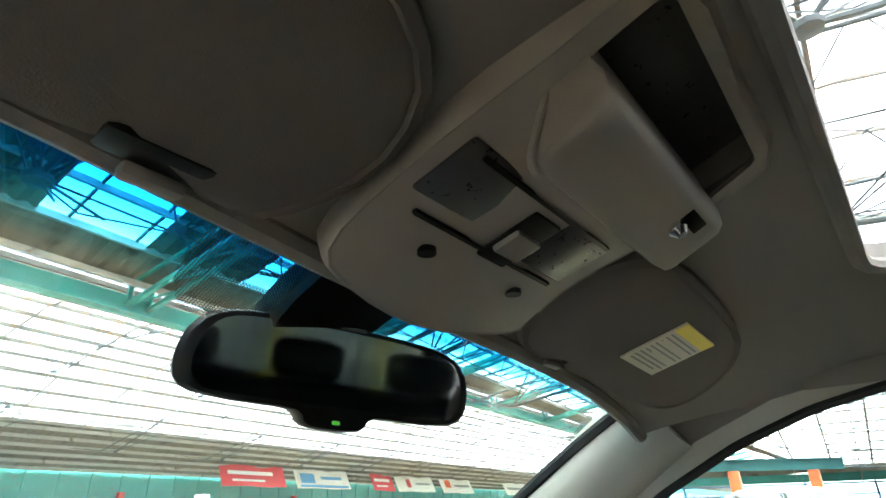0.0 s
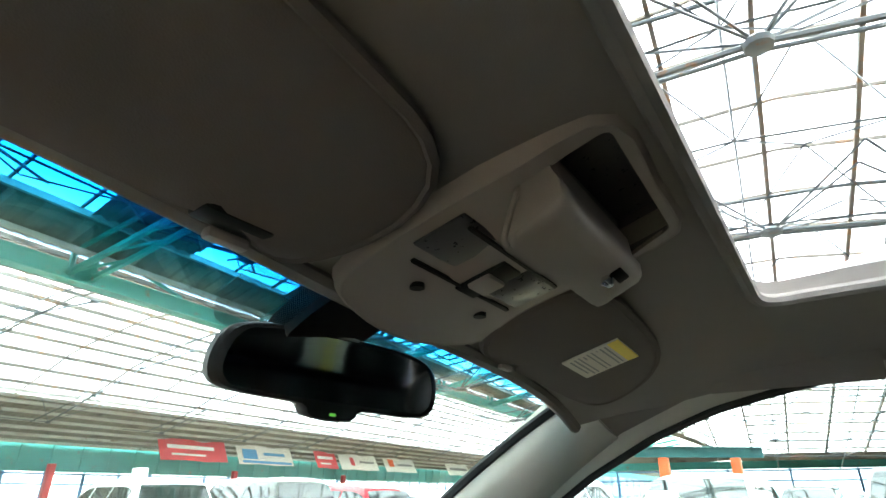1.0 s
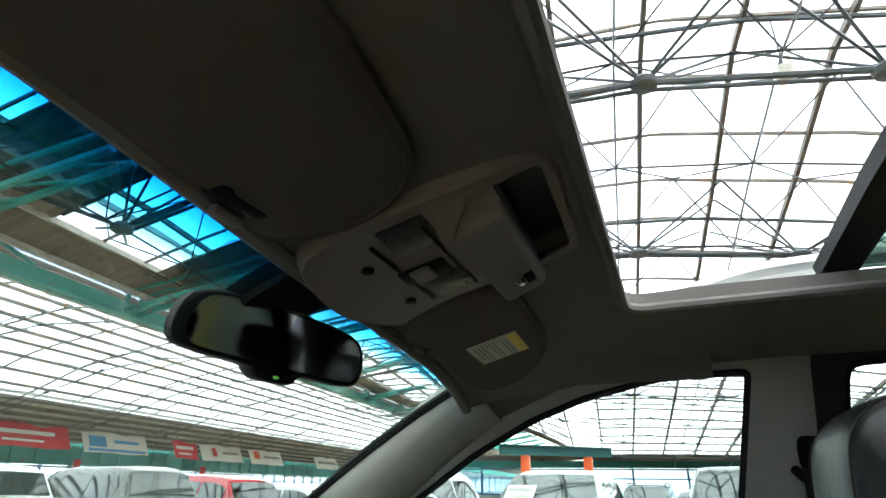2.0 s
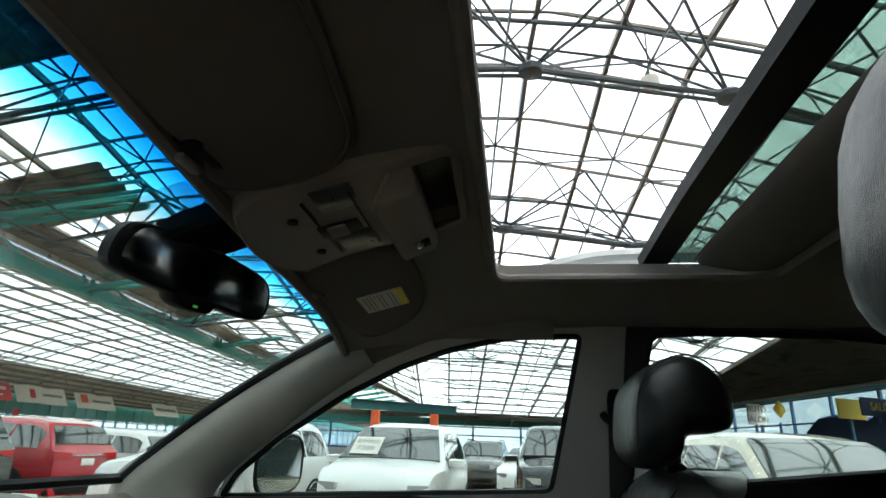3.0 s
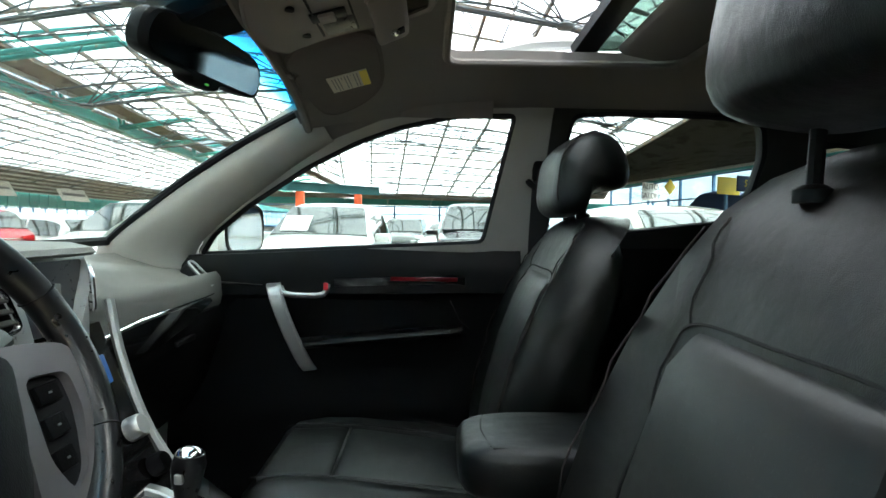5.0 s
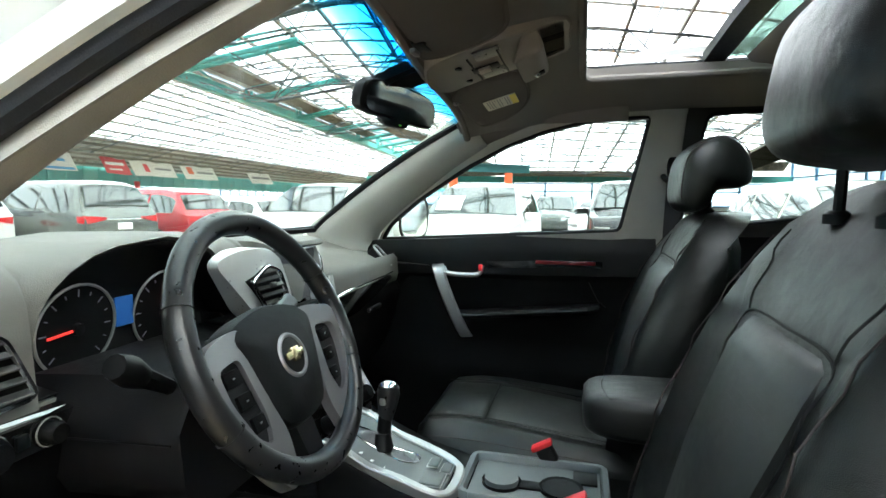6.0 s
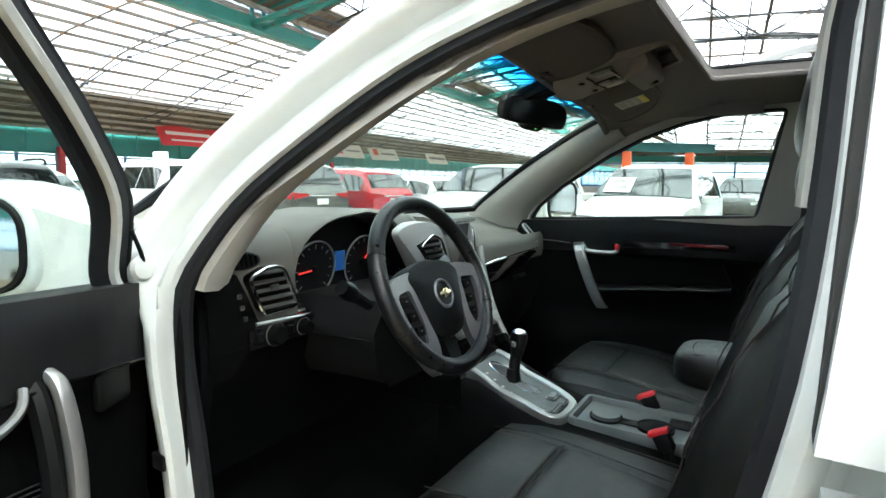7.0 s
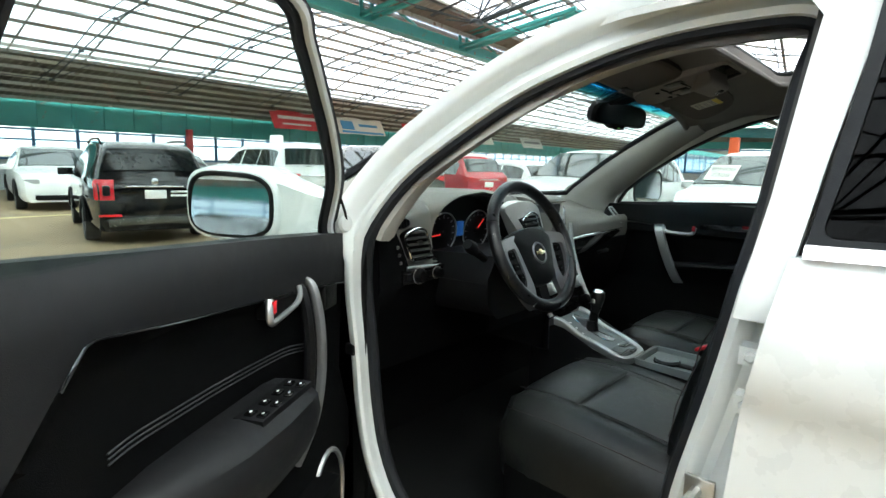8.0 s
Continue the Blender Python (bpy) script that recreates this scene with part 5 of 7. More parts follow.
HOOD_X = sorted({p[0] for p in LIP} | {-0.51, -0.50, -0.465, -0.34, -0.25, -0.21})
xs = [(x, 0) for x in (-0.70, -0.66, -0.60, -0.55, -0.522, -0.514)] + [(x, 1) for x in HOOD_X] + [(x, 0) for x in (-0.098, -0.085, -0.06, -0.03, 0.02, 0.07, 0.12, 0.20, 0.30, 0.42, 0.55, 0.65, 0.71, 0.735)]
part("dash_top", loft([[(x, y, z) for y, z in dash_section(x, d)] for x, d in xs]), DASH, dash, "dark grey grained upper dashboard", angle=60)
part("dash_end_cap", loft([[(x, y, z) for y, z in ((0.72, 1.125), (0.69, 1.06), (0.69, 0.95), (0.74, 0.72), (0.95, 0.70), (0.95, 1.12))] for x in (-0.725, -0.70)]), DARK, dash)
part("lower_panel", loft([[(x, y, z) for y, z in ((0.694, 1.003), (0.682, 0.985), (0.70, 0.93), (0.745, 0.86), (0.79, 0.72), (0.85, 0.70), (0.80, 1.0))] for x in (-0.70, -0.60, -0.45, -0.30, -0.20, -0.12)]), DARK, dash, "black lower panel")
part("glovebox", loft([[(x, y, z) for y, z in ((0.688, 0.992), (0.680, 0.97), (0.695, 0.90), (0.73, 0.80), (0.78, 0.72), (0.85, 0.70), (0.80, 0.99))] for x in (0.20, 0.26, 0.45, 0.64, 0.71)]), DARK, dash, "black glovebox lid")
part("glovebox_handle", B((0.47, 0.676, 0.95), (0.09, 0.012, 0.014), 0.005), BLACK, dash)
part("decor_strip", loft([[(x, y, z + dz) for y, dz in ((0.70, -h), (0.678, -h * 0.9), (0.676, -h * 0.7), (0.682, h * 0.85), (0.70, h))] for x, z, h in ((0.17, 0.982, 0.028), (0.24, 0.984, 0.034), (0.36, 0.990, 0.034), (0.48, 1.000, 0.024), (0.56, 1.011, 0.013), (0.62, 1.020, 0.004))]), PIANO, dash, "glossy black wedge-shaped decor strip")
part("decor_edge", tube([(0.16, 0.684, 1.012), (0.30, 0.682, 1.024), (0.48, 0.684, 1.026), (0.62, 0.69, 1.026), (0.70, 0.70, 1.026)], 0.0025, 5), CHROME, dash)
part("silver_edge", tube([(-0.62, 0.684, 1.018), (-0.54, 0.684, 1.014), (-0.44, 0.690, 1.006)], 0.004, 6), SILVER, dash, "silver line under the vents")


def vent(poly, y, name, label, slats, bezel=SILVER, r=0.006):
    """A many-sided air vent with bezel, dark throat and slats across it. poly: (x, z) round it."""
    t = thing(name, label, "air vent", "dashboard vents")
    p = [(x, y - 0.011, z) for x, z in rounded(poly, 0.012, 3)]
    part("bezel", tube(p, r, 6, True), bezel, t)
    bm = bmesh.new()
    loft([[(x, y - 0.004, z) for x, _, z in p], [(x, y + 0.02, z) for x, _, z in p]], bm)
    part("throat", bm, BLACK, t)
    zs = [q[1] for q in poly]
    for k in range(slats):
        z = mix(max(zs), min(zs), (k + 0.7) / (slats + 0.4))
        cut = []
        for (x0, z0), (x1, z1) in zip(poly, poly[1:] + poly[:1]):
            if (z0 > z) != (z1 > z):
                cut.append(x0 + (x1 - x0) * (z - z0) / (z1 - z0))
        if len(cut) == 2:
            a, b = sorted(cut)
            part("slat", B(((a + b) / 2, y - 0.008, z), (b - a - 0.004, 0.011, 0.0028), 0.0008, Matrix.Rotation(0.35, 4, "X")), SLAT, t)
    cx = sum(q[0] for q in poly) / len(poly)
    part("thumb_tab", B((cx, y - 0.014, sum(zs) / len(zs)), (0.018, 0.006, 0.009), 0.002), SLAT, t)
    return t


vent([(-0.634, 1.100), (-0.590, 1.116), (-0.559, 1.110), (-0.526, 1.037), (-0.606, 1.033)], 0.692, "air_vent", "five-sided black air vent with chrome rim", 5, CHROME, 0.0034)
CVENT = [(-0.172, 1.114), (-0.124, 1.137), (-0.086, 1.124), (-0.058, 1.074), (-0.130, 1.060)]
vent(CVENT, 0.655, "air_vent", "five-sided black air vent in the silver centre", 5, CHROME, 0.0030)
turned = vent([(0.04 - x, z) for x, z in CVENT], 0.655, "air_vent", "five-sided black air vent beside the screen", 5, CHROME, 0.0030)
turned.matrix_world = Matrix.Translation((0.09, 0.655, 0)) @ Matrix.Rotation(radians(38), 4, "Z") @ Matrix.Translation((-0.09, -0.655, 0))
end_vent = vent([(0.668, 0.043), (0.700, 0.043), (0.704, -0.036), (0.662, -0.043)], 0.0, "air_vent", "narrow black air vent at the dash end", 5, SILVER, 0.003)
end_vent.matrix_world = pose(0, 0.736, 1.070, -44, 0, 0)
t = thing("demister_vent", "small oval demister grille on the dash", "air vent")
part("throat", lathe([(0.01, -0.012), (0.036, -0.006), (0.040, 0.0), (0.034, 0.004), (0.01, 0.004)], 16, Matrix.Translation((-0.63, 0.705, 1.128)) @ Matrix.Rotation(1.25, 4, "X") @ Matrix.Diagonal((1, 0.4, 1, 1))), BLACK, t)
for k in range(6):
    part("slat", B((-0.655 + 0.010 * k, 0.702, 1.128), (0.003, 0.012, 0.024 - 0.0015 * abs(k - 2.5) ** 2), 0.0008), DARK, t)
lights = thing("light_switch", "black headlamp switch panel with round knobs", "switch panel")
part("panel", loft([[(x, y, z) for y, z in ((0.70, 0.975), (0.676, 0.978), (0.676, 1.012), (0.70, 1.016))] for x in (-0.64, -0.62, -0.47, -0.45)]), PIANO, lights)
for x, r in ((-0.588, 0.018), (-0.522, 0.013)):
    k = part("knob", lathe([(r, 0), (r, 0.014), (r * 0.8, 0.020), (0.002, 0.020)], 18, Matrix.Translation((x, 0.676, 0.996)) @ Matrix.Rotation(math.pi / 2, 4, "X")), DARK, lights)
    part("rim", tube([(x + (r + 0.003) * math.cos(a * math.pi / 9), 0.672, 0.996 + (r + 0.003) * math.sin(a * math.pi / 9)) for a in range(18)], 0.0010, 5, True), DASH, k)
for x in (-0.552, -0.482, -0.622):
    part("button", B((x, 0.674, 0.996), (0.014, 0.006, 0.016), 0.002), DARK, lights)
part("end_trim", loft([[(x, y, z) for y, z in ((0.70, 0.93), (0.682, 0.975), (0.684, 1.03), (0.688, 1.07), (0.696, 1.106), (0.73, 1.112), (0.75, 0.93))] for x in (-0.712, -0.700, -0.66)] + [[(-0.644 + 0.38 * (1.10 - z), y + 0.002, z) for y, z in ((0.70, 0.975), (0.682, 0.99), (0.684, 1.03), (0.688, 1.07), (0.696, 1.106), (0.73, 1.112), (0.75, 0.975))]]), DARK, dash, "black end of the dashboard")
for k in range(3):
    part("side_button", B((-0.652 + 0.005 * k, 0.6845, 1.072 - 0.020 * k), (0.008, 0.004, 0.008), 0.001), SLAT, lights)

# instrument cluster
part("cluster_surround", loft([[(x, y, z) for y, z in ((0.7135, zl - 0.005), (0.7905, zl - 0.0095), (0.788, 1.028), (0.707, 1.0205), (0.707, 1.0225), (0.785, 1.0305), (0.787, zl - 0.0125), (0.7135, zl - 0.0075))] for x, zl in [(x, max(1.036, lip_z(x))) for x in HOOD_X]]), BLACK, dash, "black surround of the instruments")
cl = thing("instrument_cluster", "twin round dials with red needles and blue display", "instruments")
part("backing", loft([[(x, y, z) for y, z in ((0.776, 1.03), (0.792, 1.165), (0.81, 1.165), (0.80, 1.02))] for x in (-0.505, -0.36, -0.115)]), BLACK, cl)
for cx, ang in ((-0.394, 185), (-0.236, 47)):
    m = Matrix.Translation((cx, 0.774, 1.076)) @ Matrix.Rotation(math.radians(97), 4, "X")
    d = part("dial", lathe([(0.060, 0.0), (0.060, 0.003), (0.002, 0.003)], 32, m), BLACK, cl, "black round dial")
    part("ring", tube([m @ Vector((0.062 * math.cos(a * math.pi / 16), 0.062 * math.sin(a * math.pi / 16), 0.005)) for a in range(32)], 0.0022, 5, True), SILVER, d)
    for k in range(13):
        a = math.radians(225 - 22.5 * k)
        part("dial_mark", B((0, 0, 0), (0.010 if k % 2 == 0 else 0.005, 0.0016, 0.001), m=m @ Matrix.Rotation(a, 4, "Z") @ Matrix.Translation((0.050, 0, 0.004))), DIALINK, d)
    part("needle", B((0, 0, 0), (0.046, 0.003, 0.002), m=m @ Matrix.Rotation(math.radians(ang), 4, "Z") @ Matrix.Translation((0.022, 0, 0.006))), NEEDLE, d, "lit red needle")
    part("needle_cap", lathe([(0.009, 0.003), (0.008, 0.010), (0.002, 0.011)], 14, m), BLACK, d)
part("display", B((-0.314, 0.770, 1.086), (0.034, 0.004, 0.044), 0.002), BLUELCD, cl, "blue lit display")

# centre stack
stack = thing("centre_stack", "silver-edged centre stack with radio and knobs", "centre stack")
BEZEL = rounded([(-0.222, 1.148), (-0.178, 1.167), (-0.112, 1.168), (-0.076, 1.150), (-0.040, 1.088), (-0.022, 1.036), (-0.105, 1.030), (-0.152, 1.052)], 0.02, 4)
for f in (False, True):
    def side(x, f=f):
        return 0.04 - x if f else x
    part("bezel", plate([(side(x), z) for x, z in BEZEL], [[(side(x), z) for x, z in CVENT]], lambda x, z: (x, 0.651 + 0.9 * max(0.0, abs(x - 0.02) - 0.165) ** 1.3 + 0.78 * max(0.0, x - 0.09) + 0.5 * max(0.0, z - 1.14) ** 1.2, z), lambda x, z: (x, 0.70 + 0.78 * max(0.0, x - 0.09), z), 0.02), LITSILVER, stack, "satin silver surround of the vent")
part("display_hood", loft([[(x, y, z) for y, z in ((0.80, 1.176), (0.70, 1.175), (0.666, 1.168), (0.660, 1.160), (0.668, 1.155), (0.80, 1.158))] for x in (-0.082, -0.076, 0.02, 0.116, 0.122)]), DASH, stack, "dark grey hood over the screen")
part("screen", plate(rounded([(-0.070, 1.150), (0.110, 1.150), (0.074, 1.046), (-0.034, 1.046)], 0.006), [], lambda x, z: (x, 0.676 - 0.12 * (1.15 - z), z), lambda x, z: (x, 0.70, z), 0.04), SHADE, stack, "dark screen")
part("tray_lip", B((0.02, 0.655, 1.040), (0.115, 0.02, 0.008), 0.003), BLACK, stack)
part("face", loft([[(x, y, z) for y, z in ((0.664, 1.05), (0.640, 0.98), (0.60, 0.90), (0.555, 0.83), (0.55, 0.72), (0.78, 0.72), (0.78, 1.05))] for x in (-0.135, -0.12, 0.0, 0.12, 0.135)]), PIANO, stack, "glossy black control panel")
for s in (-1, 1):
    part("silver_edge", tube(smooth_path([(s * 0.142 + 0.03, 0.67, 1.08), (s * 0.142 + 0.015, 0.645, 1.0), (s * 0.14, 0.60, 0.90), (s * 0.13, 0.55, 0.825)], 4), 0.008, 8), SILVER, stack)
part("radio_display", B((0.03, 0.632, 0.985), (0.14, 0.006, 0.045), 0.002, Matrix.Rotation(-0.36, 4, "X")), BLUELCD, stack, "blue lit radio display")
for x in (-0.085, 0.085):
    part("knob", lathe([(0.019, 0), (0.018, 0.018), (0.015, 0.022), (0.002, 0.022)], 18, Matrix.Translation((x, 0.590, 0.895)) @ Matrix.Rotation(math.radians(62), 4, "X")), SILVER, stack)
    part("knob", lathe([(0.017, 0), (0.016, 0.018), (0.013, 0.022), (0.002, 0.022)], 18, Matrix.Translation((x, 0.556, 0.84)) @ Matrix.Rotation(math.radians(60), 4, "X")), DARK, stack)
for k in range(4):
    for j in range(2):
        part("button", B((-0.045 + 0.030 * k, 0.612 - 0.022 * j, 0.932 - 0.045 * j), (0.022, 0.008, 0.016), 0.003, Matrix.Rotation(-0.45, 4, "X")), DARK, stack)

# ---- steering wheel ----
wheel = thing("steering_wheel", "black leather steering wheel with silver spokes and emblem", "steering wheel", at=pose(-0.386, 0.448, 1.064, 65, 0, 0) @ Matrix.Scale(0.915, 4))
R = 0.172
part("rim", tube([(R * math.cos(a * math.pi / 32), 0.026 + R * math.sin(a * math.pi / 32), -0.012) for a in range(64)], 0.0165, 14, True), GRIP, wheel, "black leather rim")
for a in (205, 335, 25, 155):
    part("rim_seam", tube([(R * math.cos(math.radians(a)) + 0.0172 * math.cos(k * math.pi / 6) * math.cos(math.radians(a)), 0.026 + R * math.sin(math.radians(a)) + 0.0172 * math.cos(k * math.pi / 6) * math.sin(math.radians(a)), -0.012 + 0.0172 * math.sin(k * math.pi / 6)) for k in range(12)], 0.0011, 4, True), GROOVE, wheel)
secs = []
PAD = [(-0.098, 0.052), (-0.055, 0.070), (0.0, 0.077), (0.055, 0.070), (0.098, 0.052), (0.094, 0.02), (0.072, -0.04), (0.048, -0.078), (0.0, -0.088), (-0.048, -0.078), (-0.072, -0.04), (-0.086, 0.02)]
for k, z in ((1.0, -0.05), (1.02, -0.028), (0.97, -0.016), (0.80, -0.008), (0.45, -0.004)):
    secs.append([(x * k, y * k, z) for x, y, _ in smooth_path([(a, b, 0) for a, b in PAD], 3, True)])
part("airbag_pad", loft(secs), VINYL, wheel, "black airbag cover")
emblem = part("emblem_ring", tube([(0.028 * math.cos(a * math.pi / 14), 0.028 * math.sin(a * math.pi / 14), -0.004) for a in range(28)], 0.0034, 8, True), SPOKE, wheel, "dark silver ring of the emblem")
part("emblem_disc", lathe([(0.026, -0.008), (0.026, -0.003), (0.002, -0.002)], 24), BLACK, emblem)
part("emblem_bar", box(box(B((0, 0, 0.0), (0.040, 0.010, 0.004), 0.001), (0.001, 0, 0.0005), (0.016, 0.019, 0.004), 0.001), (0, 0, 0), (0.001, 0.001, 0.001)), GOLD, emblem, "gold emblem bar")
for s in (-1, 1):
    rim_side = rounded([(s * a, b) for a, b in ((0.066, 0.060), (0.110, 0.056), (0.160, 0.044), (0.162, -0.010), (0.140, -0.070), (0.118, -0.118), (0.092, -0.146), (0.070, -0.135), (0.056, -0.085), (0.070, -0.03))], 0.02, 4)
    key_hole = rounded([(s * a, b) for a, b in ((0.094, 0.026), (0.142, 0.020), (0.140, -0.020), (0.118, -0.070), (0.094, -0.085), (0.084, -0.05), (0.090, -0.01))], 0.012, 3)
    part("spoke", plate(rim_side, [key_hole], lambda a, b: (a, b, -0.016 + 0.010 * min(1.0, abs(a) / 0.15) ** 2), lambda a, b: (a, b, -0.030), 0.012), SPOKE, wheel, "dark silver spoke")
    keys = part("key_panel", loft([[(s * x, y, z) for x, z in ((a, -0.032), (a, -0.019), (b, -0.017), (b, -0.030))] for y, a, b in ((0.024, 0.094, 0.142), (-0.01, 0.088, 0.141), (-0.045, 0.082, 0.130), (-0.084, 0.090, 0.112))]), BLACK, wheel, "black key panel")
    for k in range(3):
        part("key", B((s * (0.116 - 0.007 * k), 0.006 - 0.030 * k, -0.015), (0.030 - 0.003 * k, 0.020, 0.006), 0.002), DARK, keys)
        part("key_mark", B((s * (0.116 - 0.007 * k), 0.006 - 0.030 * k, -0.0118), (0.004, 0.002, 0.001)), GREYPANEL, keys)
part("lower_spoke", loft([[(x, y, z) for x, z in ((-w, -0.045), (w, -0.045), (w, -0.028), (-w, -0.028))] for y, w in ((-0.08, 0.022), (-0.12, 0.020), (-0.165, 0.018))]), BLACK, wheel)
col = thing("steering_column", "black steering column shroud with stalks", "steering column")
part("shroud", loft([[(-0.383 + x, y, z + dz) for x, dz in ((-0.115, -0.005), (-0.108, -0.075), (-0.07, -0.115), (0.07, -0.115), (0.108, -0.075), (0.115, -0.005), (0.085, 0.042), (-0.085, 0.042))] for y, z in ((0.525, 1.002), (0.53, 1.008), (0.60, 1.006), (0.70, 1.000), (0.76, 0.995))]), SHROUD, col)
part("shroud_joint", tube([(-0.383 - 0.117, 0.535, 0.985), (-0.383 - 0.117, 0.70, 0.978)], 0.0012, 5), BLACK, col)
part("indicator_stalk", tube([(-0.43, 0.56, 1.015), (-0.48, 0.555, 1.045), (-0.525, 0.555, 1.072)], [0.008, 0.009, 0.012], 8), BLACK, col)
part("stalk_knob", tube([(-0.516, 0.555, 1.066), (-0.535, 0.553, 1.078), (-0.553, 0.551, 1.088)], [0.013, 0.017, 0.013], 10), BLACK, col)
part("wiper_stalk", tube([(-0.335, 0.56, 1.03), (-0.27, 0.552, 1.07), (-0.215, 0.548, 1.098)], [0.008, 0.010, 0.012], 8, flat=0.6), GREYPANEL, col)

# ---- centre console ----
console = thing("centre_console", "dark centre console with silver rails and cup holders", "centre console")


def ctop(y):
    return curve([(0.05, 0.722), (0.32, 0.735), (0.42, 0.762), (0.56, 0.815)], y)


part("body", loft([[(x, y, z) for x, z in ((-0.125, 0.42), (-0.125, ctop(y) - 0.035), (-0.11, ctop(y) - 0.012), (0.11, ctop(y) - 0.012), (0.125, ctop(y) - 0.035), (0.125, 0.42))] for y in (0.62, 0.52, 0.42, 0.32, 0.20, 0.06, -0.25)]), DARK, console, "black console body")
def gate_x(y, s):
    k = (y - 0.32) / 0.25
    return mix(-0.028, -0.016, k) + s * mix(0.068, 0.082, k)


def ribbon(path, half, low, high):
    """A flat-topped band along a level path, its edges rounded."""
    p = [Vector(q) for q in path]
    secs = []
    for i, q in enumerate(p):
        way = p[min(i + 1, len(p) - 1)] - p[max(i - 1, 0)]
        out = Vector((way.y, -way.x, 0)).normalized()
        secs.append([q + out * a + Vector((0, 0, z)) for a, z in ((-half, low), (-half, high - 0.003), (-half * 0.7, high), (half * 0.7, high), (half, high - 0.003), (half, low))])
    return loft(secs)


frame_path = [(gate_x(y, -1), y, ctop(y)) for y in (0.585, 0.53, 0.47, 0.41, 0.365)] + [(gate_x(0.33, -1) + 0.008, 0.338, ctop(0.338)), (gate_x(0.32, -1) + 0.035, 0.324, ctop(0.324)), (gate_x(0.32, 1) - 0.035, 0.324, ctop(0.324)), (gate_x(0.33, 1) - 0.008, 0.338, ctop(0.338))] + [(gate_x(y, 1), y, ctop(y)) for y in (0.365, 0.41, 0.47, 0.53, 0.585)]
part("gate_frame", ribbon(smooth_path(frame_path, 3), 0.0095, -0.035, 0.007), SILVER, console, "satin silver frame round the gear gate")
gate = part("gate_panel", loft([[(x, y, ctop(y) + dz) for x, dz in ((gate_x(y, -1), -0.015), (gate_x(y, -1), 0.0), (gate_x(y, 1), 0.0), (gate_x(y, 1), -0.015))] for y in (0.58, 0.52, 0.46, 0.41, 0.34)]), GREYPANEL, console, "grey gear gate panel")
slot = smooth_path([(x - 0.038, y, ctop(y) + 0.002) for x, y in ((0.03, 0.53), (0.045, 0.50), (0.034, 0.47), (0.044, 0.43), (0.040, 0.405), (0.015, 0.40), (0.002, 0.425), (0.006, 0.46), (0.000, 0.50), (0.008, 0.53))], 4, True)
part("gate_slot", tube(slot, 0.0018, 5, True), CHROME, gate, "chrome outline of the gear gate")
part("slot_floor", loft([[(mix(-0.020, q.x, k), mix(0.465, q.y, k), q.z - 0.001 + dz) for q in slot] for k, dz in ((1.0, 0.0), (0.6, -0.0006), (0.2, -0.0008))]), SHADE, gate)
for k in range(5):
    part("gear_mark", B((-0.074, 0.515 - 0.022 * k, ctop(0.515 - 0.022 * k) + 0.001), (0.005, 0.006, 0.002)), SIGNWHITE, gate)
for cx, cy, w, l in ((-0.055, 0.362, 0.050, 0.040), (0.000, 0.372, 0.036, 0.020), (0.000, 0.348, 0.036, 0.020)):
    b = part("button", B((cx, cy, ctop(cy) + 0.003), (w, l, 0.010), 0.004), GREYPANEL, console)
    part("button_edge", tube([(cx + sx * w * 0.52, cy + sy * l * 0.53, ctop(cy) + 0.0035) for sx, sy in ((-1, -1), (1, -1), (1, 1), (-1, 1))], 0.0012, 5, True), SILVER, b)
tray = part("cup_tray", loft([[(x, y, z) for x, z in ((-0.052, 0.706), (-0.052, 0.724), (0.096, 0.724), (0.096, 0.706))] for y in (0.302, 0.295, 0.08, 0.065)]), GREYPANEL, console, "grey cup holder tray")
for y, r in ((0.245, 0.037), (0.135, 0.040)):
    part("cup_well", lathe([(r, 0.0), (r, 0.006), (r * 0.9, 0.002), (r * 0.85, 0.001)], 24, Matrix.Translation((0.012, y, 0.7245))), BLACK, tray)
    part("cup_lid", lathe([(r * 0.86, 0.002), (r * 0.86, 0.012 if y > 0.2 else 0.004), (0.002, 0.012 if y > 0.2 else 0.004)], 24, Matrix.Translation((0.012, y, 0.7245))), GREYPANEL if y > 0.2 else BLACK, tray)
part("bridge", B((0.012, 0.19, 0.7255), (0.03, 0.05, 0.005), 0.002), BLACK, tray)
part("tray_slot", B((0.064, 0.092, 0.7255), (0.05, 0.045, 0.005), 0.002), BLACK, tray)
tray_edge = rounded([(-0.058, 0.312), (0.102, 0.312), (0.102, 0.056), (-0.058, 0.056)], 0.018, 4)
part("tray_lip", ribbon([(x, y, 0.73) for x, y in tray_edge + tray_edge[:1]], 0.0065, -0.025, 0.008), GREYPANEL, tray, "raised grey rim of the tray")
rest = thing("padded_box", "padded black leather lid box between the seats", "storage box")
part("pad", pillow((0.012, -0.085, 0.893), (0.086, 0.188, 0.040), 0.42, 0.40), LEATHER, rest)
part("base", loft([[(0.012 + x, y, z) for x, z in ((-0.075, 0.72), (-0.075, 0.862), (0.075, 0.862), (0.075, 0.72))] for y in (-0.02, -0.05, -0.28)]), DARK, rest)
part("seam", tube([(0.012 - 0.066, 0.06, 0.9275), (0.012 - 0.066, -0.2, 0.928)], 0.0012, 5), GROOVE, rest)
part("seam", tube(smooth_path([(0.012 - 0.06, 0.062, 0.9275), (0.012, 0.070, 0.929), (0.012 + 0.06, 0.062, 0.9275)], 4), 0.0012, 5), GROOVE, rest)
lever_t = thing("gear_lever", "automatic gear lever with black and chrome knob", "gear lever")
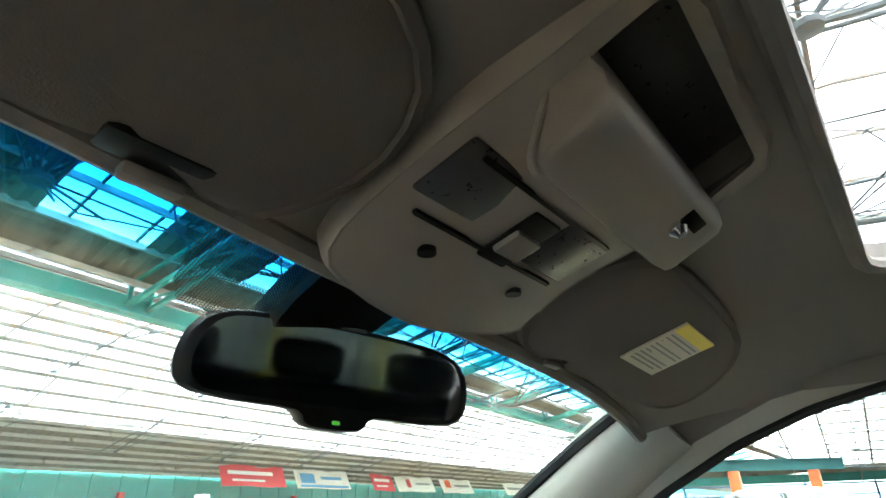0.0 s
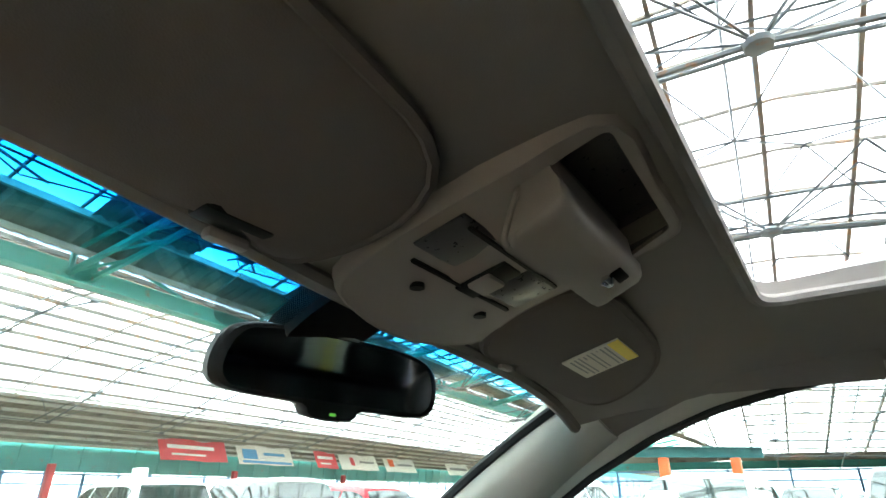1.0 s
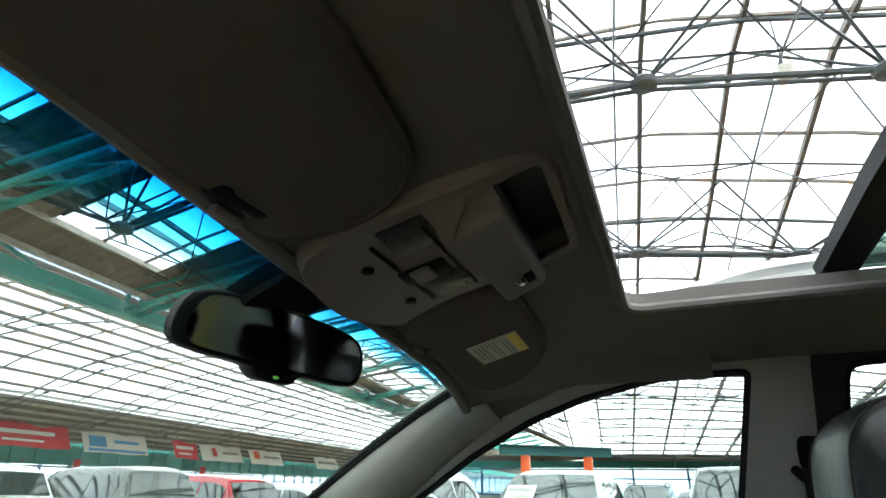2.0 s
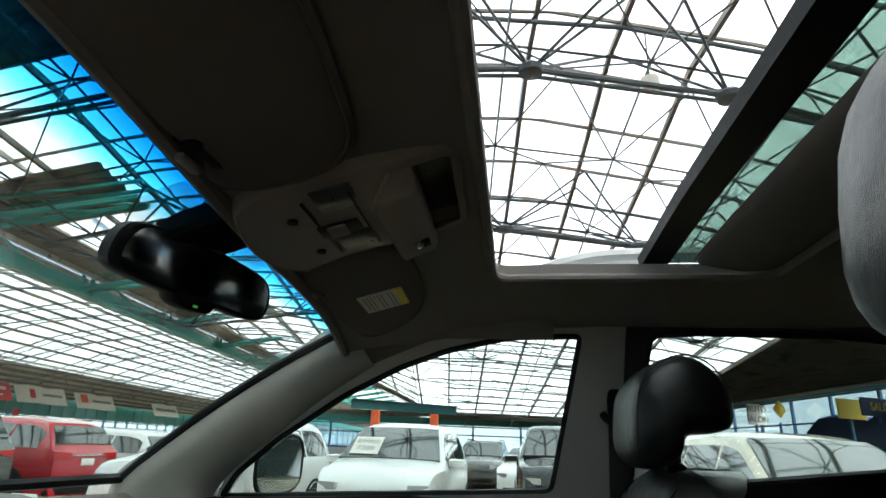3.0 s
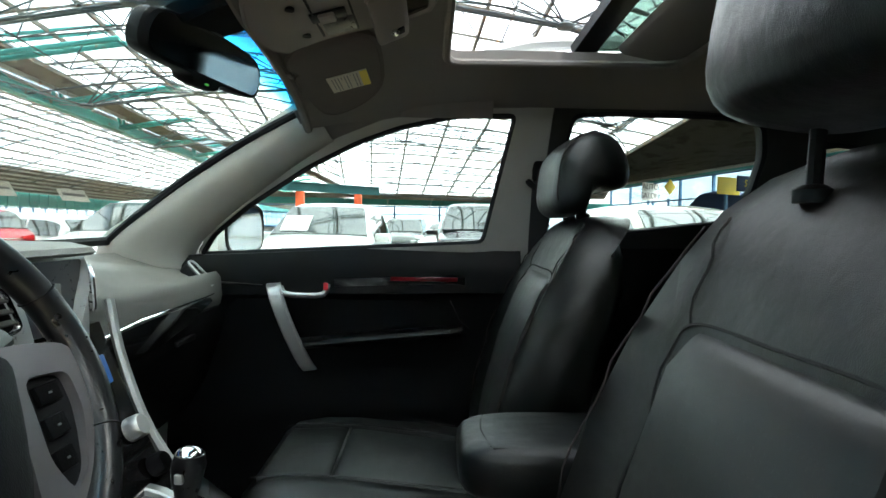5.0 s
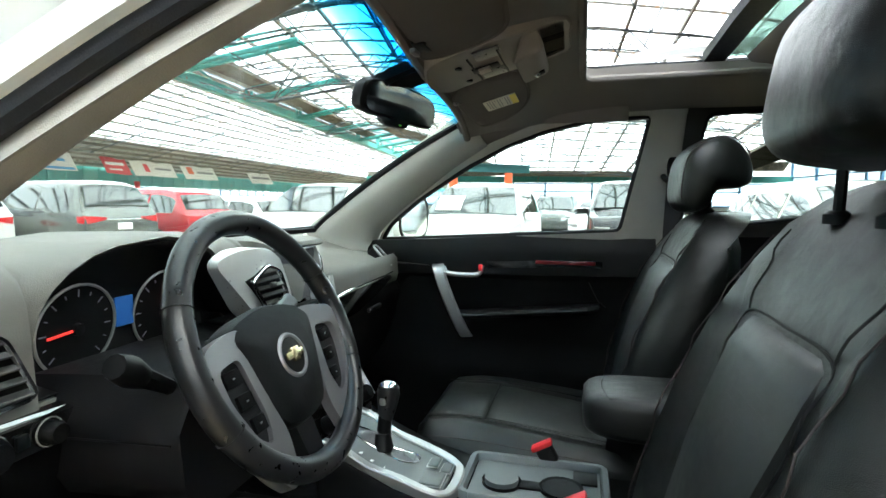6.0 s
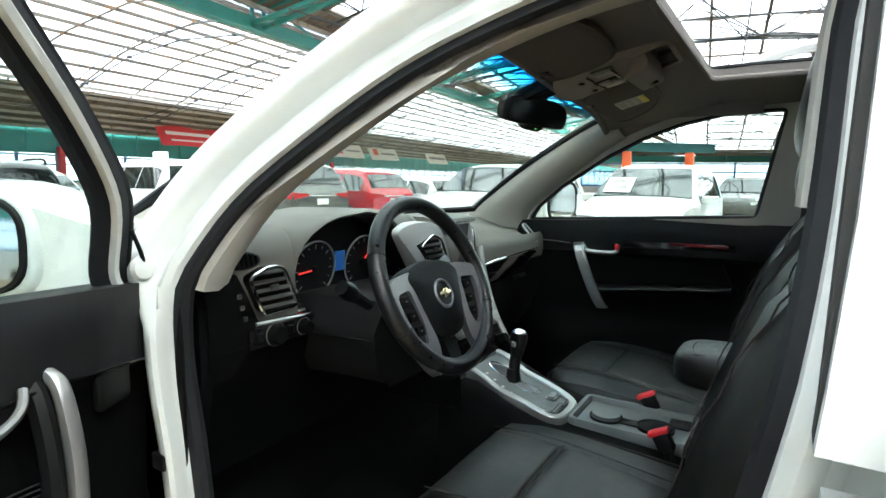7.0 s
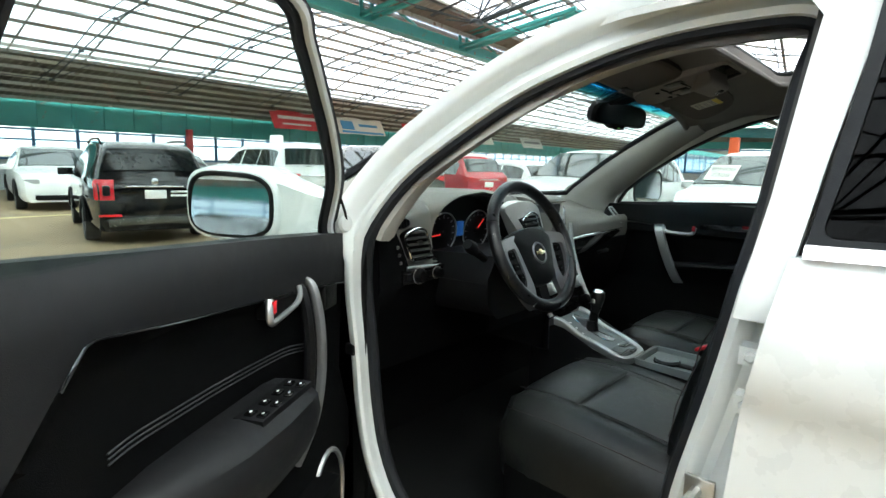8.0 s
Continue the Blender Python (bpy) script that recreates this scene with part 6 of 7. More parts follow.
part("stem", tube([(-0.014, 0.472, 0.785), (-0.005, 0.470, 0.84)], [0.015, 0.013], 10), BLACK, lever_t)
part("knob", lathe([(0.011, 0.0), (0.015, 0.02), (0.020, 0.045), (0.0225, 0.062), (0.019, 0.076), (0.008, 0.083)], 18, Matrix.Translation((-0.005, 0.470, 0.822)) @ Matrix.Rotation(0.1, 4, "X")), GRIP, lever_t)
part("chrome_cap", lathe([(0.0185, 0.0), (0.016, 0.006), (0.009, 0.010), (0.002, 0.011)], 18, Matrix.Translation((-0.005, 0.463, 0.896)) @ Matrix.Rotation(0.1, 4, "X")), CHROME, lever_t, "chrome cap")
part("release_button", B((-0.026, 0.468, 0.872), (0.008, 0.012, 0.014), 0.003), SILVER, lever_t)
part("boot", lathe([(0.022, 0.0), (0.019, 0.012), (0.014, 0.03)], 16, Matrix.Translation((-0.016, 0.472, 0.778))), BLACK, lever_t)

# ---- seats ----
def seat(name, label, x, front, back, lift, headrest, belt_in, hooked=False):
    """A front seat. front: the cushion's front edge; back: how far the backrest stands from the middle; lift: its height."""
    t = thing(name, label, "car seat", "front seats", at=pose(x, 0, lift, 0, 0, 0))
    top = 0.735 + (0.022 if x < 0 else 0.0)

    def cush(y, w, h, low, side=0.028):
        sec = []
        for k in range(11):
            a = -1 + 0.2 * k
            sec.append((w * a, y, h + side * max(0.0, (abs(a) - 0.5) / 0.5) ** 1.5 - 0.055 * max(0.0, (abs(a) - 0.86) / 0.14) ** 2))
        sec += [(w * 1.02, y, h - 0.09), (w * 0.95, y, low), (-w * 0.95, y, low), (-w * 1.02, y, h - 0.09)]
        return sec
    f = front
    part("cushion", loft([cush(f + 0.012, 0.175, top - 0.055, 0.60, 0.0), cush(f + 0.004, 0.195, top - 0.022, 0.57, 0.006), cush(f - 0.025, 0.212, top - 0.004, 0.55, 0.010), cush(f - 0.09, 0.222, top + 0.002, 0.55, 0.014), cush(f - 0.17, 0.228, top - 0.004, 0.55, 0.022), cush(f - 0.30, 0.232, top - 0.020, 0.55, 0.030), cush(f - 0.42, 0.23, top - 0.035, 0.55, 0.035), cush(f - 0.50, 0.21, top - 0.05, 0.56, 0.03)]), LEATHER, t, "black leather cushion with raised bolsters", angle=70)

    def pad(y0, y1, w0, w1, z0, z1):
        return loft([[(a * mix(w0, w1, k), mix(y0, y1, k), mix(z0, z1, k) + dz) for a, dz in ((-1, -0.02), (-0.97, 0.004 * e), (-0.8, 0.009 * e), (0, 0.012 * e), (0.8, 0.009 * e), (0.97, 0.004 * e), (1, -0.02))] for k, e in ((0.0, 0.0), (0.03, 0.6), (0.10, 1.0), (0.5, 1.1), (0.90, 1.0), (0.97, 0.6), (1.0, 0.0))])
    part("front_insert", pad(f - 0.012, f - 0.150, 0.128, 0.130, top - 0.004, top - 0.001), LEATHER, t)
    part("perforated_insert", pad(f - 0.156, f - 0.47, 0.130, 0.125, top - 0.002, top - 0.042), PERFO, t, "perforated leather insert")
    for s in (-1, 1):
        part("cushion_seam", tube(smooth_path([(s * 0.134, f - 0.005, top + 0.002), (s * 0.135, f - 0.15, top + 0.008), (s * 0.132, f - 0.46, top - 0.025)], 5), 0.0014, 5), GROOVE, t)
        part("piping", tube(smooth_path([(s * 0.160, f + 0.010, top - 0.045), (s * 0.207, f - 0.03, top - 0.020), (s * 0.222, f - 0.15, top - 0.012), (s * 0.227, f - 0.40, top - 0.028)], 5), 0.0013, 5), THREAD, t, "dark red stitched edge")
    part("front_piping", tube(smooth_path([(-0.160, f + 0.010, top - 0.045), (0.0, f + 0.014, top - 0.042), (0.160, f + 0.010, top - 0.045)], 5), 0.0013, 5), THREAD, t)
    part("cross_groove", tube([(-0.13, f - 0.153, top + 0.004), (0, f - 0.153, top + 0.006), (0.13, f - 0.153, top + 0.004)], 0.0018, 5), GROOVE, t)
    base = part("base_cover", loft([[(a, y, z) for a, z in ((-w, 0.44), (-w * 1.02, 0.60), (w * 1.02, 0.60), (w, 0.44))] for y, w in ((f - 0.02, 0.205), (f - 0.2, 0.225), (f - 0.5, 0.22))]), DARK, t, "black plastic seat base")
    part("adjust_switch", B((-0.236, f - 0.21, 0.575), (0.012, 0.06, 0.016), 0.005), SILVER, base)
    part("recline_switch", B((-0.236, f - 0.285, 0.585), (0.012, 0.018, 0.035), 0.005), DARK, base)

    # backrest
    FRONT = [(0.72, 0.075), (0.82, 0.050), (0.95, 0.016), (1.06, -0.022), (1.13, -0.056), (1.19, -0.086), (1.212, -0.100), (1.226, -0.114), (1.234, -0.126)]
    if x < 0:
        FRONT = FRONT[:4] + [(1.13, -0.050), (1.19, -0.078), (1.225, -0.102), (1.25, -0.128), (1.263, -0.150)]

    def face(z):
        return back + curve(FRONT, z)
    secs = []
    SHAPE = ((0.70, 0.20, 0.10, 0.02), (0.78, 0.222, 0.13, 0.04), (0.90, 0.236, 0.135, 0.05), (1.02, 0.236, 0.13, 0.045), (1.10, 0.226, 0.12, 0.032), (1.16, 0.206, 0.095, 0.016), (1.19, 0.186, 0.075, 0.004), (1.212, 0.160, 0.052, -0.004), (1.226, 0.120, 0.032, -0.006), (1.232, 0.07, 0.016, -0.006))
    if x < 0:
        SHAPE = tuple((a, b, c, d + 0.016) for a, b, c, d in SHAPE[:5]) + ((1.175, 0.222, 0.105, 0.022), (1.222, 0.208, 0.09, 0.010), (1.252, 0.182, 0.07, 0.0), (1.266, 0.145, 0.04, -0.002), (1.271, 0.09, 0.02, -0.002))

    def skin_at(z, a):
        w, side = (float(np.interp(z, [q[0] for q in SHAPE], [q[k] for q in SHAPE])) for k in (1, 3))
        return Vector((w * a, face(z) + side * max(0.0, (abs(a) - 0.48) / 0.52) ** 1.6 - 0.075 * max(0.0, (abs(a) - 0.84) / 0.16) ** 2 + 0.0015, z))
    for z, w, th, side in SHAPE:
        sec = []
        for k in range(11):
            a = -1 + 0.2 * k
            sec.append((w * a, face(z) + side * max(0.0, (abs(a) - 0.48) / 0.52) ** 1.6 - 0.075 * max(0.0, (abs(a) - 0.84) / 0.16) ** 2, z))
        sec += [(w * 0.99, face(z) - th * 0.72, z), (w * 0.8, face(z) - th, z), (-w * 0.8, face(z) - th, z), (-w * 0.99, face(z) - th * 0.72, z)]
        secs.append(sec)
    part("backrest", loft(secs), LEATHER, t, "black leather backrest with side bolsters", angle=80)
    ins = []
    for z, e in ((0.76, 0.0), (0.775, 0.7), (0.85, 1.0), (0.98, 1.1), (1.085, 1.0), (1.107, 0.7), (1.118, 0.0)):
        w = curve([(0.76, 0.100), (0.95, 0.108), (1.09, 0.119), (1.118, 0.108)], z)
        ins.append([(a * w, face(z) + dy, z) for a, dy in ((-1, -0.02), (-0.97, 0.005 * e), (-0.8, 0.011 * e), (0, 0.014 * e), (0.8, 0.011 * e), (0.97, 0.005 * e), (1, -0.02))])
    part("back_insert", loft(ins), PERFO, t, "perforated leather backrest insert")
    edge = smooth_path([(-0.104, 0, 0.78), (-0.112, 0, 0.95), (-0.124, 0, 1.08), (-0.112, 0, 1.122), (0.0, 0, 1.126), (0.112, 0, 1.122), (0.124, 0, 1.08), (0.112, 0, 0.95), (0.104, 0, 0.78)], 5)
    part("back_groove", tube([(q.x, face(q.z) + 0.004, q.z) for q in edge], 0.0016, 5), GROOVE, t)
    for s in (-1, 1):
        part("shoulder_seam", tube([(s * (0.116 + 0.004 * k), face(1.12 + 0.012 * k) + 0.003, 1.12 + 0.012 * k) for k in range(9)], 0.0014, 5), GROOVE, t)
        part("edge_seam", tube([skin_at(z, s * 0.80) for z in [0.78 + 0.0225 * k for k in range(20)]], 0.0013, 5), THREAD, t, "dark red stitched edge")

    # headrest
    y0, y1, z0, z1, w = headrest
    mid = Vector((0, mix(y0, y1, 0.5), mix(z0, z1, 0.5)))
    half = (w, (y0 - y1) / 2, (z1 - z0) / 2)
    lean = Matrix.Rotation(radians(8), 4, "X")
    if hooked:
        # a curled pad: bulging in front, rolled over behind, with a hollow under the roll
        side = smooth_path([(0, y, z) for y, z in ((-0.090, 1.256), (-0.090, 1.305), (-0.100, 1.352), (-0.128, 1.384), (-0.172, 1.398), (-0.212, 1.380), (-0.236, 1.335), (-0.236, 1.296), (-0.210, 1.283), (-0.176, 1.282), (-0.158, 1.264), (-0.148, 1.238), (-0.112, 1.230))], 3, True)
        hub = Vector((0, -0.150, 1.318))
        secs = []
        for k in range(15):
            u = math.sin(math.pi * (k / 14 - 0.5))
            g = max(0.30, (1 - abs(u) ** 5) ** 0.35)
            secs.append([(w * u, *(hub + (Vector(q) - hub) * g).yz) for q in side])
        part("headrest", loft(secs), LEATHER, t, "curled black leather headrest with a hollow back")
        for s in (-1, 1):
            part("headrest_seam", tube([(s * w * 0.80, q.y + 0.001 * (q.y - hub.y), q.z + 0.01 * (q.z - hub.z)) for q in [hub + (Vector(p) - hub) * 0.925 for p in side[:18]]], 0.0013, 5), THREAD, t)
    else:
        part("headrest", pillow(mid, half, 0.55, 0.60, lean), LEATHER, t, "padded black leather headrest")
    for s in (-1, 1):
        part("headrest_post", tube([(s * 0.055, mix(y0, y1, 0.5), z0 + 0.03), (s * 0.055, mix(y0, y1, 0.48), 1.225)], 0.006, 8), BLACK if x < 0 else CHROME, t, "black headrest post" if x < 0 else "chrome headrest post")
        part("post_socket", lathe([(0.014, 0.0), (0.014, 0.010), (0.008, 0.014)], 12, Matrix.Translation((s * 0.055, mix(y0, y1, 0.48), 1.226))), BLACK, t)
    # buckle
    b = thing("belt_buckle", "black seat belt buckle with red release button", "belt buckle", "belt buckles", at=pose(x + belt_in, 0, lift, 0, 0, 0))
    yb = f - 0.303
    part("stalk", tube([(0, yb - 0.03, 0.66), (0, yb - 0.012, 0.735)], [0.012, 0.014], 8, flat=0.6), BLACK, b)
    part("casing", B((0, yb - 0.005, 0.744), (0.026, 0.034, 0.040), 0.006, Matrix.Rotation(-0.5, 4, "X")), BLACK, b)
    part("release_button", B((-0.002, yb + 0.006, 0.763), (0.024, 0.044, 0.010), 0.003, Matrix.Rotation(-0.5, 4, "X")), REDPL, b, "red release button")
    return t


seat("driver_seat", "black leather driver seat with perforated centre", -0.385, 0.408, -0.040, 0.005, (-0.078, -0.222, 1.281, 1.450, 0.138), 0.29)
seat("passenger_seat", "black leather passenger seat with perforated centre", 0.405, 0.475, -0.035, 0.0, (-0.085, -0.235, 1.225, 1.402, 0.138), -0.295, True)

# ---- rear bench ----
bench = thing("rear_bench", "black leather rear bench with three headrests", "bench seat")
part("cushion", loft([[(x, y, z) for y, z in ((-0.46, 0.46), (-0.44, 0.72), (-0.50, 0.775), (-0.90, 0.745), (-0.95, 0.46))] for x in (-0.68, -0.64, 0.0, 0.64, 0.68)]), LEATHER, bench)
part("backrest", loft([[(x, y, z) for y, z in ((-0.90, 0.74), (-0.98, 1.0), (-1.07, 1.215), (-1.11, 1.235), (-1.16, 1.20), (-1.06, 0.72))] for x in (-0.66, -0.62, 0.0, 0.62, 0.66)]), LEATHER, bench)
for x in (-0.40, 0.02, 0.42):
    rest_part = part("headrest", pillow((x, -1.12, 1.305), (0.125, 0.045, 0.068), 0.5, 0.55), LEATHER, bench, "padded black headrest")
    for s in (-1, 1):
        part("post", tube([(x + s * 0.05, -1.12, 1.25), (x + s * 0.05, -1.115, 1.19)], 0.006, 6), CHROME, rest_part)

# ---- seat belt on the middle pillar ----
belt = thing("seat_belt", "black seat belt hanging from the middle pillar", "seat belt")
part("webbing", loft([[(0.655 + 0.02 * k + dx, -0.135 + dy, z) for dx, dy in ((0.0, -0.022), (0.002, 0.022), (0.004, 0.022), (0.002, -0.022))] for z, k in ((1.36, 0.0), (1.30, 1.0), (1.18, 2.6), (1.05, 3.2), (0.9, 3.4))]), WEB, belt)
part("guide", tube(smooth_path([(0.655, -0.10, 1.325), (0.640, -0.11, 1.312), (0.638, -0.135, 1.305), (0.645, -0.16, 1.312), (0.66, -0.17, 1.325)], 4), 0.008, 8), BLACK, belt)
part("height_slider", B((0.662, -0.128, 1.37), (0.02, 0.035, 0.09), 0.008), DARK, belt)
part("tongue", B((0.70, -0.125, 1.10), (0.006, 0.04, 0.05), 0.002), STEEL, belt)

# ---- rear-view mirror ----
mirror = thing("rear_view_mirror", "black rear-view mirror hanging from the windscreen", "rear-view mirror", at=pose(0.012, 0.4525, 1.431, 0, 0, 0) @ Matrix.Rotation(radians(-17), 4, "Z") @ Matrix.Rotation(radians(2), 4, "Y") @ Matrix.Rotation(radians(10), 4, "X") @ Matrix.Diagonal((0.91, 1, 0.94, 1)))
OUTL = [(-0.128, -0.006), (-0.118, 0.022), (-0.085, 0.034), (0.0, 0.036), (0.085, 0.032), (0.118, 0.020), (0.128, -0.006), (0.120, -0.028), (0.085, -0.034), (0.035, -0.034), (0.022, -0.045), (-0.022, -0.045), (-0.035, -0.034), (-0.085, -0.032), (-0.120, -0.026)]
ol = [(q.x, q.y) for q in smooth_path([(a, b, 0) for a, b in OUTL], 3, True)]
part("housing", loft([[(x * k, y, z * k) for x, z in ol] for y, k in ((-0.014, 0.96), (-0.010, 1.0), (0.008, 0.99), (0.022, 0.88), (0.032, 0.6))]), BLACK, mirror, "black mirror housing")
gl = [(-0.116, -0.004), (-0.106, 0.020), (-0.08, 0.029), (0.0, 0.031), (0.08, 0.027), (0.108, 0.017), (0.117, -0.006), (0.110, -0.024), (0.08, -0.028), (-0.08, -0.027), (-0.110, -0.022)]
gs = [(q.x, q.y) for q in smooth_path([(a, b, 0) for a, b in gl], 3, True)]
part("mirror_glass", loft([[(x, -0.016, z) for x, z in gs], [(x, -0.010, z) for x, z in gs]]), DIMMIRROR, mirror, "mirror glass reflecting the cabin's rear", smooth=False)
part("status_lamp", B((0.0, -0.015, -0.0395), (0.006, 0.004, 0.003), 0.001), GREENLED, mirror, "small green lamp")
part("sensor_slots", B((0.0, -0.013, 0.034), (0.03, 0.006, 0.003), 0.001), GREYPANEL, mirror)
foot = thing("mirror_foot", "black sensor cover holding the mirror", "mirror foot")
part("cover", loft([[(-0.012 + x * w, y + dy, z + dz) for x, dy, dz in ((-1, 0.016, 0.010), (-0.9, -0.006, -0.007), (0.9, -0.006, -0.007), (1, 0.016, 0.010))] for y, z, w in ((0.398, 1.482, 0.046), (0.425, 1.473, 0.045), (0.450, 1.462, 0.043), (0.475, 1.451, 0.036))]), BLACK, foot)
part("stem", tube([(-0.008, 0.49, 1.45), (0.0, 0.482, 1.444), (0.006, 0.470, 1.438)], 0.012, 8), BLACK, foot)

# ---- sun visors ----
def visor(name, label, s):
    t = thing(name, label, "sun visor", "sun visors")
    if s < 0:
        edge = [(-0.108, 0.330), (-0.128, 0.356), (-0.150, 0.359), (-0.164, 0.352), (-0.172, 0.338), (-0.198, 0.337), (-0.212, 0.347), (-0.26, 0.347), (-0.40, 0.334), (-0.55, 0.318), (-0.575, 0.29), (-0.570, 0.24), (-0.54, 0.222), (-0.35, 0.213), (-0.21, 0.221), (-0.155, 0.228), (-0.118, 0.250), (-0.101, 0.29)]
    else:
        edge = [(0.162, 0.374), (0.19, 0.385), (0.222, 0.388), (0.232, 0.378), (0.262, 0.380), (0.275, 0.390), (0.40, 0.392), (0.47, 0.386), (0.506, 0.372), (0.516, 0.342), (0.498, 0.298), (0.455, 0.264), (0.38, 0.246), (0.22, 0.240), (0.165, 0.248), (0.138, 0.272), (0.134, 0.31), (0.146, 0.352)]
    def low(x, y):
        return liner_z(x, y) - (0.016 if s < 0 else 0.009)
    pts = [(q.x, q.y) for q in smooth_path([(a, b, 0) for a, b in edge], 2, True)]
    mx, my = sum(p[0] for p in pts) / len(pts), sum(p[1] for p in pts) / len(pts)
    rings = []
    for k, dz in ((1.0, 0.012), (1.0, 0.004), (0.985, -0.002), (0.96, -0.004), (0.8, -0.006), (0.4, -0.006)):
        rings.append([(mix(mx, x, k), mix(my, y, k), low(mix(mx, x, k), mix(my, y, k)) + dz) for x, y in pts])
    part("blade", loft(rings), VISOR, t, "grey vinyl visor blade")
    part("edge_roll", tube([(x, y, low(x, y) + 0.002) for x, y in pts], 0.006, 6, True), VISOR, t)
    cx = -0.186 if s < 0 else 0.246
    clip = part("clip", B((cx, 0.347 if s < 0 else 0.388, liner_z(cx, 0.36) - 0.010), (0.052, 0.022, 0.014), 0.005), BLACK, t, "dark clip holding the visor")
    part("clip_jaw", B((cx + 0.004, 0.358 if s < 0 else 0.397, liner_z(cx, 0.37) - 0.017), (0.030, 0.010, 0.008), 0.003), CONSOLE, clip)
    return t, low


visor("sun_visor", "grey sun visor folded up over the driver", -1)
pv, low = visor("sun_visor", "grey sun visor with a white and yellow label", 1)


def on_visor(c, w, l, dz, mat, name, parent):
    return part(name, loft([[(c[0] + sx * w / 2, c[1] + sy * l / 2, low(c[0] + sx * w / 2, c[1] + sy * l / 2) - 0.0088 + k - dz) for sx, sy in ((-1, -1), (1, -1), (1, 1), (-1, 1))] for k in (0.0, 0.002)]), mat, parent, smooth=False)


lab = on_visor((0.347, 0.306), 0.086, 0.074, 0.0, PAPER, "warning_label", pv)
tagged(lab, "white airbag warning label with yellow heading")
on_visor((0.347, 0.276), 0.084, 0.014, 0.0008, YELLOW, "label_heading", lab)
for k in range(9):
    on_visor((0.347 - (0.004 if k % 3 == 2 else 0), 0.288 + 0.0058 * k), 0.074 - (0.012 if k % 3 == 2 else 0), 0.0022, 0.0008, INK, "print_line", lab)

# ---- overhead console with the open spectacle holder ----
oh = thing("overhead_console", "grey overhead console with lamps and switches", "overhead console")


def oz(x, y):
    swell = max(0.0, min(1.0, (y - 0.14) / 0.09))
    return liner_z(x, y) - 0.004 - 0.018 * swell * swell * (3 - 2 * swell) * max(0.0, 1 - ((x - 0.02) / 0.15) ** 2)


OC = [(-0.079, 0.366), (-0.04, 0.384), (0.03, 0.393), (0.10, 0.388), (0.157, 0.374), (0.140, 0.34), (0.128, 0.30), (0.127, 0.22), (0.121, 0.146), (0.02, 0.138), (-0.072, 0.140), (-0.087, 0.20), (-0.087, 0.30)]
op = [(q.x, q.y) for q in smooth_path([(a, b, 0) for a, b in OC], 3, True)]


def shrunk(k):
    return [(0.022 + (x - 0.022) * k, 0.262 + (y - 0.262) * k) for x, y in op]


RIMS = ((1.02, 0.014), (1.0, 0.006), (0.985, 0.001), (0.965, -0.001), (0.95, 0.0))
shell = loft([[(x, y, oz(x, y) + dz) for x, y in shrunk(k)] for k, dz in RIMS], caps=False)
plate(shrunk(0.95), [HOLDER_HOLE], lambda x, y: (x, y, oz(x, y)), lambda x, y: (x, y, oz(x, y) + 0.004), 0.03, shell)
part("shell", shell, CONSOLE, oh, "grey plastic console shell")
# Cavity of the holder; the shade inside it is painted as dark colour.
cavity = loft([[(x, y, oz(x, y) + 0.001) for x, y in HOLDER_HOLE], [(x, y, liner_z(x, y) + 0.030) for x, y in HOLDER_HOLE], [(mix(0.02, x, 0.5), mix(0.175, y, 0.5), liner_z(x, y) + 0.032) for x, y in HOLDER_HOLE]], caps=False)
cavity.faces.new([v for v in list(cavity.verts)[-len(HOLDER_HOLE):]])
part("holder_cavity", cavity, SHADE, oh, "cavity behind the holder, coloured dark for its inner shade")


def under(c, w, l, h, mat, name, parent, label="", r=0.002, rot=0.0):
    return part(name, B((c[0], c[1], oz(*c) - h / 2 + 0.001), (w, l, h), r, Matrix.Rotation(rot, 4, "Z") @ Matrix.Rotation(-0.26, 4, "X")), mat, parent, label)


for x in (-0.026, 0.073):
    part("microphone_hole", lathe([(0.0062, 0.0), (0.0062, 0.004), (0.004, 0.004)], 14, Matrix.Translation((x, 0.327, oz(x, 0.327) - 0.003))), BLACK, oh, "dark microphone hole")
under((-0.047, 0.273), 0.056, 0.046, 0.003, SHADE, "reading_lamp", oh, "smoked reading lamp lens")
under((0.064, 0.278), 0.058, 0.046, 0.003, SHADE, "reading_lamp", oh, "smoked reading lamp lens")
rock = under((0.018, 0.286), 0.030, 0.050, 0.004, BLACK, "switch_well", oh)
under((0.018, 0.288), 0.027, 0.022, 0.008, CONSOLE, "rocker_switch", rock)
for y in (0.2545, 0.3045):
    under((0.012, y), 0.150, 0.0012, 0.0036, BLACK, "panel_joint", oh)
holder = thing("spectacle_holder", "pale grey spectacle holder, hanging open", "spectacle holder")
hs = []
for x, k, dz in ((-0.068, 0.86, 0.004), (-0.064, 0.97, 0.001), (-0.056, 1.0, 0.0), (-0.02, 1.0, 0.0), (0.05, 1.0, 0.0), (0.088, 1.0, 0.0), (0.101, 0.96, 0.001), (0.108, 0.84, 0.004)):
    hs.append([(x, 0.204 + (y - 0.204) * k, z + dz) for y, z in ((0.188, 1.534), (0.186, 1.518), (0.180, 1.508), (0.180, 1.498), (0.184, 1.4925), (0.194, 1.488), (0.210, 1.482), (0.219, 1.478), (0.2235, 1.477), (0.2265, 1.480), (0.2265, 1.485), (0.220, 1.500), (0.214, 1.520), (0.212, 1.534))])
part("tray", loft(hs), CONSOLE, holder, "grey plastic tray", angle=55)
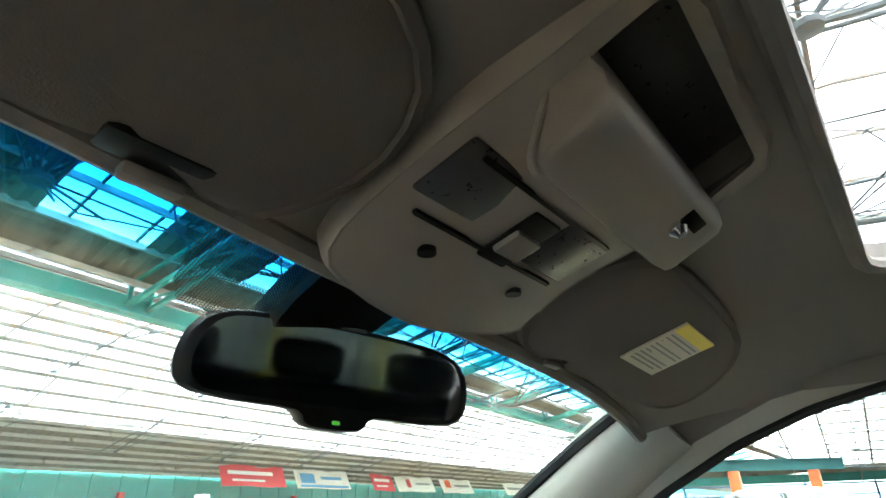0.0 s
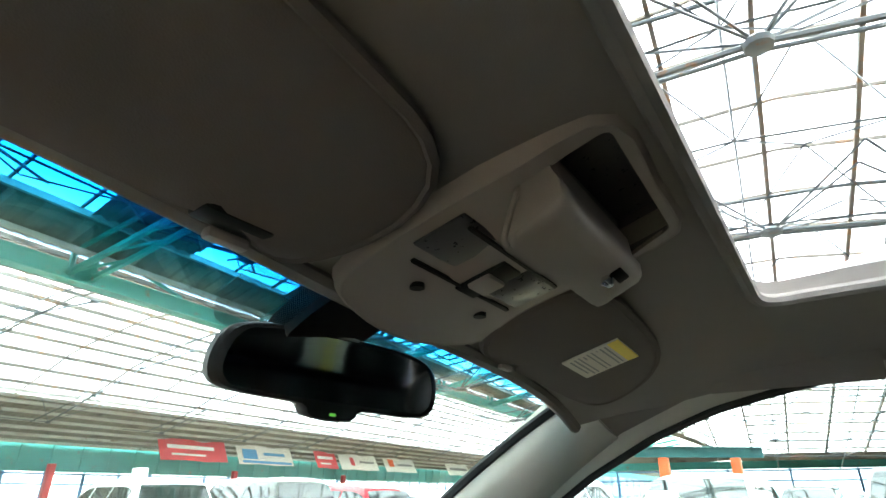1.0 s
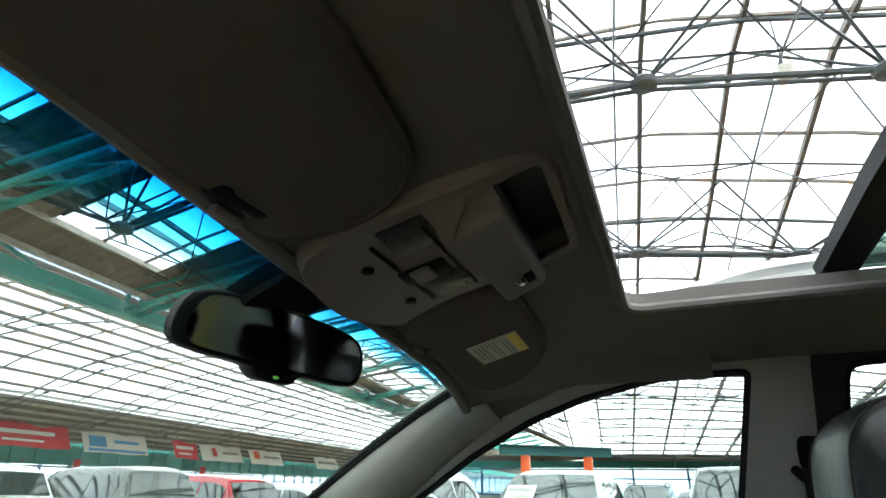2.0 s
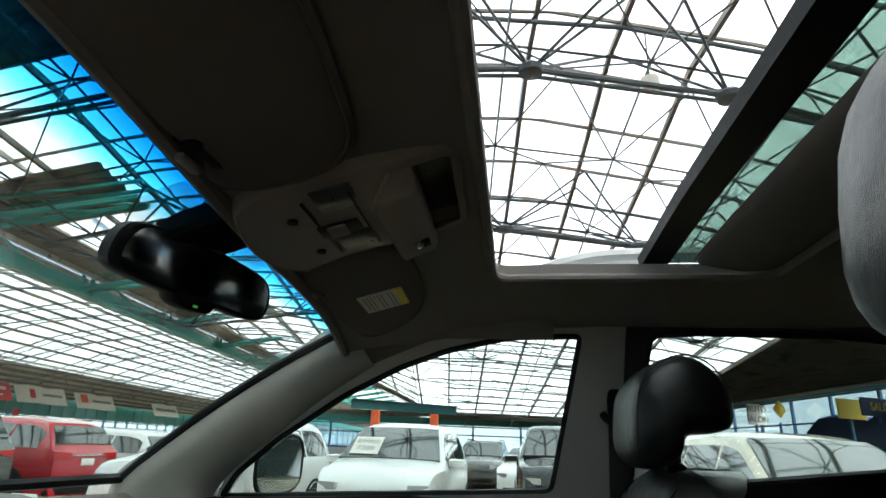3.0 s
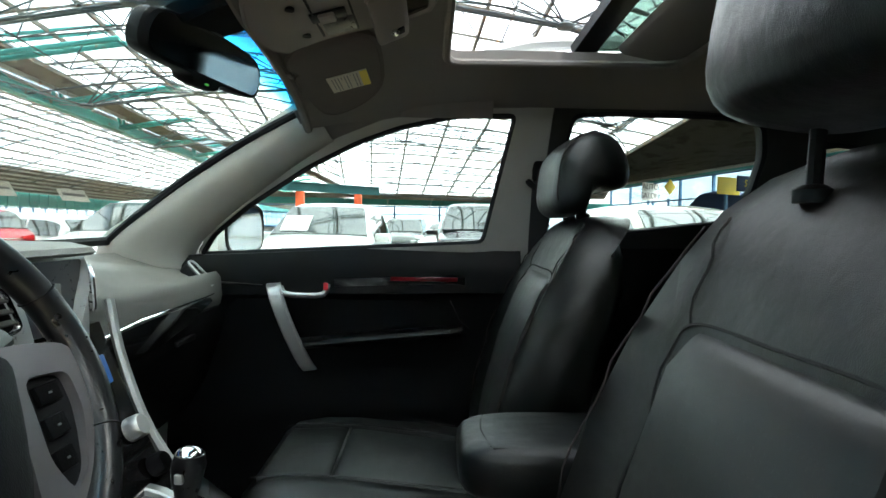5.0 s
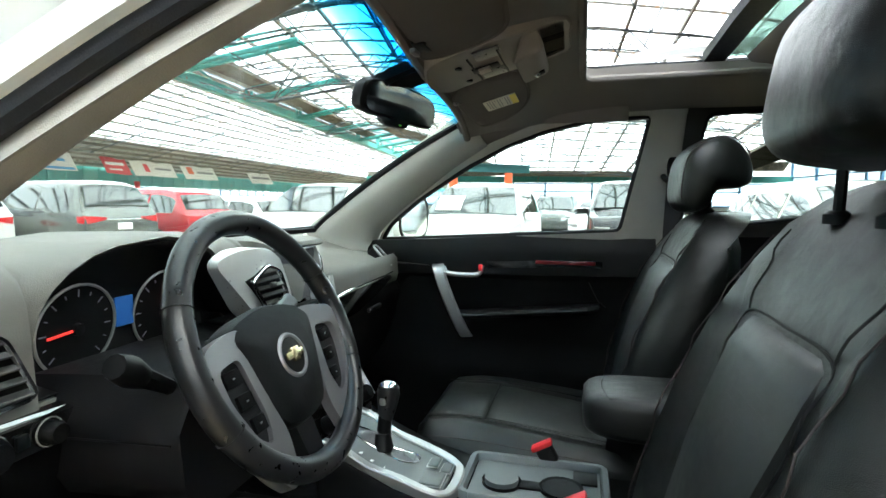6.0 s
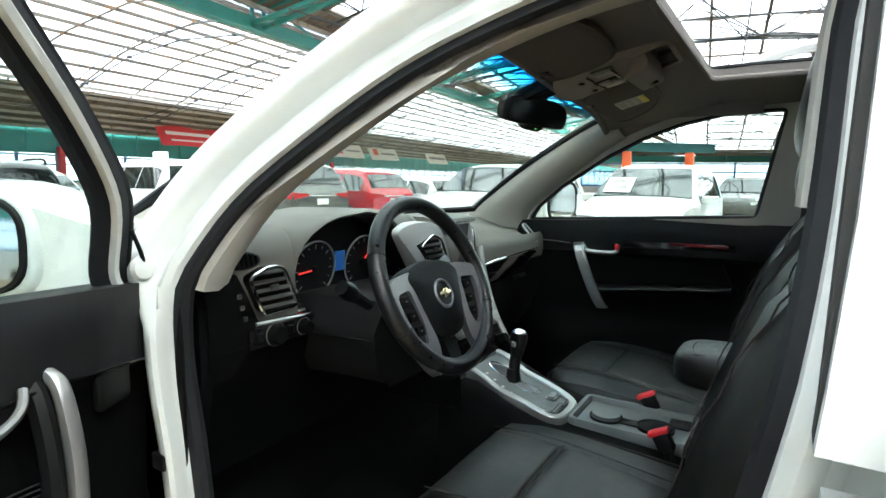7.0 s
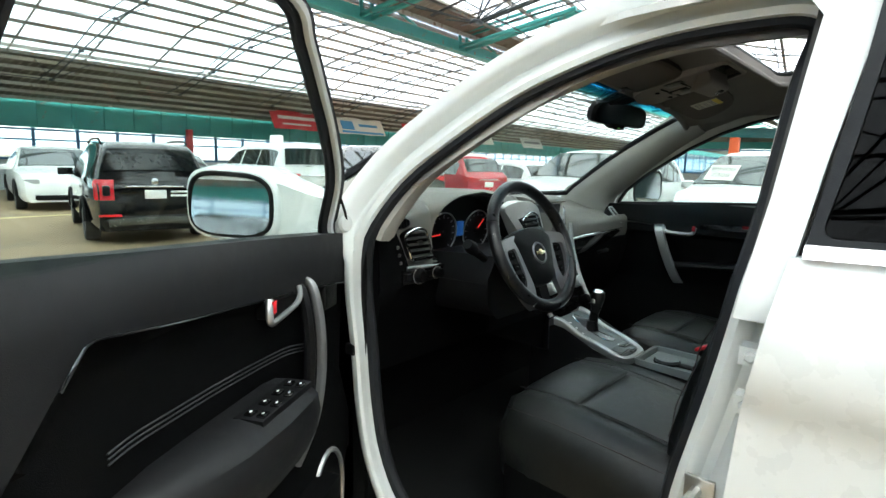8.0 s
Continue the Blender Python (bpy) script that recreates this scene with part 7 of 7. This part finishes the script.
part("side_lip", tube(smooth_path([(-0.066, 0.212, 1.518), (-0.070, 0.217, 1.500), (-0.071, 0.223, 1.480), (-0.064, 0.225, 1.4765)], 4), 0.0022, 8), CONSOLE, holder)
part("latch", lathe([(0.0045, 0.0), (0.006, 0.004), (0.003, 0.008)], 12, Matrix.Translation((0.056, 0.199, 1.4862)) @ Matrix.Rotation(2.75, 4, "X")), CHROME, holder, "small metal latch")
part("latch_slot", B((0.064, 0.190, 1.4895), (0.022, 0.010, 0.004), 0.001, Matrix.Rotation(-0.45, 4, "X")), DARK, holder)
grab = thing("grab_handle_cover", "grey cover recess over the passenger window", "grab handle")
part("cover", loft([[(x, y, z) for x, z in ((0.575, 1.505), (0.585, 1.482), (0.60, 1.468), (0.607, 1.48), (0.60, 1.51))] for y in (0.22, 0.20, 0.02, 0.0)]), LINER, grab)

# ---- cars for sale in the hall ----
PROFILES = {
    "suv": [(-0.5, 0.42), (-0.495, 0.58), (-0.478, 0.66), (-0.41, 0.955), (-0.34, 1.0), (0.04, 1.0), (0.12, 0.965), (0.285, 0.665), (0.33, 0.64), (0.45, 0.585), (0.49, 0.50), (0.5, 0.36)],
    "hatch": [(-0.5, 0.42), (-0.495, 0.58), (-0.475, 0.66), (-0.39, 0.93), (-0.30, 0.985), (-0.10, 1.0), (0.05, 0.99), (0.12, 0.95), (0.30, 0.655), (0.34, 0.635), (0.45, 0.58), (0.49, 0.49), (0.5, 0.36)],
    "sedan": [(-0.5, 0.42), (-0.495, 0.58), (-0.47, 0.68), (-0.36, 0.70), (-0.22, 0.94), (-0.12, 1.0), (0.02, 1.0), (0.10, 0.96), (0.27, 0.67), (0.32, 0.64), (0.45, 0.57), (0.49, 0.48), (0.5, 0.36)],
}


def parked_car(label, shape, l, w, h, paint, x, y, rz, rails=False, sign=False, glassmat=None, tail=True, paper=False, tall=False):
    t = thing("car", label, "car", "cars on sale", at=pose(x, y, GROUND, 0, 0, rz))
    corners = [(a * l, b * h) for a, b in PROFILES[shape]]
    prof = sorted({(round(q.x, 3), round(q.y, 3)) for q in smooth_path([(a, b, 0) for a, b in rounded(corners, 0.16, 3)[4:-4]], 2)} | {corners[0], corners[-1]})
    gm = glassmat or CARGLASS

    def top(yy):
        return np.interp(yy, [p[0] for p in prof], [p[1] for p in prof])

    def belt(yy):
        return h * (0.615 - 0.05 * (yy / l))

    def half(yy):
        return w / 2 * (1 - 0.16 * abs(2 * yy / l) ** 5)

    def edge(yy, k):
        """A point of the side, from the belt (0) to the roof's edge (1)."""
        zt, zb = float(top(yy)), belt(yy)
        wb, wt = half(yy) * 0.985, half(yy) * 0.985 - 0.42 * max(0.0, zt - 0.09 - zb)
        return mix(wb, wt, k), mix(zb, max(zb, zt - 0.09), k)
    stations = sorted({round(p[0], 3) for p in prof} | {round(l * (k / 24 - 0.5), 3) for k in range(25)})
    secs = []
    for yy in stations:
        zt = float(top(yy))
        zb = min(belt(yy), zt - 0.02)
        b = half(yy)
        if zt > belt(yy) + 0.06:
            ex, ez = edge(yy, 1.0)
            up = [(b * 0.985, zb), (ex, ez), (ex * 0.95, mix(ez, zt, 0.62)), (ex * 0.83, zt), (ex * 0.42, zt + 0.018)]
        else:
            up = [(b * 0.985, zb), (b * 0.96, mix(zb, zt, 0.4)), (b * 0.90, mix(zb, zt, 0.8)), (b * 0.78, zt), (b * 0.4, zt + 0.018)]
        side = [(b * 0.90, 0.22), (b * 0.985, 0.34), (b, 0.55 * zb + 0.08), *up]
        secs.append([(a, yy, z) for a, z in side] + [(-a, yy, z) for a, z in reversed(side)])
    body = part("body", loft(secs), paint, t)
    # glass
    y0, y1 = (-0.40 * l, 0.235 * l) if shape != "sedan" else (-0.25 * l, 0.225 * l)
    split = (0.02 * l, -0.20 * l)
    for s in (-1, 1):
        for a, b in ((y1, split[0] + 0.04), (split[0] - 0.04, split[1] + 0.03), (split[1] - 0.03, y0)):
            if abs(a - b) < 0.25:
                continue
            rows = []
            for k in range(9):
                yy = mix(a, b, k / 8)
                pts = []
                for f in (0.06, 0.90):
                    ex, ez = edge(yy, f)
                    pts.append((ex, ez))
                if pts[1][1] - pts[0][1] < 0.03:
                    continue
                (xa, za), (xb, zb) = pts
                rows.append([(s * (xa + 0.006), yy, za), (s * (xb + 0.006), yy, zb), (s * (xb - 0.01), yy, zb), (s * (xa - 0.01), yy, za)])
            if len(rows) > 1:
                part("side_window", loft(rows), gm, t)

    def top_glass(name, ya, yb, k0, lift=0.022):
        rows = []
        for k in range(9):
            yy = mix(ya, yb, k / 8)
            ex = edge(yy, 1.0)[0] * k0
            zt = float(top(yy))
            n = Vector((0, -(float(top(yy + 0.05)) - float(top(yy - 0.05))) / 0.1, 1)).normalized() * lift
            rows.append([(u * ex, yy + n.y, zt + n.z + 0.016 * (1 - u * u)) for u in (-1, -0.5, 0, 0.5, 1)] + [(u * ex, yy - n.y * 2, zt - n.z * 2) for u in (1, 0, -1)])
        return part(name, loft(rows), gm, t)
    ws = [p[0] for p in corners if abs(p[1] - (0.965 if shape == "suv" else 0.95 if shape == "hatch" else 0.96) * h) < 0.002][-1]
    we = [p[0] for p in corners if p[0] > ws][0]
    screen_ob = top_glass("windscreen", ws + 0.01, we - 0.03, 0.90)
    if paper:
        ob = part("price_sheet", loft([[(px, mix(ws, we, f) + 0.006, float(top(mix(ws, we, f))) + 0.046) for f in (0.40, 0.90)] + [(px, mix(ws, we, f) + 0.009, float(top(mix(ws, we, f))) + 0.049) for f in (0.90, 0.40)] for px in (0.20, 0.66)]), WHITEBAN, t, "pale price sheet with two rows of figures", smooth=False)
        for word, f0 in (("89900", 0.56), ("7308", 0.75)):
            cu = bpy.data.curves.new("lettering", "FONT")
            cu.body, cu.align_x, cu.align_y, cu.size = word, "CENTER", "CENTER", 0.15
            tmp = bpy.data.objects.new("tmp", cu)
            scene.collection.objects.link(tmp)
            me = bpy.data.meshes.new_from_object(tmp.evaluated_get(bpy.context.evaluated_depsgraph_get()))
            bpy.data.objects.remove(tmp)
            run = math.hypot(we - ws, float(top(we)) - float(top(ws)))
            for v in me.vertices:
                f = f0 - v.co.y / run
                yy = mix(ws, we, f)
                v.co = (0.43 - v.co.x, yy + 0.014, float(top(yy)) + 0.056)
            me.materials.append(INK)
            figures = new("lettering", me)
            figures.parent = ob
    if shape == "sedan":
        top_glass("rear_window", -0.345 * l, -0.235 * l, 0.86)
    else:
        rear = top_glass("rear_window", -0.465 * l, (-0.415 if shape == "suv" else -0.40) * l, 0.86, 0.026)
        if tall:
            rear.data.materials[0] = DIMGLASS
    for s in (-1, 1):
        zl = 0.58 * h
        bw = half(-l * 0.47)
        if tall:
            zl = 0.545 * h
            lamp = part("tail_lamp", loft([[(s * xx, yy + 0.05 * max(0, dz) * 6, zl + dz) for dz in (-0.15, -0.13, 0.12, 0.15)] + [(s * xx * 0.96, yy + 0.08, zl + dz) for dz in (0.13, -0.13)] for xx, yy in ((bw * 1.01, -l * 0.46), (bw * 0.97, -l * 0.492), (bw * 0.88, -l * 0.508), (bw * 0.74, -l * 0.511), (bw * 0.70, -l * 0.508))]), REDLENS, t, "tall rounded red tail lamp")
            part("inner_lens", B((s * bw * 0.83, -l * 0.514, zl - 0.01), (0.10, 0.02, 0.15), 0.02), BLACK, lamp)
            part("reflector", B((s * bw * 0.78, -l * 0.5 - 0.03, 0.30 * h), (0.30, 0.03, 0.035), 0.008), REDLENS, t, "thin red reflector")
        else:
            part("tail_lamp", loft([[(s * xx, yy, zl + 0.03 * (1 - g) + dz * g) for dz in (-0.08, -0.05, 0.045, 0.06)] + [(s * xx * 0.96, yy + 0.06, zl + 0.03 * (1 - g) + dz * g) for dz in (0.05, -0.06)] for xx, yy, g in ((bw * 1.005, -l * 0.43, 0.25), (bw * 1.01, -l * 0.455, 0.8), (bw * 0.985, -l * 0.482, 1.0), (bw * 0.92, -l * 0.497, 1.0), (bw * 0.78, -l * 0.506, 0.8), (bw * 0.60, -l * 0.508, 0.5), (bw * 0.50, -l * 0.508, 0.3))]), REDLENS, t, "red tail lamp")
        bf = half(l * 0.46)
        part("head_lamp", loft([[(s * xx, yy, 0.47 * h + dz) for dz in (-0.05, 0.05)] + [(s * xx * 0.96, yy - 0.08, 0.47 * h + dz) for dz in (0.04, -0.04)] for xx, yy in ((bf * 1.01, l * 0.43), (bf * 0.95, l * 0.485), (bf * 0.62, l * 0.502))]), CLEARLENS, t, "clear head lamp")
        m = part("door_mirror", loft([[(s * xx, 0.20 * l + dy, belt(0.2 * l) + 0.08 + dz) for dy, dz in ((-0.06, -0.06), (-0.06, 0.07), (0.08, 0.05), (0.08, -0.05))] for xx in (half(0.2 * l) * 0.96, half(0.2 * l) + 0.03, half(0.2 * l) + 0.18, half(0.2 * l) + 0.20)]), paint, t)
        for yy in (0.30 * l, -0.29 * l):
            mm = Matrix.Translation((s * (half(yy) - 0.10), yy, 0.33)) @ Matrix.Rotation(math.pi / 2, 4, "Y")
            wh = part("wheel", lathe([(0.21, -0.10), (0.315, -0.10), (0.33, -0.06), (0.33, 0.06), (0.315, 0.105), (0.21, 0.105)], 24, mm), TYRE, t, "black tyre with alloy rim")
            part("rim", lathe([(0.03, -0.07), (0.20, -0.09), (0.215, -0.103), (0.215, 0.108), (0.19, 0.09), (0.03, 0.07)], 16, mm), RIM, wh)
            part("wheel_arch", tube([(s * (half(yy) + 0.001), yy + 0.36 * math.cos(a), 0.33 + 0.36 * math.sin(a)) for a in [k * math.pi / 12 for k in range(13)]], 0.03, 6), BLACK, t)
        if rails:
            part("roof_rail", tube(smooth_path([(s * edge(-0.3 * l, 1)[0] * 0.92, -0.33 * l, h * 0.99), (s * edge(-0.2 * l, 1)[0] * 0.92, -0.28 * l, h * 1.03), (s * edge(0, 1)[0] * 0.92, 0.0, h * 1.03), (s * edge(0.1 * l, 1)[0] * 0.92, 0.06 * l, h * 0.99)], 4), 0.02, 6), BLACK, t)
    part("rear_bumper", loft([[(xx, -l / 2 + dy + 0.12 * (abs(xx) / (w / 2)) ** 4, z) for dy, z in ((-0.03, 0.24), (-0.05, 0.40), (-0.02, 0.46), (0.06, 0.40), (0.06, 0.24))] for xx in (-w * 0.42, -w * 0.2, 0, w * 0.2, w * 0.42)]), BLACK, t)
    part("grille", loft([[(xx, l / 2 + dy - 0.10 * (abs(xx) / (w / 2)) ** 4, z) for dy, z in ((0.015, 0.26), (0.03, 0.31), (0.02, 0.38), (-0.05, 0.37), (-0.05, 0.27))] for xx in (-w * 0.33, -w * 0.15, 0, w * 0.15, w * 0.33)]), BLACK, t)
    if tall:
        part("skid_strip", loft([[(xx, -l / 2 + dy + 0.10 * (abs(xx) / (w / 2)) ** 4, z - 0.07 * (abs(xx) / (w / 2)) ** 2) for dy, z in ((-0.065, 0.33), (-0.08, 0.37), (-0.065, 0.44), (0.02, 0.42), (0.02, 0.32))] for xx in (-w * 0.36, -w * 0.28, -w * 0.1, w * 0.1, w * 0.28, w * 0.36)]), GREYP, t, "grey plastic skid strip")
        part("badge", lathe([(0.001, 0.0), (0.05, 0.0), (0.05, 0.012), (0.042, 0.016), (0.001, 0.016)], 20, Matrix.Translation((0, -l * 0.492, 0.625 * h)) @ Matrix.Rotation(math.pi / 2, 4, "X")), CHROME, t, "round chrome badge")
        for k in range(2):
            part("print_bar", B((0.36, -l / 2 - 0.012, 0.525 * h - 0.06 * k), (0.30, 0.012, 0.03), 0.002), SIGNWHITE, t, "pale bar of print")
    part("plate", B((0, -l / 2 - 0.012, 0.50 * h), (0.30, 0.02, 0.13), 0.004), SIGNWHITE, t, "white blank dealer plate")
    part("chrome_bar", B((0, -l / 2 + 0.0, 0.575 * h), (0.8, 0.03, 0.025), 0.006), CHROME, t)
    part("wiper", tube([(-0.2, -l * 0.472, 0.70 * h), (0.12, -l * 0.465, 0.715 * h)], 0.008, 5), BLACK, t)
    if sign:
        part("roof_sign", B((0, -0.1, h + 0.12), (0.16, 0.5, 0.22), 0.02), SIGNWHITE, t, "white roof sign box")
    return t


# Darker copy of the teal paint, carrying the shade on the post beam.
SHADETEAL = material("shaded_teal_beam", (0.012, 0.085, 0.09), 0.55, vary=0.25, scale=2.5)
DIMGLASS = material("tinted_rear_glass", (0.012, 0.014, 0.014), 0.06, vary=0.15, scale=2, coat=0.25, spec=0.35)
BLACKP = material("black_car_paint", (0.004, 0.004, 0.0045), 0.06, vary=0.1, scale=3, coat=0.4, spec=0.4)
GREYP = material("grey_car_paint", (0.11, 0.115, 0.105), 0.25, 0.6, vary=0.06, scale=3, coat=1.0)
REDP = material("red_car_paint", (0.45, 0.012, 0.025), 0.2, vary=0.06, scale=3, coat=1.0)
BEIGEP = material("champagne_car_paint", (0.52, 0.48, 0.38), 0.25, 0.4, vary=0.05, scale=3, coat=1.0)
parked_car("black compact off-roader with red tail lamps and roof rails", "suv", 4.25, 1.80, 1.55, BLACKP, 2.42, 10.75, -12, rails=True, tall=True)
parked_car("black saloon parked nose outward behind the open door", "sedan", 4.6, 1.82, 1.40, BLACKP, -9.8, 1.75, -98)
parked_car("white saloon parked nose outward", "sedan", 4.7, 1.82, 1.46, PAINT, 2.75, 17.0, 172)
parked_car("white hatchback far across the aisle", "hatch", 4.2, 1.78, 1.50, PAINT, 0.7, 20.0, 176)
parked_car("white off-roader with a sign box on its roof", "suv", 4.6, 1.88, 1.70, PAINT, 6.55, 12.6, -9, sign=True)
parked_car("grey estate car with wide red tail lamps", "suv", 4.4, 1.80, 1.72, GREYP, 8.3, 10.9, -9)
parked_car("red hatchback with dark rear window", "hatch", 4.1, 1.76, 1.64, REDP, 10.75, 10.6, -9)
parked_car("white hatchback with glossy windscreen facing the aisle", "suv", 4.5, 1.84, 1.70, PAINT, 9.3, 4.9, 82, )
parked_car("white off-roader with a price sheet in its windscreen", "hatch", 4.5, 1.85, 1.72, PAINT, 9.75, 1.95, 88, paper=True)
parked_car("dark off-roader with roof reflections on its windscreen", "suv", 4.6, 1.9, 1.84, BLACKP, 12.1, -0.9, 90)
parked_car("white saloon in the far row", "sedan", 4.6, 1.8, 1.45, PAINT, 18.0, -0.6, 80)
parked_car("grey off-roader in the far row", "suv", 4.5, 1.8, 1.60, GREYP, 22.0, 1.2, 85, rails=True)
parked_car("champagne hatchback beside the passenger side", "hatch", 4.6, 1.82, 1.66, BEIGEP, 6.75, -3.0, 95)
parked_car("dark off-roader behind the champagne hatchback", "suv", 4.6, 1.85, 1.68, BLACKP, 10.6, -5.4, 92)
parked_car("white estate car beyond the red hatchback", "hatch", 4.3, 1.8, 1.48, PAINT, 13.3, 10.3, -9)
parked_car("white saloon waiting behind the open door", "sedan", 4.5, 1.8, 1.46, PAINT, 3.9, 13.4, -9)

# ---- posts, banners, signs ----
for x, y in ((16.3, 4.15), (17.5, 2.55)):
    t = thing("orange_post", "orange painted steel post under the low roof edge", "post", "orange posts", at=pose(x, y, GROUND))
    part("shaft", B((0, 0, 1.16), (0.24, 0.24, 2.32), 0.02), ORANGE, t)
    part("base_plate", B((0, 0, 0.02), (0.4, 0.4, 0.04), 0.01), ORANGE, t)
t = thing("post_beam", "teal steel beam resting on the orange posts", "beam", at=HALL @ pose(17.1, 1.56, 2.32, 0, 0, -58))
part("web", box(B((0, 0, 0), (3.6, 0.06, 0.26)), (0, 0, 0.13), (3.6, 0.22, 0.03)), SHADETEAL, t, smooth=False)
for u in (-5.0, 3.4, 11.9, 20.4, 28.9):
    t = thing("red_post", "dark red steel post at the hall wall", "post", "red posts", at=HALL @ pose(u, 22.6, GROUND))
    part("shaft", B((0, 0, 1.2), (0.22, 0.22, 2.4), 0.02), REDCOL, t)


def banner(u, v, z, w, h, cloth, marks, label, rz=0.0):
    t = thing("banner", label, "banner", "hanging banners", at=HALL @ pose(u, v, z, -28, 0, rz))
    part("cloth", plate([(-w / 2, -h / 2), (w / 2, -h / 2), (w / 2, h / 2), (-w / 2, h / 2)], [], lambda a, b: (a, 0.03 * math.sin(a * 3), b), lambda a, b: (a, 0.03 * math.sin(a * 3) + 0.01, b), 0.3), cloth, t)
    for cx, cz, sw, sh, mat in marks:
        part("print", B((cx * w, -0.045, cz * h), (sw * w, 0.02, sh * h)), mat, t, smooth=False)
    part("rope", tube([(-w / 2, 0, h / 2), (-w / 2, 0.4, h / 2 + 0.6)], 0.012, 4), BAR, t)
    part("rope", tube([(w / 2, 0, h / 2), (w / 2, 0.4, h / 2 + 0.6)], 0.012, 4), BAR, t)
    return t


BARS = [(-0.05, 0.1, 0.7, 0.16, SIGNWHITE), (-0.1, -0.25, 0.5, 0.08, SIGNWHITE)]
for u, w, cloth, marks, label in (
    (16.5, 3.3, REDBAN, BARS, "red cloth banner with pale lines of print"),
    (20.6, 3.5, WHITEBAN, [(-0.3, 0.0, 0.25, 0.5, BLUEBAN), (0.15, 0.05, 0.4, 0.14, BLUEBAN), (0, -0.4, 0.9, 0.12, BLUEBAN)], "white banner with blue print"),
    (25.1, 1.8, REDBAN, BARS, "small red cloth banner"),
    (28.1, 3.6, WHITEBAN, [(-0.2, 0.0, 0.10, 0.5, REDBAN), (0.2, 0.0, 0.4, 0.12, INK)], "white banner with a red arrow shape"),
    (32.6, 3.6, WHITEBAN, [(-0.3, 0.1, 0.16, 0.5, ORANGE), (0.15, 0.0, 0.5, 0.14, INK)], "white banner with an orange mark"),
    (41.0, 3.6, WHITEBAN, [(0.0, 0.0, 0.8, 0.2, INK)], "pale banner with a dark line of print"),
):
    banner(u, 20.9, 2.93, w, 0.95, cloth, marks, label)


def board(x, y, z, w, h, mat, words, ink, label, rz):
    t = thing("sign_board", label, "sign", "signs at the hall edge", at=pose(x, y, z, 0, 0, rz))
    part("panel", B((0, 0, 0), (w, 0.06, h), 0.01), mat, t)
    part("post", B((0, 0.08, (GROUND - z - h / 2) / 2), (0.08, 0.08, z - GROUND - h / 2)), BLUEFRAME, t)
    for k, word in enumerate(words):
        cu = bpy.data.curves.new("lettering", "FONT")
        cu.body, cu.align_x, cu.align_y, cu.extrude, cu.size = word, "CENTER", "CENTER", 0.01, h / max(1.4, len(words)) * 0.9
        tmp = bpy.data.objects.new("tmp", cu)
        scene.collection.objects.link(tmp)
        me = bpy.data.meshes.new_from_object(tmp.evaluated_get(bpy.context.evaluated_depsgraph_get()))
        bpy.data.objects.remove(tmp)
        me.transform(Matrix.Translation((0, -0.042, h * (0.5 - (k + 0.5) / len(words)))) @ Matrix.Rotation(math.pi / 2, 4, "X"))
        me.materials.append(ink)
        ob = new("lettering", me)
        ob.parent = t
    return t


board(25.8, -10.3, 3.02, 0.95, 0.85, SIGNWHITE, ["AUTO", "SALON"], INK, "white sign board lettered AUTO SALON", -65)
board(17.2, -10.3, 2.72, 1.7, 0.5, TARP, ["SALON"], YELBAN, "dark blue sign lettered SALON in yellow", -62)
t = thing("diamond_sign", "yellow diamond-shaped sign on a thin post", "sign", at=pose(23.55, -10.3, 3.08, 0, 0, -65))
part("panel", B((0, 0, 0), (0.48, 0.05, 0.48), 0.01, Matrix.Rotation(math.pi / 4, 4, "Y")), YELBAN, t)
part("post", B((0, 0.06, -1.85), (0.07, 0.07, 2.7)), BLUEFRAME, t)
board(18.7, -10.3, 2.78, 1.2, 0.6, YELBAN, [], INK, "yellow sign board with no readable print", -62)
for x, y, w in ((20.4, -11.0, 2.6), (16.5, -11.0, 3.6)):
    t = thing("tarpaulin", "dark blue tarpaulin heaped over a stall", "tarpaulin", "tarpaulins", at=pose(x, y, GROUND, 0, 0, 25))
    part("sheet", loft([[(w * a * k, 0.9 * b * k, z) for a, b in ((-0.5, -0.5), (0, -0.55), (0.5, -0.5), (0.55, 0), (0.5, 0.5), (0, 0.55), (-0.5, 0.5), (-0.55, 0))] for z, k in ((0.0, 1.05), (1.6, 1.0), (2.3, 0.92), (2.75, 0.6), (2.85, 0.25))]), TARP, t)
banner(34.0, -14.5 + 6.0, 3.6, 4.2, 1.4, WHITEBAN, [(-0.2, -0.3, 0.5, 0.35, REDBAN), (0.1, 0.15, 0.5, 0.2, REDBAN)], "white and red banner under the roof", 100)

# ---- office front behind the car, seen in the mirror ----
off = thing("office_front", "navy office front with grey panels and a yellow door frame", "office front", at=HALL @ pose(-4.5, -9.0, GROUND, 0, 0, 0))
part("wall", B((0, -0.2, 1.6), (13.0, 0.25, 3.2)), NAVY, off, smooth=False)
for k in range(7):
    part("panel", B((-5.4 + 1.8 * k, 0.0, 1.5), (1.45, 0.06, 2.0), 0.01), GREYWALL if k % 3 else WHITEBAN, off)
    part("white_strip", B((-4.5 + 1.8 * k, 0.0, 1.6), (0.12, 0.08, 2.2), 0.01), SIGNWHITE, off)
part("door_frame", box(box(B((3.2, 0.06, 1.3), (0.14, 0.1, 2.4)), (5.0, 0.06, 1.3), (0.14, 0.1, 2.4)), (4.1, 0.06, 2.55), (1.94, 0.1, 0.14)), YELBAN, off, smooth=False)
